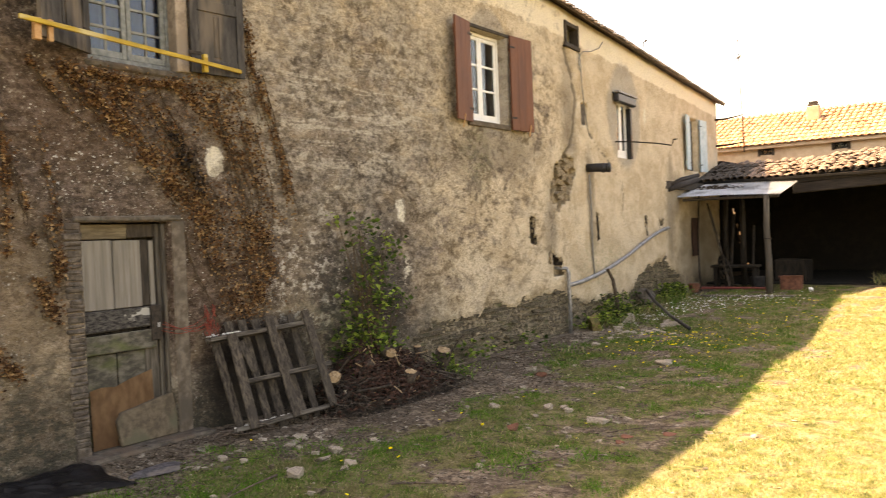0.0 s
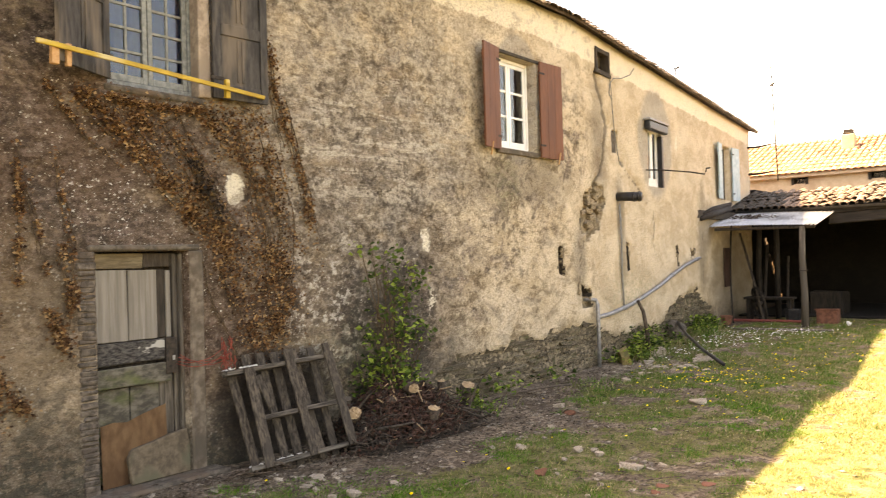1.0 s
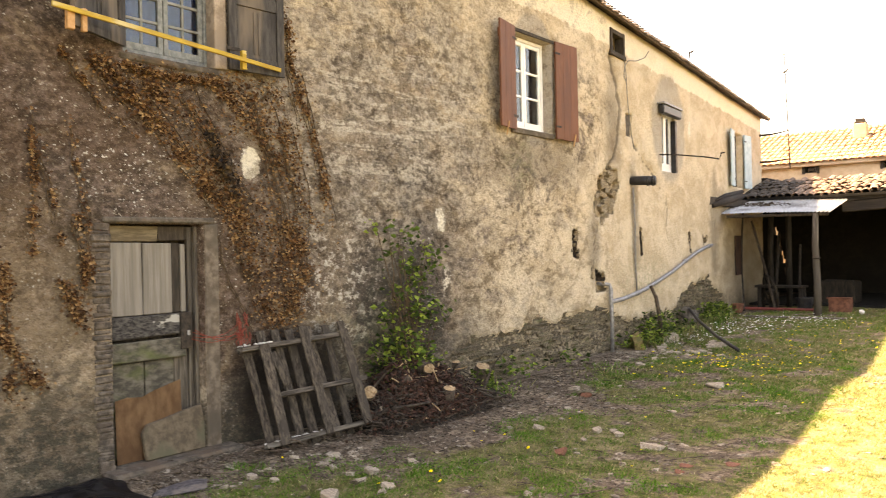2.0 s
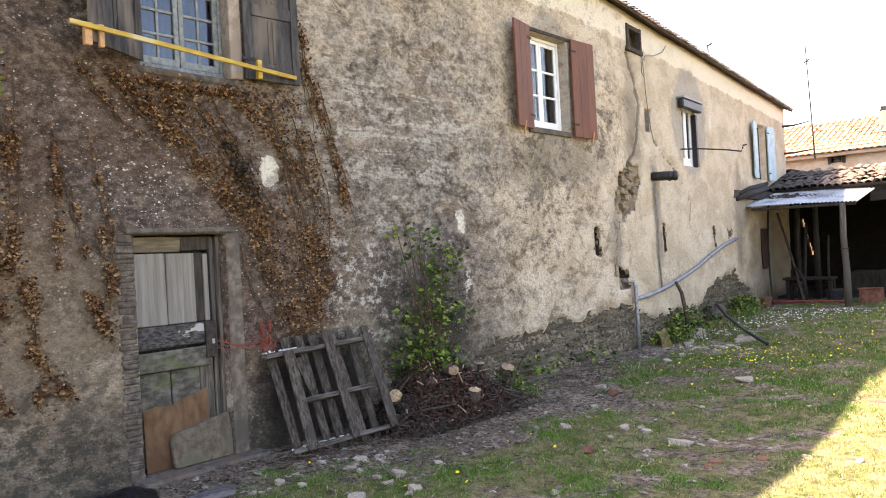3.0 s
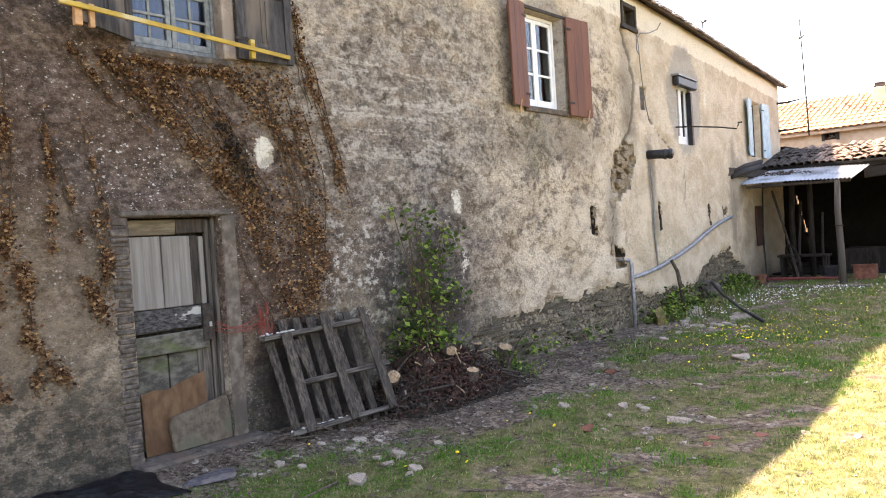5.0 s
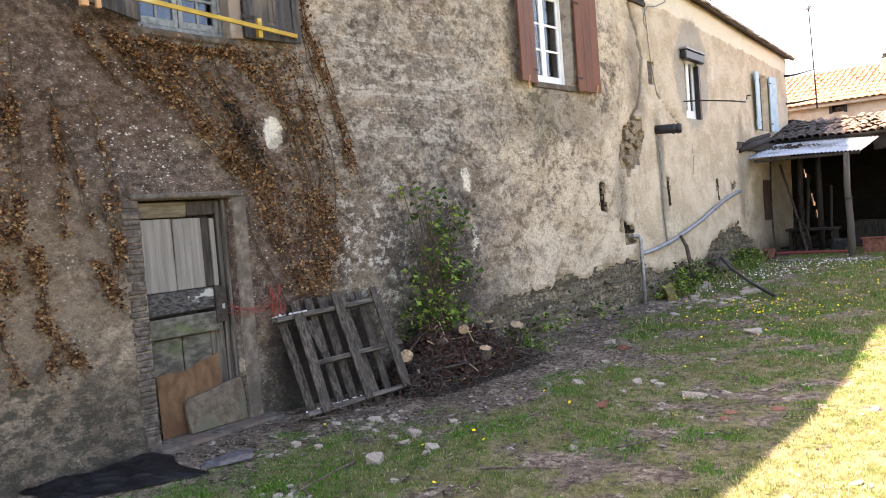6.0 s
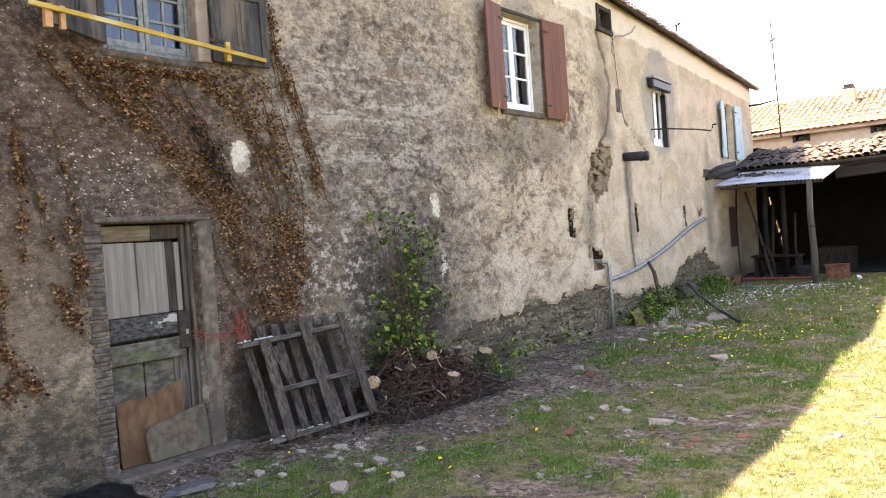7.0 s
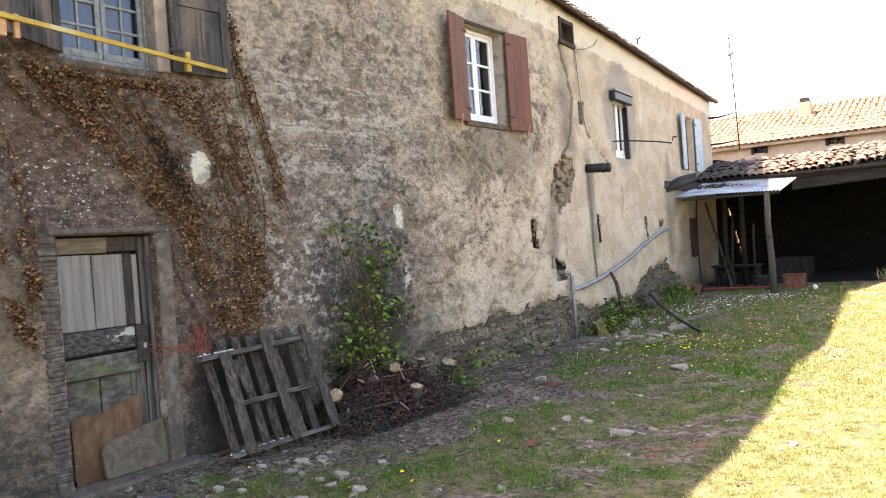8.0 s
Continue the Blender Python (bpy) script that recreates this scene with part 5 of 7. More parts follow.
def pboard(name, a0, a1, b0, b1, o0, o1, mat, skew=0.0):
    m2 = pm @ Matrix.Translation((0, (a0 + a1) / 2, (b0 + b1) / 2)) @ Matrix.Rotation(radians(skew), 4, "X")
    h, v = (a1 - a0) / 2, (b1 - b0) / 2
    bm = block(bmesh.new(), (o0, -h, -v), (o1, h, v), m2, 0.005, 0.004)
    return part(name, bm, mat, pallet)


for k, (b, a0, a1) in enumerate(((0.0, 0.0, PW), (0.47 * PH, 0.23, PW + 0.02), (0.985 * PH, -0.02, PW - 0.06))):
    pboard("rail", a0, a1, b - 0.022, b + 0.022, -0.045, 0.045, RAIL_WOOD, 0.6 * (k - 1))
for a, w in ((0.15, 0.105), (0.53, 0.10), (0.905, 0.105)):
    pboard("front_board", a * PW - w / 2, a * PW + w / 2, -0.02, PH + (0.0 if a < 0.3 else 0.11 if a < 0.7 else 0.03), 0.046, 0.066, PALLET_WOOD, random.uniform(-1.5, 1.5))
for a, w in ((0.075, 0.085), (0.21, 0.085), (0.34, 0.085), (0.46, 0.09), (0.655, 0.085), (0.80, 0.085), (0.97, 0.08)):
    pboard("back_board", a * PW - w / 2, a * PW + w / 2, -0.07, PH + 0.14 * random.uniform(0.75, 1.1) - (0.16 if a < 0.19 else 0), -0.066, -0.046, PALLET_WOOD, random.uniform(-3, 3))
pboard("brace", 0.30, 0.375, 0.56 * PH, 0.92 * PH, -0.02, 0.0, PALLET_WOOD, 14)
bm = bmesh.new()
tube(bm, [pm @ Vector((0.03, PW - 0.02, 0.0)), pm @ Vector((0.05, PW + 0.08, 0.02)), pm @ Vector((0.05, PW + 0.09, 0.10))], 0.012, 5)
part("splinter", bm, PALE_STONE, pallet)


crumbs = bmesh.new()
for k in range(44):
    row, lo, hi = ((0.985 * PH, -0.03, 0.30), (0.0, 0.0, 0.62))[k % 2]
    c = pm @ Vector((random.uniform(-0.03, 0.035), random.uniform(lo, hi), row + 0.028))
    pebble_into(crumbs, c, [random.uniform(0.008, 0.05), random.uniform(0.008, 0.06), random.uniform(0.008, 0.018)])
tagged(part("plaster_crumbs", crumbs, CRUMB), "white plaster crumbs lying on the pallet rails", "plaster", kind="stuff")

# ---------- dry creeper on the wall ----------
def scatter(name, verts, faces, frames, mat, parent=None):
    """Many copies of a small form in one mesh. frames: 4 x 4 matrices as an array."""
    v = np.array(verts, dtype=float)
    frames = np.asarray(frames)
    allv = np.einsum("nij,vj->nvi", frames[:, :3, :3], v) + frames[:, None, :3, 3]
    n, k = allv.shape[:2]
    fs = [tuple(int(i) + b * k for i in f) for b in range(n) for f in faces]
    me = bpy.data.meshes.new(name)
    me.from_pydata(allv.reshape(-1, 3).tolist(), [], fs)
    me.materials.append(mat)
    ob = new(name, me)
    if parent:
        ob.parent = parent
        me.transform(Matrix.Translation(-Vector(parent.location)))
    return ob


def frame_at(p, rx, ry, rz, s):
    return np.array(Matrix.LocRotScale(p, Euler((rx, ry, rz)), Vector(s) if hasattr(s, "__len__") else Vector((s, s, s))))


def along(pts, f):
    """A point on a polyline at 0..1 of its length."""
    seg = [math.dist(a, b) for a, b in zip(pts, pts[1:])]
    d = f * sum(seg)
    for (a, b), s in zip(zip(pts, pts[1:]), seg):
        if d <= s:
            t = d / s
            return a[0] + (b[0] - a[0]) * t, a[1] + (b[1] - a[1]) * t
        d -= s
    return pts[-1]


rng = random.Random(11)
creeper = tagged(thing("creeper", on_wall(4.6, 1.0)), "dried brown creeper clinging to the wall", "creeper")
STRANDS = []


def strand(per, wide, *path):
    """Notes one runner of the creeper: leaves to the metre, half width, and its way over the wall."""
    STRANDS.append((path, per, wide))


strand(620, 0.11, (3.22, 3.18), (3.55, 2.88), (3.85, 2.62), (4.10, 2.34), (4.32, 2.08), (4.46, 1.90))
strand(420, 0.13, (3.55, 3.20), (3.90, 2.80), (4.15, 2.50), (4.40, 2.15), (4.55, 1.95))
strand(200, 0.12, (3.90, 3.16), (4.15, 2.80), (4.35, 2.45), (4.55, 2.05), (4.62, 1.75))
strand(320, 0.10, (4.20, 3.20), (4.60, 2.85), (4.95, 2.50), (5.20, 2.20), (5.42, 1.85))
strand(240, 0.20, (4.45, 3.20), (4.72, 2.65), (4.82, 2.05), (4.92, 1.50), (4.97, 1.0))
strand(320, 0.12, (4.90, 3.20), (5.08, 2.70), (5.22, 2.10), (5.15, 1.45), (5.02, 1.0))
strand(260, 0.16, (4.65, 3.15), (4.90, 2.60), (5.08, 2.05), (5.02, 1.50), (5.0, 1.05))
strand(190, 0.06, (5.08, 3.9), (5.15, 3.5), (5.28, 3.05), (5.42, 2.55), (5.52, 2.1))
strand(170, 0.05, (5.02, 4.0), (5.08, 3.6), (5.20, 3.15), (5.34, 2.65))
strand(90, 0.03, (5.20, 3.4), (5.34, 2.9), (5.50, 2.4), (5.60, 2.0), (5.66, 1.7))
strand(420, 0.16, (4.50, 1.95), (4.62, 1.55), (4.78, 1.20), (4.90, 0.95))
strand(200, 0.12, (4.95, 2.0), (5.15, 1.75), (5.25, 1.45), (5.10, 1.15))
strand(480, 0.08, (2.30, 3.3), (2.36, 2.5), (2.33, 1.9), (2.38, 1.2))
strand(360, 0.06, (2.48, 3.1), (2.50, 2.4), (2.47, 1.7), (2.52, 1.5))
strand(210, 0.035, (2.78, 2.72), (2.80, 2.2), (2.77, 1.68))
strand(120, 0.025, (2.86, 2.5), (2.92, 2.1), (2.98, 1.75))
strand(230, 0.035, (3.06, 2.68), (3.10, 2.3), (3.17, 1.95), (3.14, 1.45))
strand(200, 0.05, (3.10, 2.0), (3.16, 1.6), (3.13, 1.2))
strand(260, 0.03, (2.98, 3.2), (3.08, 3.05), (3.30, 2.80), (3.60, 2.58))
strand(760, 0.055, (2.56, 1.62), (2.60, 1.35), (2.57, 1.12), (2.70, 0.95), (2.84, 0.74))
strand(420, 0.05, (2.70, 0.98), (2.60, 0.82), (2.66, 0.66))
strand(240, 0.05, (2.28, 1.2), (2.34, 0.95), (2.40, 0.70))
strand(420, 0.06, (2.98, 1.52), (3.06, 1.30), (3.14, 1.12))
strand(380, 0.045, (3.45, 3.14), (3.8, 3.10), (4.3, 3.12))
leaves = []
for pts, per, wide in STRANDS:
    ln = sum(math.dist(a, b) for a, b in zip(pts, pts[1:]))
    for s in range(max(2, int(wide * 26))):
        bm = bmesh.new()
        shift, ph = rng.gauss(0, wide * 0.65), rng.uniform(0, 9)
        f0, f1 = rng.uniform(0, 0.25), rng.uniform(0.75, 1)
        path = []
        for i in range(15):
            f = f0 + (f1 - f0) * i / 14
            u, z = along(pts, f)
            w = shift + 0.022 * noise.noise(Vector((f * 6, ph, 0))) * 2
            path.append(on_wall(u + w, z + 0.3 * w, 0.014 + wall_off(u, z) + 0.008 * noise.noise(Vector((f * 9, ph, 4)))))
        if any((p.y - 4.655) ** 2 / 0.02 + (p.z - 2.46) ** 2 / 0.035 < 1 for p in path):
            bm.free()
            continue
        tube(bm, path, [0.0058 * (1 - 0.6 * i / 14) + 0.0012 for i in range(15)], 4, False)
        part("stem", bm, STEM, creeper)
    for _ in range(int(ln * per * 2.5)):
        u, z = along(pts, rng.random())
        clump = noise.noise(Vector((u * 11, z * 6, 1)))
        if clump < 0.02 and rng.random() < 0.85:
            continue
        u += rng.gauss(0, wide * 0.55)
        z += rng.gauss(0, wide * 0.35)
        if DOOR[0] - 0.1 < u < DOOR[1] + 0.12 and z < 1.98 or (3.4 < u < 4.4 and z > 3.24):
            continue
        if (u - 4.655) ** 2 / 0.015 + (z - 2.46) ** 2 / 0.03 < 1:
            continue
        s = rng.uniform(0.007, 0.0195)
        leaves.append(frame_at(on_wall(u, z, rng.uniform(0.008, 0.05) + wall_off(u, z)), rng.uniform(-1.1, 1.1), rng.uniform(0.2, 2.4), rng.uniform(-1.5, 1.5), s))
for _ in range(1300):
    u, z = rng.gauss(4.65, 0.5), rng.uniform(0.95, 3.2)
    if noise.noise(Vector((u * 5, z * 1.6, 6))) < -0.1 or (u - 4.655) ** 2 / 0.015 + (z - 2.46) ** 2 / 0.03 < 1 or u > 5.5 or u < 4.42 and z < 2.0 or u < 3.3 + (3.2 - z) * 0.8:
        continue
    leaves.append(frame_at(on_wall(u, z, rng.uniform(0.006, 0.03) + wall_off(u, z)), rng.uniform(-1.1, 1.1), rng.uniform(0.2, 2.4), rng.uniform(-1.5, 1.5), rng.uniform(0.006, 0.016)))
LEAF_V = [(0, -1.0, 0), (0.75, -0.1, 0.28), (0, 0.05, -0.12), (-0.75, -0.1, 0.3), (0.1, 1.1, 0.15)]
LEAF_F = [(0, 1, 2), (0, 2, 3), (2, 1, 4), (2, 4, 3)]
tagged(scatter("dried_leaf_mass", LEAF_V, LEAF_F, leaves, DRY_LEAF, creeper), "curled ochre and brown leaf scraps", kind="stuff")
clump = []
for _ in range(190):
    u, z = along(((4.20, 2.66), (4.30, 2.50), (4.38, 2.36), (4.47, 2.18)), rng.random())
    clump.append(frame_at(on_wall(u + rng.gauss(0, 0.035), z + rng.gauss(0, 0.06), rng.uniform(0.02, 0.10)), rng.uniform(-2, 2), rng.uniform(0, 3), rng.uniform(-2, 2), rng.uniform(0.012, 0.030)))
tagged(scatter("withered_clump", LEAF_V, LEAF_F, clump, BLACKENED, creeper), "blackened tuft of withered creeper", kind="stuff")

# ---------- shrub and brushwood ----------
shrub = tagged(thing("shrub", (-4.95, 6.5, 0)), "straggly green shrub against the stained wall", "shrub")
CL = [(6.15, 1.95, .10, 10), (6.50, 1.80, .10, 22), (6.92, 1.62, .11, 34), (6.60, 1.52, .12, 26), (6.78, 1.40, .12, 26), (6.35, 1.62, .09, 14), (6.45, 1.25, .12, 30), (6.62, 1.06, .13, 46), (6.82, 1.02, .12, 34), (6.30, 0.98, .12, 34),
      (6.20, 0.72, .13, 44), (6.48, 0.70, .15, 70), (6.62, 0.50, .17, 70), (6.30, 0.45, .16, 60), (6.85, 0.42, .14, 34), (6.05, 0.55, .12, 34), (7.05, 0.95, .09, 12), (6.5, 0.28, .2, 50)]
lv = []
for i, (u, z, r, nleaf) in enumerate(CL):
    bm = bmesh.new()
    base = (rng.uniform(6.35, 6.7), 0.02)
    tube(bm, [on_wall(base[0] + (u - base[0]) * f + 0.05 * math.sin(5 * f + i), base[1] + (z - base[1]) * f, 0.22 - 0.10 * f + 0.04 * math.sin(3 * f + i)) for f in [k / 7 for k in range(8)]], [0.012 - 0.0012 * k for k in range(8)], 5, False)
    part("branch", bm, STEM, shrub)
    for _ in range(2):
        bm = bmesh.new()
        q = (u + rng.gauss(0, r * 1.6), z + rng.uniform(-0.1, 0.28))
        k0 = rng.uniform(0.45, 0.8)
        tube(bm, [on_wall(base[0] + (u - base[0]) * k0 + (q[0] - base[0] - (u - base[0]) * k0) * f, base[1] + (z - base[1]) * k0 + (q[1] - base[1] - (z - base[1]) * k0) * f, 0.15 + 0.05 * math.sin(4 * f + i)) for f in (0, 0.33, 0.66, 1)], [0.006, 0.005, 0.004, 0.002], 4, False)
        part("twig", bm, STEM, shrub)
    for _ in range(int(nleaf * (1.5 if z > 0.8 else 2.0 if u > 6.25 else 1.1))):
        lv.append(frame_at(on_wall(u + rng.gauss(0, r * 0.95), z + rng.gauss(0, r * 0.7), max(0.05, 0.17 + rng.gauss(0, 0.09))), rng.uniform(-0.9, 0.9), rng.uniform(-0.8, 1.6), rng.uniform(0, 6.28), rng.uniform(0.014, 0.042)))
tagged(scatter("crown", LEAF_V, LEAF_F, lv, LEAF, shrub), "small fresh green leaves", kind="stuff")


def stick(a, b, r, bend=0.06, n=5, rnd=rng):
    a, b = Vector(a), Vector(b)
    w = Vector((rnd.gauss(0, bend), rnd.gauss(0, bend), rnd.gauss(0, bend)))
    return [a + (b - a) * (i / n) + w * math.sin(math.pi * i / n) for i in range(n + 1)]


def heap(x, y):
    """Height of the heap over the ground."""
    return 0.47 * max(0.0, 1 - ((y - 6.45) / 1.0) ** 2) * max(0.0, 1 - ((x + 4.85) / 0.62) ** 2) * (1 + 0.35 * noise.noise(Vector((x * 4, y * 4, 2))))


bm, bm2 = bmesh.new(), bmesh.new()
for k in range(1500):
    c = Vector((rng.uniform(-5.0, -4.15), rng.uniform(5.45, 7.45), 0))
    h = heap(c.x, c.y)
    if h < 0.03 and rng.random() < 0.8:
        continue
    c.z = 0.02 + h * rng.uniform(0.5, 1.0)
    d = Vector((rng.gauss(0, 1), rng.gauss(0, 1), rng.gauss(0, 0.6))).normalized() * rng.uniform(0.03, 0.17)
    b = c + d
    b.z = max(0.01, b.z)
    b.x = max(-5.04, b.x)
    red = abs(c.y - 6.35) < 0.40 and rng.random() < 0.55
    tube(bm if red else bm2, stick(c, b, 0, 0.025), rng.uniform(0.0025, 0.009), 4, False)
for k in range(16):
    c = Vector((rng.uniform(-4.9, -4.3), rng.uniform(5.7, 7.2), 0))
    c.z = heap(c.x, c.y) * rng.uniform(0.7, 1.0) + 0.02
    d = Vector((rng.uniform(-0.2, 0.5), rng.gauss(0, 0.7), rng.gauss(0, 0.35))).normalized() * rng.uniform(0.25, 0.55)
    q = c + d
    q.z, q.x = max(0.02, q.z), max(-5.0, q.x)
    tube(bm2, stick(c, q, 0, 0.07, 7), [0.016 - 0.0017 * i for i in range(8)], 6, False)
bm3 = bmesh.new()
for k in range(26):
    c = Vector((rng.uniform(-4.75, -4.25), rng.uniform(5.8, 7.1), 0))
    c.z = heap(c.x, c.y) + 0.03
    d = Vector((rng.gauss(0, 1), rng.gauss(0, 1), rng.gauss(0, 0.5))).normalized() * rng.uniform(0.04, 0.17)
    tube(bm3, stick(c, c + d, 0, 0.005), rng.uniform(0.003, 0.008), 5, True)
core = bmesh.new()
rows_ = [[core.verts.new((x, y, ground_z(x, y) - 0.03 + heap(x, y) * 0.72 + 0.04 * noise.noise(Vector((x * 14, y * 14, 3))))) for x in np.arange(-5.05, -4.04, 0.05)] for y in np.arange(5.3, 7.6, 0.05)]
for r0, r1 in zip(rows_, rows_[1:]):
    for i in range(len(r0) - 1):
        core.faces.new((r0[i], r0[i + 1], r1[i + 1], r1[i]))
brush = tagged(thing("brush_pile", (-4.7, 6.6, 0)), "heap of reddish brushwood and dead twigs", "brush pile")
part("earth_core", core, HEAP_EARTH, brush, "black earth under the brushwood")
tagged(part("brushwood", bm, RED_TWIG, brush), kind="stuff")
tagged(part("dead_twig_mass", bm2, DARK_TWIG, brush), kind="stuff")
tagged(part("split_pale_wood", bm3, LOG_END, brush), "pale torn sticks", kind="stuff")
lv = []
for _ in range(2600):
    c = Vector((rng.uniform(-5.0, -4.25), rng.gauss(6.35, 0.38), 0))
    c.z = 0.03 + heap(c.x, c.y) * rng.uniform(0.7, 1.05)
    lv.append(frame_at(c, rng.uniform(0, 6), rng.uniform(0, 6), rng.uniform(0, 6), rng.uniform(0.012, 0.028)))
tagged(scatter("dead_leaf_litter", LEAF_V, LEAF_F, lv, RED_TWIG, brush), kind="stuff")


def log(at, way, r, length, label):
    at, way = Vector(at), Vector(way).normalized()
    lg = tagged(thing("log", at), label, "log", "cut logs in the brush pile")
    back = at - way * length
    bm = bmesh.new()
    tube(bm, [back, back + way * length * 0.5, at - way * 0.002], [r * 0.9, r * 1.08, r * 1.04], 12)
    part("bark", bm, BARK, lg, "", True)
    bm = bmesh.new()
    a = way.cross(Vector((0, 0, 1))).normalized()
    b = way.cross(a)
    ring = [bm.verts.new(at + way * (0.004 + 0.006 * math.sin(3 * k)) + (a * math.cos(k * math.tau / 14) + b * math.sin(k * math.tau / 14)) * r * (0.95 + 0.10 * math.sin(k * 0.9 + at.y * 9) + 0.05 * math.sin(k * 2.1 + at.x * 7))) for k in range(14)]
    c = bm.verts.new(at + way * 0.012)
    for k in range(14):
        bm.faces.new((ring[k], ring[(k + 1) % 14], c))
    part("cut_face", bm, LOG_END, lg, "pale freshly cut end")


log((-4.58, 6.43, 0.465), (0.85, -0.50, 0.10), 0.055, 0.35, "short log with a pale cut end")
log((-4.70, 5.68, 0.325), (0.70, -0.62, 0.36), 0.068, 0.34, "thick log with a pale slanting cut end")
log((-4.36, 6.48, 0.275), (0.35, -0.15, 0.92), 0.060, 0.32, "log lying under brushwood, end cut pale")
log((-4.72, 7.55, 0.33), (0.25, -0.15, 0.95), 0.088, 0.36, "upright stump with a pale sloping top")
log((-4.85, 7.22, 0.41), (0.1, -0.2, 0.97), 0.045, 0.36, "thin log with a pale end")
log((-4.60, 6.16, 0.405), (0.6, 0.5, 0.6), 0.035, 0.20, "splintered branch stub with a pale torn end")
ivy = []
for _ in range(130):
    a = rng.uniform(0, 6.28)
    ivy.append(frame_at(Vector((-4.73 + 0.12 * math.cos(a), 7.55 + 0.12 * math.sin(a), rng.uniform(0.03, 0.30))), rng.uniform(-1, 1), rng.uniform(-1, 1), a, rng.uniform(0.018, 0.034)))
for _ in range(160):
    ivy.append(frame_at(Vector((rng.uniform(-4.9, -4.4), rng.gauss(7.5, 0.18), rng.uniform(0.02, 0.16))), rng.uniform(-1, 1), rng.uniform(-1, 1), rng.uniform(0, 6), rng.uniform(0.016, 0.03)))
sprig = [frame_at(on_wall(2.40 + rng.gauss(0, 0.04), 3.02 + rng.gauss(0, 0.10), rng.uniform(0.03, 0.12)), rng.uniform(-1, 1), rng.uniform(-0.5, 1.5), rng.uniform(0, 6), rng.uniform(0.014, 0.028)) for _ in range(16)]
tagged(scatter("green_sprig", LEAF_V, LEAF_F, sprig, LEAF), "fresh green leaves sprouting on the dry creeper", "leaves", kind="stuff")
tagged(scatter("ivy", LEAF_V, LEAF_F, ivy, LEAF), "dark ivy leaves over a cut stump", "ivy", kind="stuff")

# ---------- loose stones ----------
ROCKS = [rock_mesh("rock", PALE_STONE, s, f) for s, f in ((3, 0.85), (8, 0.6), (15, 0.7))] + [rock_mesh("rock", STONE, s, f) for s, f in ((21, 0.6), (34, 0.8))]
PLACES = [(-4.32, 4.81, .20, 1), (-3.64, 4.60, .16, 0), (-3.58, 4.44, .14, 1), (-3.76, 4.50, .10, 0), (-3.46, 4.00, .20, 0), (-3.03, 3.84, .17, 3), (-3.32, 4.44, .18, 1), (-4.30, 3.99, .12, 0), (-4.18, 4.60, .13, 1), (-3.56, 5.00, .17, 1),
          (-3.82, 2.92, .12, 1), (-2.24, 6.48, .26, 1), (-2.73, 9.50, .34, 1), (-3.80, 8.25, .34, 3), (-3.95, 8.6, .40, 3), (-4.1, 8.5, .26, 1), (-2.83, 6.68, .13, 0), (-2.72, 6.78, .10, 0), (-3.35, 6.53, .19, 1), (-2.05, 6.75, .12, 1),
          (-4.86, 13.2, .45, 0), (-4.07, 13.0, .48, 1), (-4.69, 12.45, .28, 1), (-4.0, 12.3, .28, 1)]


def strew(n, cx, cy, sx, sy, lo, hi, kinds):
    """A loose group of stones round a spot."""
    for _ in range(n):
        PLACES.append((rng.gauss(cx, sx), rng.gauss(cy, sy), rng.uniform(lo, hi), rng.choice(kinds)))


strew(12, -4.5, 12.4, 0.25, 0.6, 0.14, 0.26, (0, 1, 1, 2, 3))
strew(14, -4.2, 12.3, 0.4, 0.9, 0.08, 0.20, (0, 1, 2, 3))
strew(26, -4.5, 12.2, 0.35, 0.55, 0.05, 0.13, (0, 1, 2))
strew(20, -4.22, 4.5, 0.13, 0.42, 0.04, 0.11, (0, 1, 2))
strew(11, -3.45, 3.3, 0.18, 0.16, 0.05, 0.13, (0, 1, 2))
strew(8, -3.3, 4.3, 0.30, 0.35, 0.04, 0.10, (3, 0, 4))
strew(8, -2.5, 5.0, 0.35, 0.45, 0.04, 0.10, (3, 1, 4))
strew(9, -2.8, 6.7, 0.30, 0.35, 0.05, 0.12, (0, 1, 2))
strew(9, -3.8, 6.6, 0.35, 0.9, 0.05, 0.12, (0, 1, 3))
strew(6, -3.9, 9.3, 0.35, 0.9, 0.06, 0.14, (0, 1, 3))
strew(6, -1.9, 6.4, 0.4, 0.9, 0.05, 0.11, (4, 3))
for i, (x, y, s, k) in enumerate(PLACES):
    ob = new("rock", ROCKS[k])
    sx, sy = s * rng.uniform(0.85, 1.2), s * rng.uniform(0.7, 1.0)
    hgt = s * rng.uniform(0.75, 1.0)
    ob.matrix_world = Matrix.Translation((x, y, ground_z(x, y) + hgt * 0.04)) @ pose(0, 0, 0, rng.uniform(-8, 8), rng.uniform(-8, 8), rng.uniform(0, 360)) @ Matrix.Diagonal((sx, sy, hgt, 1))
    tagged(ob, "pale angular field stone lying in the grass" if k < 3 else "grey-brown field stone half sunk in earth", "stone", "loose stones in the yard")
ob = new("brick", rock_mesh("brick", TERRA, 77, 0.5))
ob.matrix_world = Matrix.Translation((-3.66, 8.02, 0.045)) @ pose(0, 0, 0, 5, 4, 30) @ Matrix.Diagonal((0.16, 0.10, 0.14, 1))
tagged(ob, "broken piece of red brick on the bare earth", "brick", "broken bricks")
ob2 = new("brick", ob.data)
ob2.matrix_world = Matrix.Translation((-2.70, 5.83, 0.03)) @ pose(0, 0, 0, 3, 4, 80) @ Matrix.Diagonal((0.15, 0.10, 0.16, 1))
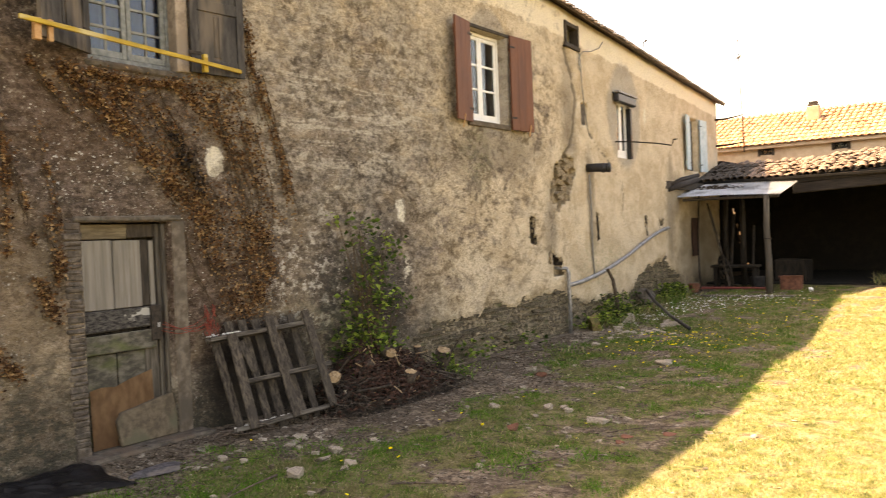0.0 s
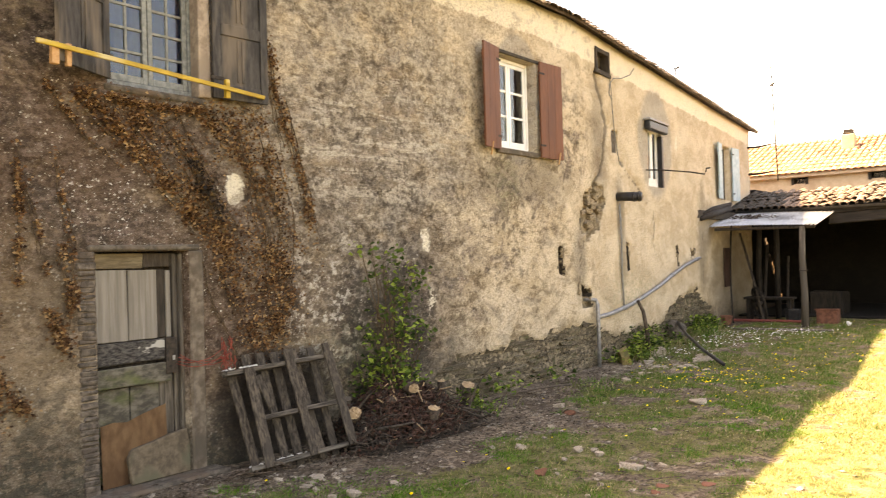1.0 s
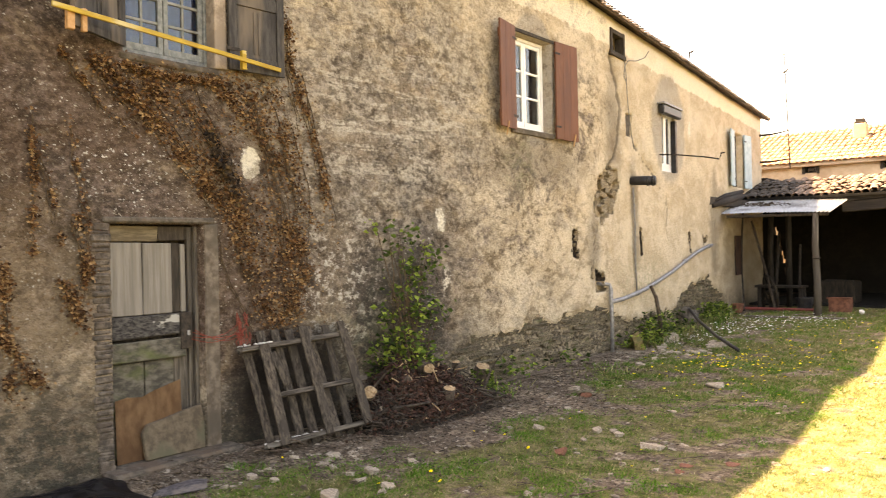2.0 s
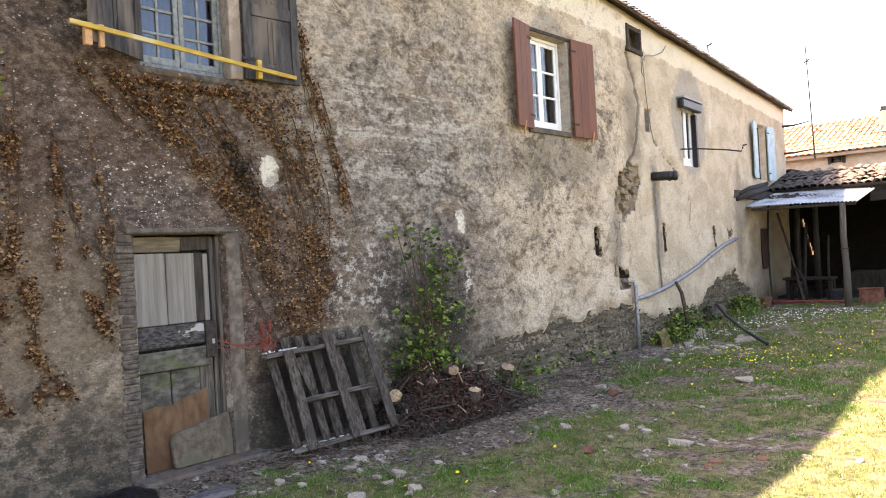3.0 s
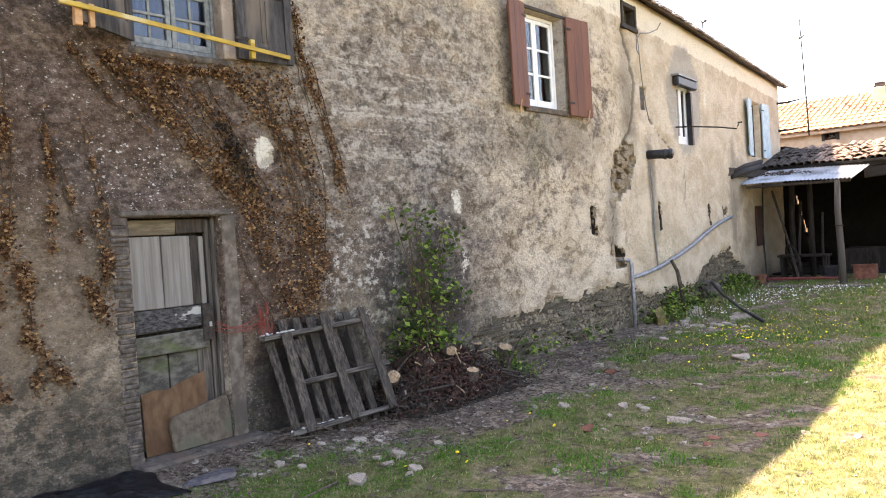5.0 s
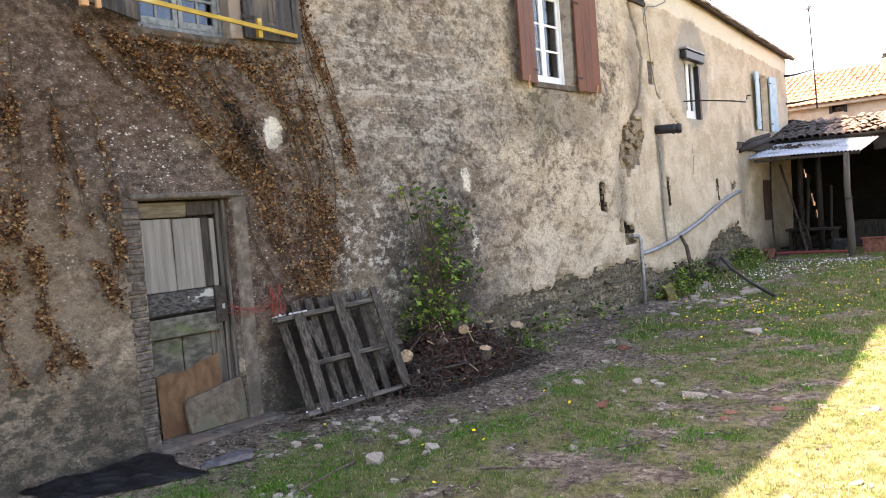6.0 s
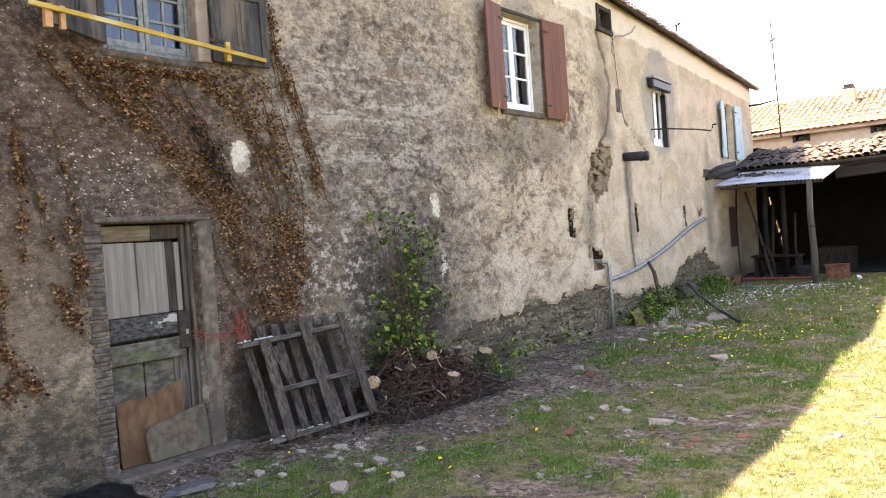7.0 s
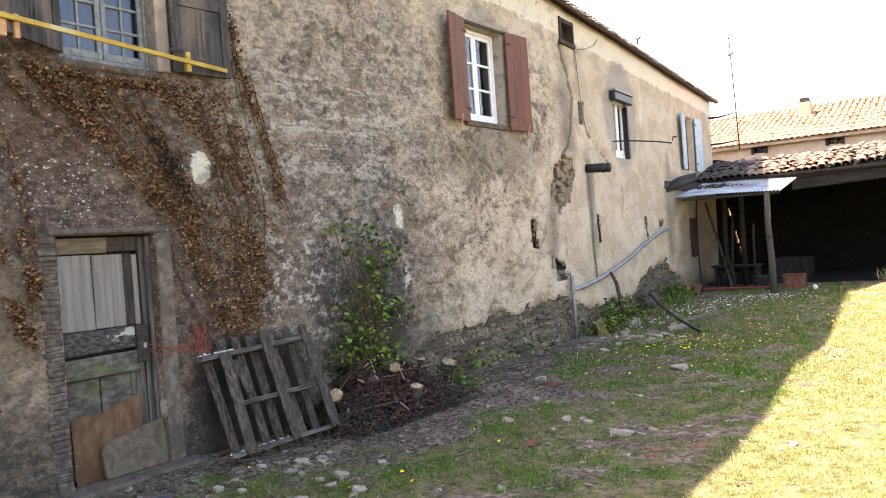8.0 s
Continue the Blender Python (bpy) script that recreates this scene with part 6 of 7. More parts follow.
tagged(ob2, "broken piece of red brick in the grass", "brick", "broken bricks")
for x, y, w in ((-1.78, 6.1, 0.15), (-1.52, 6.36, 0.18), (-1.75, 5.9, 0.10)):
    ob2 = new("brick", ob.data)
    ob2.matrix_world = Matrix.Translation((x, y, ground_z(x, y) + 0.01)) @ pose(0, 0, 0, 4, -3, 40 * y) @ Matrix.Diagonal((w, w * 0.6, 0.09, 1))
    tagged(ob2, "broken piece of red brick in the grass", "brick", "broken bricks")
ob = new("boulder", rock_mesh("boulder", MOSSY_ROCK, 47, 0.7))
ob.matrix_world = Matrix.Translation((-4.93, 12.05, 0.16)) @ pose(0, 0, 0, 4, 6, 20) @ Matrix.Diagonal((0.42, 0.62, 0.66, 1))
tagged(ob, "ochre mossy boulder at the wall foot", "boulder")
ob = new("flat_stone", rock_mesh("flat_stone", SLATE, 91, 0.4))
ob.matrix_world = Matrix.Translation((-4.45, 3.42, ground_z(-4.45, 3.42) + 0.005)) @ pose(0, 0, 0, 3, -4, 62) @ Matrix.Diagonal((0.62, 0.36, 0.20, 1))
tagged(ob, "flat bluish-grey slate before the door step", "stone")

PEB_V = [(math.cos(a) * r * (1 + 0.22 * math.sin(a * 2 + 1)), math.sin(a) * r, z) for r, z, o in ((0.62, -0.3, 0), (1.0, 0.1, 0.5)) for a in [(k + o) * math.tau / 5 for k in range(5)]] + [(0.1, 0.05, 0.6)]
PEB_F = [(k, (k + 1) % 5, 5 + k) for k in range(5)] + [((k + 1) % 5, 5 + (k + 1) % 5, 5 + k) for k in range(5)] + [(5 + k, 5 + (k + 1) % 5, 10) for k in range(5)]
fr = []
for _ in range(17000):
    t = rng.random()
    if t < 0.16:
        y, x = rng.uniform(3.2, 10.5), -5.0 + abs(rng.gauss(0, 0.55))
    elif t < 0.27:
        y, x = rng.uniform(10.5, 14.0), rng.gauss(-4.55, 0.35)
    else:
        y, x = rng.uniform(3.2, 12), rng.uniform(-4.8, -0.4)
        if turf_at(x, y) > 0.42 and rng.random() < 0.88:
            continue
    x = max(x, W + 0.05 - max(0, y - BEND) * 0.0787)
    s = min(0.036, 0.0055 * math.exp(rng.gauss(0, 0.8)))
    fr.append(frame_at(Vector((x, y, ground_z(x, y) + 0.1 * s)), rng.uniform(-0.3, 0.3), rng.uniform(-0.3, 0.3), rng.uniform(0, 6), (s * rng.uniform(0.8, 1.5), s, s * rng.uniform(0.4, 0.8))))
tagged(scatter("gravel", PEB_V, PEB_F, fr, PEBBLE), "scattered pale stone chips and gravel", "gravel", kind="stuff")

fr = []
for _ in range(11000):
    y, x = rng.uniform(3.2, 11.5), -5.0 + abs(rng.gauss(0, 0.9))
    if turf_at(x, y) > 0.5 or noise.noise(Vector((x * 2.5, y * 2.5, 4))) < -0.1:
        continue
    s = min(0.04, 0.0075 * math.exp(rng.gauss(0, 0.7)))
    fr.append(frame_at(Vector((x, y, ground_z(x, y) + 0.05 * s)), rng.uniform(-0.4, 0.4), rng.uniform(-0.4, 0.4), rng.uniform(0, 6), (s * rng.uniform(0.8, 1.6), s, s * rng.uniform(0.5, 0.9))))
tagged(scatter("soil_clods", PEB_V, PEB_F, fr, CLOD), "crumbled brown clods of bare earth", "soil", kind="stuff")
bm = bmesh.new()
for _ in range(170):
    y = rng.uniform(3.6, 10)
    x = -4.95 + abs(rng.gauss(0, 0.42))
    a = rng.uniform(0, 6.28)
    ln = rng.uniform(0.05, 0.28)
    z = ground_z(x, y)
    tube(bm, stick((x, y, z + 0.015), (max(-5.05, x + ln * math.cos(a)), y + ln * math.sin(a), z + rng.uniform(0.01, 0.05)), 0, 0.015, 4), rng.uniform(0.002, 0.006), 4, False)
tube(bm, stick((-4.9, 7.9, 0.04), (-4.55, 9.6, 0.05), 0, 0.05, 8), 0.012, 5, False)
for k in range(9):
    y = rng.uniform(4.1, 4.7)
    tube(bm, stick((-4.85, y, 0.03), (-4.5 + rng.uniform(-0.2, 0.1), y + rng.uniform(-0.2, 0.3), 0.06), 0, 0.03, 4), 0.008, 5, False)
tagged(scatter("leaf_litter", LEAF_V, LEAF_F, [frame_at(Vector((x, y, ground_z(x, y) + 0.012)), rng.uniform(-0.5, 0.5), rng.uniform(-0.5, 0.5), rng.uniform(0, 6), rng.uniform(0.006, 0.020)) for x, y in ((-4.95 + abs(rng.gauss(0, 1.5)), rng.uniform(3.0, 11)) for _ in range(4500)) if turf_at(x, y) < 0.55], TWIG), "dead leaf scraps along the wall foot", "leaf litter", kind="stuff")
for (x0, y0), (x1, y1), r in (((-2.60, 3.72), (-2.50, 3.95), 0.016), ((-2.66, 4.15), (-2.20, 4.36), 0.008), ((-3.57, 3.92), (-3.43, 3.26), 0.009), ((-3.30, 3.30), (-3.62, 3.62), 0.011), ((-1.95, 6.10), (-1.55, 6.55), 0.006), ((-2.95, 7.6), (-2.2, 7.3), 0.006), ((-2.1, 4.9), (-1.9, 5.3), 0.007)):
    tube(bm, stick((x0, y0, ground_z(x0, y0) + 0.02), (x1, y1, ground_z(x1, y1) + 0.03), 0, 0.03, 6), [r * (1 - 0.1 * i) for i in range(7)], 5, False)
for _ in range(260):
    x, y = rng.uniform(-4.2, -1.3), rng.uniform(3.0, 9.5)
    a, ln = rng.uniform(0, 6.28), rng.uniform(0.03, 0.16)
    z = ground_z(x, y) + 0.012
    tube(bm, stick((x, y, z), (x + ln * math.cos(a), y + ln * math.sin(a), z + rng.uniform(0, 0.02)), 0, 0.01, 3), rng.uniform(0.0015, 0.004), 4, False)
tagged(part("twigs", bm, TWIG), "dry twigs strewn along the wall foot", "twigs", kind="stuff")

# ---------- grass and flowers ----------
BL_V = [(-0.5, 0, 0), (0.5, 0, 0), (0.32, 0.18, 0.55), (-0.32, 0.18, 0.55), (0, 0.55, 1.0)]
BL_F = [(0, 1, 2, 3), (3, 2, 4)]
shade, sunny = [], []


# True past the yard's shadow line, where most blades get the sun-bright copy.
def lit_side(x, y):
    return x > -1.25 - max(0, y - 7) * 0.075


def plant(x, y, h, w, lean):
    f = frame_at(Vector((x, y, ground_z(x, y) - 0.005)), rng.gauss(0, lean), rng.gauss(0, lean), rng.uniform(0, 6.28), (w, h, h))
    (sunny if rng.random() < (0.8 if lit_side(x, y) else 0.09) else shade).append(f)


for _ in range(42000):
    y = 2.6 + 17.5 * rng.random() ** 1.6
    x = rng.uniform(-5.0 - 0.05 * max(0, y - 9), 2.6 if y < 9 else 0.5)
    if x > 0.8 + 0.0 * y and y < 4:
        continue
    t = turf_at(x, y)
    if rng.random() > (t - 0.30) * 2.1:
        continue
    tall = 0.018 + 0.035 * max(0, t - 0.5) + 0.02 * max(0, noise.noise(Vector((x * 3, y * 3, 8)))) + (0.015 if y > 9 else 0)
    for _ in range(12 if y < 9 else 8):
        plant(x + rng.gauss(0, 0.034), y + rng.gauss(0, 0.034), tall * rng.uniform(0.4, 1.35), rng.uniform(0.0028, 0.0066) * (1 if y < 8 else 1.7), 0.5)
for cx, cy, n, h in ((-5.0, 13.4, 260, 0.28), (-5.05, 12.6, 160, 0.2), (-5.45, 16.6, 420, 0.24), (-5.2, 16.0, 260, 0.18), (-5.5, 17.3, 260, 0.22), (-5.0, 14.6, 220, 0.16), (-1.7, 21.0, 120, 0.32), (-1.2, 20.6, 260, 0.42), (-0.6, 20.4, 260, 0.42), (-4.75, 7.75, 120, 0.10), (-4.4, 9.9, 200, 0.09)):
    for _ in range(n):
        plant(cx + rng.gauss(0, 0.20), cy + rng.gauss(0, 0.28), h * rng.uniform(0.4, 1.2), rng.uniform(0.012, 0.024), 0.35)
lush = []
for _ in range(6500):
    cx, cy = rng.uniform(-4.7, -1.3), 2.6 + 9.5 * rng.random() ** 1.3
    d = 0.6 * noise.noise(Vector((cx * 1.3, cy * 1.1, 5))) + 0.6 * noise.noise(Vector((cx * 3.6, cy * 3.0, 12)))
    if d < (-0.30 if cx < -3.0 and cy < 4.8 else 0.06) + 0.10 * max(0.0, cx + 3.0) or turf_at(cx, cy) < (0.06 if cx > -4.40 and cy < 4.8 else 0.22):
        continue
    for _ in range(22):
        x, y = cx + rng.gauss(0, 0.045), cy + rng.gauss(0, 0.045)
        tall = (0.018 + 0.05 * min(max(d, 0), 0.5)) * rng.uniform(0.5, 1.3)
        lush.append(frame_at(Vector((x, y, ground_z(x, y) - 0.004)), rng.gauss(0, 0.5), rng.gauss(0, 0.5), rng.uniform(0, 6.28), (rng.uniform(0.003, 0.0065), tall, tall)))
tagged(scatter("grass_tufts", BL_V, BL_F, lush, LUSH), "bright green tufts in the stony yard", "grass", kind="stuff")
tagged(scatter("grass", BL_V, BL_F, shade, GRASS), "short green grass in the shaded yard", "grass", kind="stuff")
tagged(scatter("sunlit_dry_grass", BL_V, BL_F, sunny, SUNLIT_DRY_GRASS), "pale dry grass coloured as if in full sun", "grass", kind="stuff")
wl = []
for cx, cy, n, h in ((-5.02, 13.3, 260, 0.46), (-5.0, 12.7, 170, 0.36), (-5.3, 16.4, 300, 0.38), (-5.35, 17.2, 200, 0.34), (-5.05, 14.2, 80, 0.22), (-4.95, 11.9, 50, 0.2), (-4.95, 8.6, 50, 0.22), (-4.95, 9.9, 30, 0.15)):
    for _ in range(n):
        wl.append(frame_at(Vector((cx + rng.gauss(0, 0.12), cy + rng.gauss(0, 0.22), 0.08 + rng.random() ** 1.5 * h)), rng.uniform(-0.8, 0.8), rng.uniform(-0.8, 0.8), rng.uniform(0, 6), rng.uniform(0.025, 0.05)))
tagged(scatter("weeds", LEAF_V, LEAF_F, wl, LEAF), "leafy green weeds at the wall foot", "weeds", kind="stuff")

FL_V = [(math.cos(k * math.tau / 7), math.sin(k * math.tau / 7), 0.15) for k in range(7)] + [(0, 0, 0.45), (0, 0, -0.3)]
FL_F = [(k, (k + 1) % 7, 7) for k in range(7)] + [((k + 1) % 7, k, 8) for k in range(7)]


def flowers(name, n, spots, r, mat, label):
    fr = []
    for _ in range(n):
        cx, cy, sx, sy = rng.choice(spots)
        x, y = rng.gauss(cx, sx), rng.gauss(cy, sy)
        if x < -5.2 - 0.07 * max(0, y - 10):
            continue
        fr.append(frame_at(Vector((x, y, ground_z(x, y) + rng.uniform(0.03, 0.09))), rng.uniform(-0.6, 0.6), rng.uniform(-0.6, 0.6), rng.uniform(0, 6), r * rng.uniform(0.7, 1.3)))
    tagged(scatter(name, FL_V, FL_F, fr, mat), label, "flowers", kind="stuff")


flowers("dandelions", 260, [(-3.5, 11.0, 0.4, 0.6), (-3.0, 11.6, 0.5, 0.6), (-3.3, 11.3, 0.4, 0.5), (-2.7, 12.3, 0.5, 1.0), (-2.6, 9.6, 0.6, 1.2), (-3.1, 14.0, 0.8, 2.0), (-2.4, 15.5, 0.6, 2.0)], 0.0135, YELLOW_PETAL, "yellow dandelions in the grass")
flowers("near_dandelions", 11, [(-2.9, 5.0, 0.7, 0.7), (-2.2, 6.5, 0.7, 1.0), (-3.4, 6.8, 0.5, 0.6)], 0.0125, YELLOW_PETAL, "single yellow dandelions among the stones")
flowers("daisies", 480, [(-4.4, 14.6, 0.4, 0.7), (-4.2, 15.6, 0.5, 0.8), (-3.7, 16.2, 0.5, 0.7), (-4.6, 16.3, 0.5, 0.5), (-4.6, 13.6, 0.3, 0.4), (-3.4, 17.0, 0.4, 0.5)], 0.0125, WHITE_PETAL, "white daisies in the grass")

# ---------- pole, stake, plastic ----------
bm = bmesh.new()
tube(bm, [(-5.20, 14.95, 0.43), (-4.75, 14.25, 0.28), (-4.05, 13.20, 0.14), (-3.42, 12.30, 0.06)], [0.030, 0.028, 0.028, 0.031], 8)
pole = tagged(part("downpipe", bm, BLACK, None, "", True), "loose dark downpipe lying across the weeds", "pipe")
# Lumpy stand-in for the downpipe's crumpled elbow.
bm = bmesh.new()
bmesh.ops.create_icosphere(bm, subdivisions=2, radius=0.2)
for v in bm.verts:
    v.co = Vector((v.co.x * 0.8, v.co.y * 1.1, v.co.z * 0.9)) * (0.9 + 0.8 * noise.noise(v.co * 6)) + Vector((-5.22, 14.98, 0.30))
tagged(part("rag_bundle", bm, GREY_WOOD, None, "", True), "light grey crumpled downpipe elbow on the weeds", "bundle")
m = Matrix.Translation((-4.0, 17.45, ground_z(-4.0, 17.45) + 0.02)) @ pose(0, 0, 0, 0, 0, 6)
tagged(part("plank", block(bmesh.new(), (-0.95, -0.07, -0.02), (0.95, 0.07, 0.025), m, 0.008, 0.01), GREY_WOOD), "grey weathered plank lying in the grass", "plank")
bm = bmesh.new()
tube(bm, [(-4.98, 13.1, -0.05), (-5.0, 13.12, 0.4), (-5.04, 13.06, 0.78), (-5.10, 12.98, 0.97)], [0.035, 0.038, 0.034, 0.03], 7)
tagged(part("stake", bm, BARK, None, "", True), "weathered wooden stake propping the pipe", "stake")
bm = bmesh.new()
n = 22
grid = []
for j in range(n):
    r = []
    for i in range(n):
        x, y = -5.04 + (0.36 + 0.34 * j / (n - 1)) * i / (n - 1), 2.30 + 0.95 * j / (n - 1)
        e = min(i, j, n - 1 - i, n - 1 - j) / 5
        z = ground_z(x, y) + 0.012 + (0.08 * abs(noise.noise(Vector((x * 8, y * 5, 0)))) + 0.025 + 0.05 * abs(noise.noise(Vector((x * 2, y * 3, 3))))) * min(1, e)
        r.append(bm.verts.new((x + 0.05 * noise.noise(Vector((y * 4, 0, 1))), y + 0.08 * noise.noise(Vector((x * 4, 1, 0))), z)))
    grid.append(r)
for j in range(n - 1):
    for i in range(n - 1):
        bm.faces.new((grid[j][i], grid[j][i + 1], grid[j + 1][i + 1], grid[j + 1][i]))
bmesh.ops.solidify(bm, geom=bm.faces[:], thickness=0.004)
tagged(part("plastic_sheet", bm, BLACK), "crumpled black plastic sheet on the ground", "plastic sheet")

# ---------- under the canopy and in the barn ----------
for i, (a, b, r) in enumerate((((-5.35, 18.6, 0.12), (-5.75, 19.9, 2.45), .022), ((-4.75, 18.9, 0.12), (-5.55, 19.9, 2.2), .028), ((-4.9, 19.4, 0.1), (-5.0, 20.2, 1.9), .035), ((-4.3, 19.2, 0.1), (-4.55, 20.3, 1.6), .03))):
    bm = bmesh.new()
    tube(bm, stick(a, b, 0, 0.02, 6), r, 6)
    tagged(part("leaning_pole", bm, DARK_WOOD if i == 1 else SHADED_WOOD), "rough wooden pole leaning under the canopy", "pole", "poles under the canopy")
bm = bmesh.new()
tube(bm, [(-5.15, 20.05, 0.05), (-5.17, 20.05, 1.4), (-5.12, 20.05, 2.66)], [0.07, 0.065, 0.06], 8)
part("post", bm, SHADED_WOOD, barn, "thick old timber post", True)
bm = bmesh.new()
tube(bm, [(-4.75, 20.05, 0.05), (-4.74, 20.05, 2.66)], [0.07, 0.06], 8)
part("post", bm, SHADED_WOOD, barn, "", True)
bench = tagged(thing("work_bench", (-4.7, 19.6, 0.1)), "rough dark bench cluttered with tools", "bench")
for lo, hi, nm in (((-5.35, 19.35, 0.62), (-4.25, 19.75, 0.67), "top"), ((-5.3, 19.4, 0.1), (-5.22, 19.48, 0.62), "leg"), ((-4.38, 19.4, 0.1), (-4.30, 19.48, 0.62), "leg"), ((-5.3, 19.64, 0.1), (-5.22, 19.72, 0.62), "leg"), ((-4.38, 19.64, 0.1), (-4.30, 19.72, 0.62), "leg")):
    part(nm, block(bmesh.new(), lo, hi, None, 0.008, 0.006), SHADED_WOOD, bench)
wheel = tagged(thing("cart_wheel", (-4.95, 19.3, 0.4)), "old spoked cart wheel leaning under the canopy", "wheel")
wm_ = Matrix.Translation((-4.95, 19.25, 0.52)) @ pose(0, 0, 0, 0, 78, 35)
bm = bmesh.new()
tube(bm, [wm_ @ Vector((0.40 * math.cos(k * math.tau / 24), 0.40 * math.sin(k * math.tau / 24), 0)) for k in range(25)], 0.028, 6, False)
part("rim", bm, SHADED_WOOD, wheel)
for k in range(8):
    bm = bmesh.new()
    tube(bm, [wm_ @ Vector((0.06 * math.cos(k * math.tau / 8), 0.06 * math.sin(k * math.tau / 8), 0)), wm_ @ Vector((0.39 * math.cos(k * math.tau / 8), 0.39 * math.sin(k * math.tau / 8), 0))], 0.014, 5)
    part("spoke", bm, SHADED_WOOD, wheel)
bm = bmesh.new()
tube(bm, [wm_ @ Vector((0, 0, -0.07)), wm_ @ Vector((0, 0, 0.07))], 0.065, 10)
part("hub", bm, SHADED_WOOD, wheel)
bm = bmesh.new()
tube(bm, [(-5.5, 18.75, 0.17), (-4.6, 18.95, 0.16), (-3.9, 19.05, 0.15)], 0.035, 6)
tagged(part("red_bar", bm, RED_ITEM), "faded red metal bar lying on the ground", "bar")


def tub(name, at, r0, r1, h, mat, label, cat):
    b = bmesh.new()
    rings = []
    for rr, zz in ((r0, 0), (r1, h), (r1 * 1.08, h), (r1 * 1.08, h - 0.03), (r1 * 0.88, h - 0.035), (r0 * 0.8, 0.03)):
        rings.append([b.verts.new((at[0] + rr * math.cos(k * math.tau / 14), at[1] + rr * math.sin(k * math.tau / 14), at[2] + zz)) for k in range(14)])
    for p, q in ((0, 3), (3, 2), (2, 1), (1, 4), (4, 5)):
        for k in range(14):
            b.faces.new((rings[p][k], rings[p][(k + 1) % 14], rings[q][(k + 1) % 14], rings[q][k]))
    b.faces.new(rings[0][::-1])
    b.faces.new(rings[5])
    tagged(part(name, b, mat), label, cat)


tub("flower_pot", (-5.35, 18.15, 0.12), 0.09, 0.13, 0.20, TERRA, "red terracotta flower pot by the wall", "pot")
tub("bucket", (-4.25, 19.4, 0.11), 0.15, 0.18, 0.30, BLACK, "black bucket under the canopy", "bucket")
crate = tagged(thing("planter_box", (-3.45, 19.3, 0.12)), "reddish rectangular planter box behind the post", "planter")
for lo, hi in (((-3.70, 19.15, 0.11), (-3.28, 19.19, 0.42)), ((-3.70, 19.46, 0.11), (-3.28, 19.50, 0.42)), ((-3.70, 19.19, 0.11), (-3.66, 19.46, 0.42)), ((-3.32, 19.19, 0.11), (-3.28, 19.46, 0.42)), ((-3.66, 19.19, 0.11), (-3.32, 19.46, 0.15))):
    part("side_panel", block(bmesh.new(), lo, hi, None, 0.006), TERRA, crate)
part("rim", block(bmesh.new(), (-3.73, 19.12, 0.40), (-3.25, 19.145, 0.44), None, 0.004), TERRA, crate)
for lo, hi, mat, nm, lab in (((-4.4, 21.4, 0.1), (-3.6, 22.1, 0.7), SHADED_WOOD, "chest", "dark wooden box beside a barn post"),):
    ob = part(nm, block(bmesh.new(), lo, hi, None, 0.03, 0.03), mat)
    tagged(ob, lab, nm.replace("_", " "))
bm = bmesh.new()
pebble_into(bm, (-3.0, 18.9, 0.15), (0.12, 0.09, 0.11))
tagged(part("white_stone", bm, WHITE_PVC), "small white lump lying in the grass", "stone")

scraps = []
for _ in range(170):
    x, y = rng.gauss(-5.05, 0.3), rng.uniform(18.9, 19.5)
    scraps.append(frame_at(Vector((x, y, 2.365 + (y - 18.08) / 1.9 * 0.36 - 0.06 * (x + 5.72) / 2.32)), rng.uniform(-0.4, 0.4), rng.uniform(-0.4, 0.4), rng.uniform(0, 6), rng.uniform(0.02, 0.05)))
tagged(scatter("fallen_leaves", LEAF_V, LEAF_F, scraps, TWIG), "dead leaf scraps lying on the tin canopy", "leaves", kind="stuff")

# ---------- footing stones, last ----------
STONES = []
for s in range(7):
    b = bmesh.new()
    bmesh.ops.create_cube(b, size=1.0)
    rs = random.Random(100 + s)
    for v in b.verts:
        v.co += Vector((rs.uniform(-0.12, 0.12) for _ in range(3)))
    bmesh.ops.bevel(b, geom=b.edges[:], offset=0.09, segments=1, affect="EDGES")
    STONES.append(finish(b, "stone", STONE))
HOLE_STONES = [m.copy() for m in STONES[:3]]
for m in HOLE_STONES:
    m.materials[0] = RUBBLE
laid = []
for _ in range(9000):
    if len(laid) >= 298:
        break
    u = rng.uniform(6.8, 14.2) if rng.random() < 0.80 else rng.uniform(15.0, 18.4)
    big = len(laid) < 110
    w, h = (rng.uniform(0.32, 0.80), rng.uniform(0.04, 0.085)) if big else (rng.uniform(0.16, 0.42), rng.uniform(0.022, 0.05))
    z = rng.uniform(0.0, 1.0)
    if z + h * 0.4 > bare_edge(u):
        continue
    if any(abs(u - p) < (w + r) * 0.44 and abs(z - q) < (h + t) * 0.44 for p, q, r, t in laid):
        continue
    laid.append((u, z, w, h))
    ob = new("stone", STONES[rng.randrange(7)])
    ob.parent = wall
    ob.matrix_local = wall_frame(u, z, rng.uniform(-0.045, 0.014) + wall_off(u, min(z, bare_edge(u) - 0.02)) + 0.0) @ pose(0, 0, 0, rng.uniform(-3, 3), rng.uniform(-10, 10), rng.uniform(-4, 4)) @ Matrix.Diagonal((0.09, w, h, 1))
chips = []
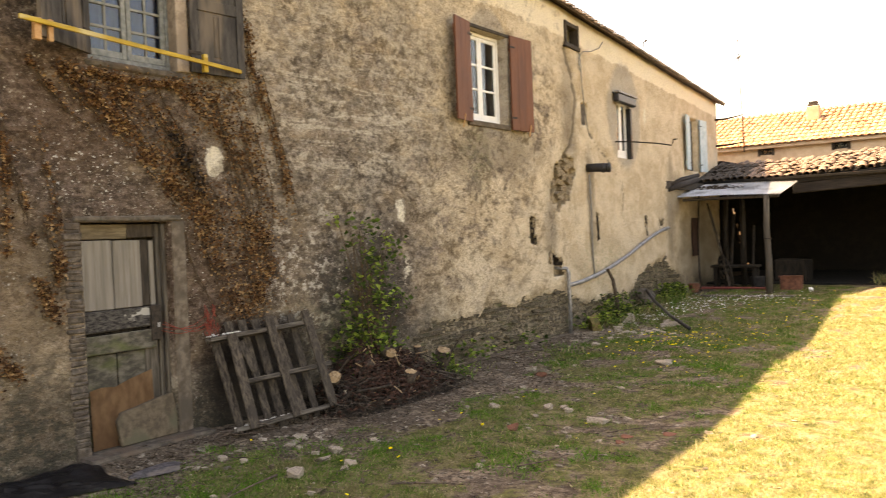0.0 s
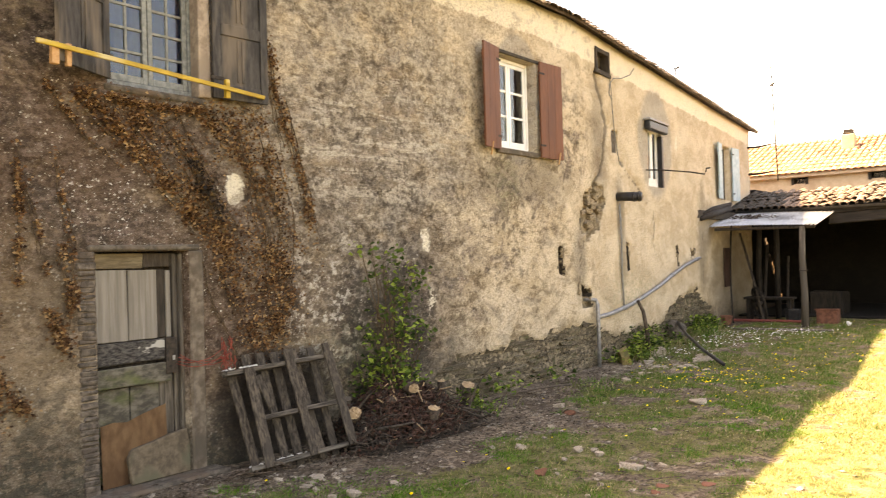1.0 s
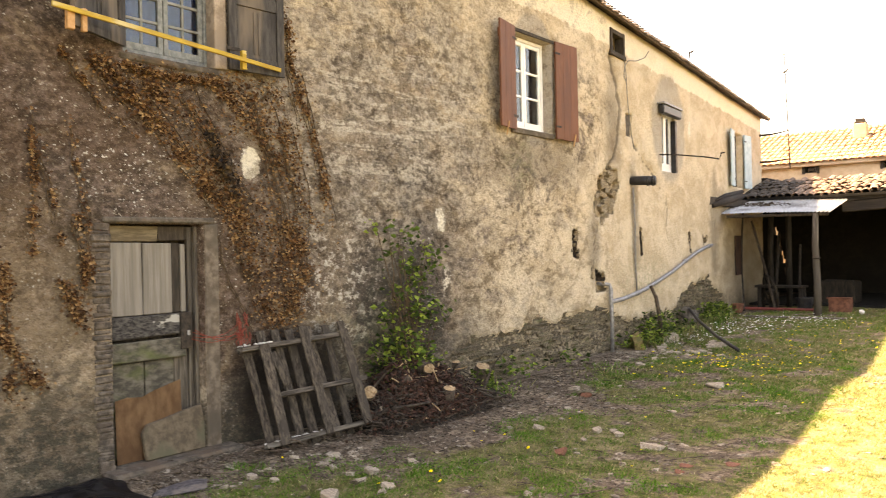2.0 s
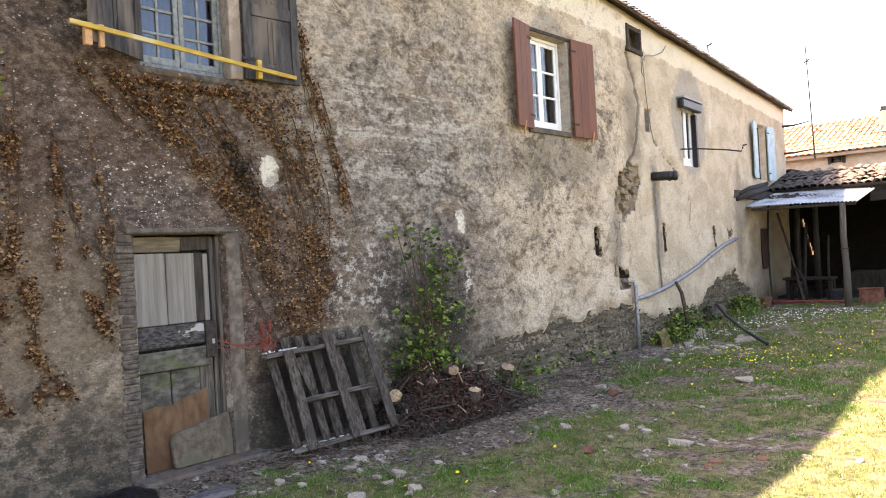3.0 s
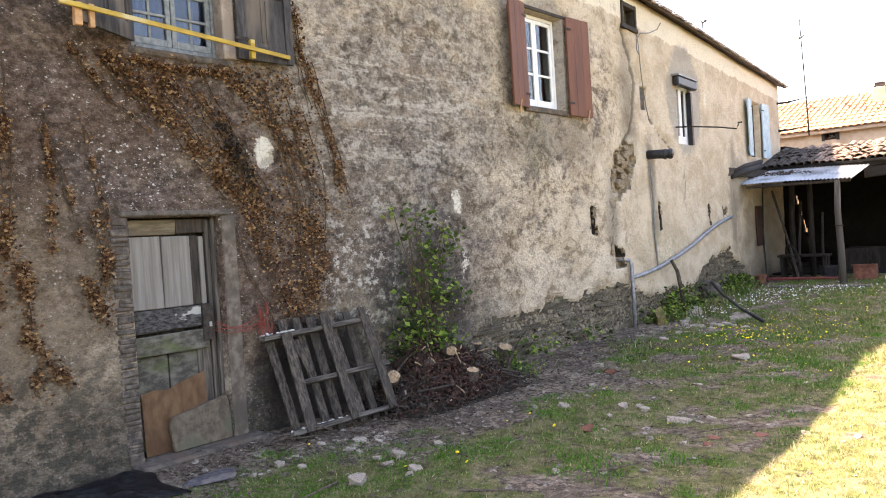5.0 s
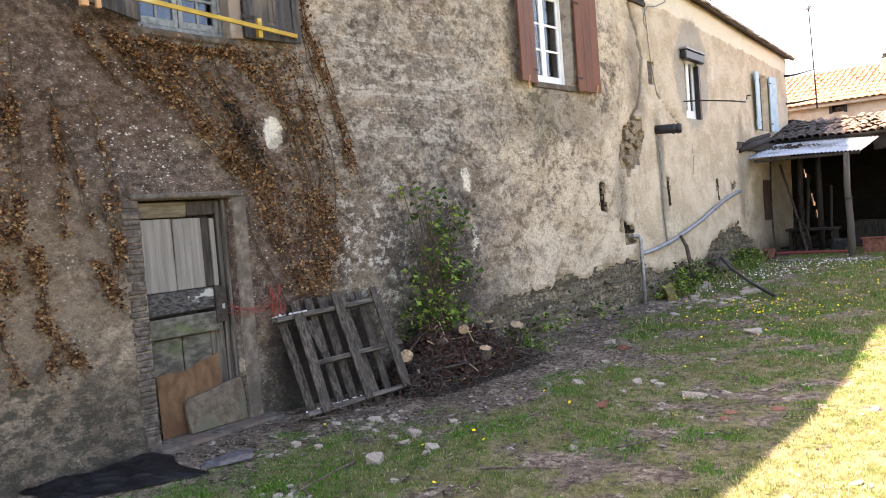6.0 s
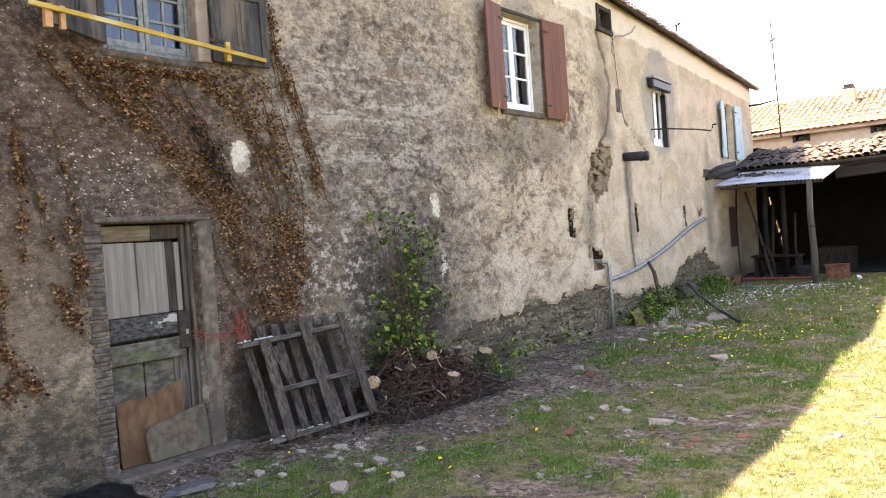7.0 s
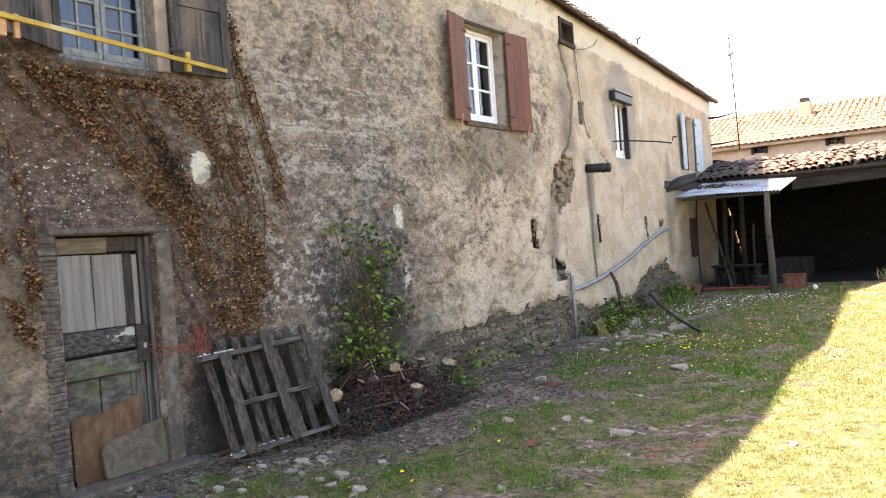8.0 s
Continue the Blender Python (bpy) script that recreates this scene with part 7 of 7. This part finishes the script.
for _ in range(3400):
    u = rng.uniform(6.7, 14.6) if rng.random() < 0.75 else rng.uniform(14.6, 18.5)
    z = rng.uniform(-0.02, 1.0)
    if z + 0.02 > bare_edge(u):
        continue
    m = wall_frame(u, z, wall_off(u, z) + rng.uniform(-0.01, 0.012)) @ pose(0, 0, 0, rng.uniform(-5, 5), rng.uniform(-15, 15), rng.uniform(-7, 7)) @ Matrix.Diagonal((0.05, rng.uniform(0.09, 0.30), rng.uniform(0.015, 0.04), 1))
    chips.append(np.array(m))
CUBE_V = [(-.5, -.42, -.5), (.35, -.5, -.38), (.42, .5, -.45), (-.5, .45, -.4), (-.5, -.5, .42), (.4, -.38, .5), (.33, .44, .38), (-.5, .5, .5)]
CUBE_F = [(0, 3, 2, 1), (4, 5, 6, 7), (0, 1, 5, 4), (1, 2, 6, 5), (2, 3, 7, 6), (3, 0, 4, 7)]
tagged(scatter("footing_rubble", CUBE_V, CUBE_F, chips, STONE, wall), "small dark rubble packed between footing stones", kind="stuff")
for k in range(20):
    a, rr = rng.uniform(0, 6.28), rng.random() ** 0.5
    z = 2.48 + 0.38 * rr * math.sin(a)
    u = 11.55 + 0.5 * (z - 2.48) + 0.40 * rr * math.cos(a)
    ob = new("stone", HOLE_STONES[k % 3])
    ob.parent = wall
    ob.matrix_local = wall_frame(u, z, -0.09) @ pose(0, 0, 0, rng.uniform(-20, 20), rng.uniform(-10, 10), 0) @ Matrix.Diagonal((0.10, rng.uniform(0.12, 0.24), rng.uniform(0.06, 0.11), 1))

bits = []
for uc, z0, z1, h in SLOTS:
    for _ in range(16):
        side = rng.choice((-1, 1))
        z = rng.uniform(z0 - 0.04, z1 + 0.03)
        m = wall_frame(uc + side * (h + rng.uniform(-0.012, 0.04)), z, rng.uniform(-0.05, -0.012)) @ pose(0, 0, 0, rng.uniform(-25, 25), rng.uniform(-20, 20), rng.uniform(-20, 20)) @ Matrix.Diagonal((0.05, rng.uniform(0.03, 0.06), rng.uniform(0.03, 0.08), 1))
        bits.append(np.array(m))
tagged(scatter("slot_rubble", CUBE_V, CUBE_F, bits, RUBBLE, wall), "broken stone round the old beam holes", kind="stuff")
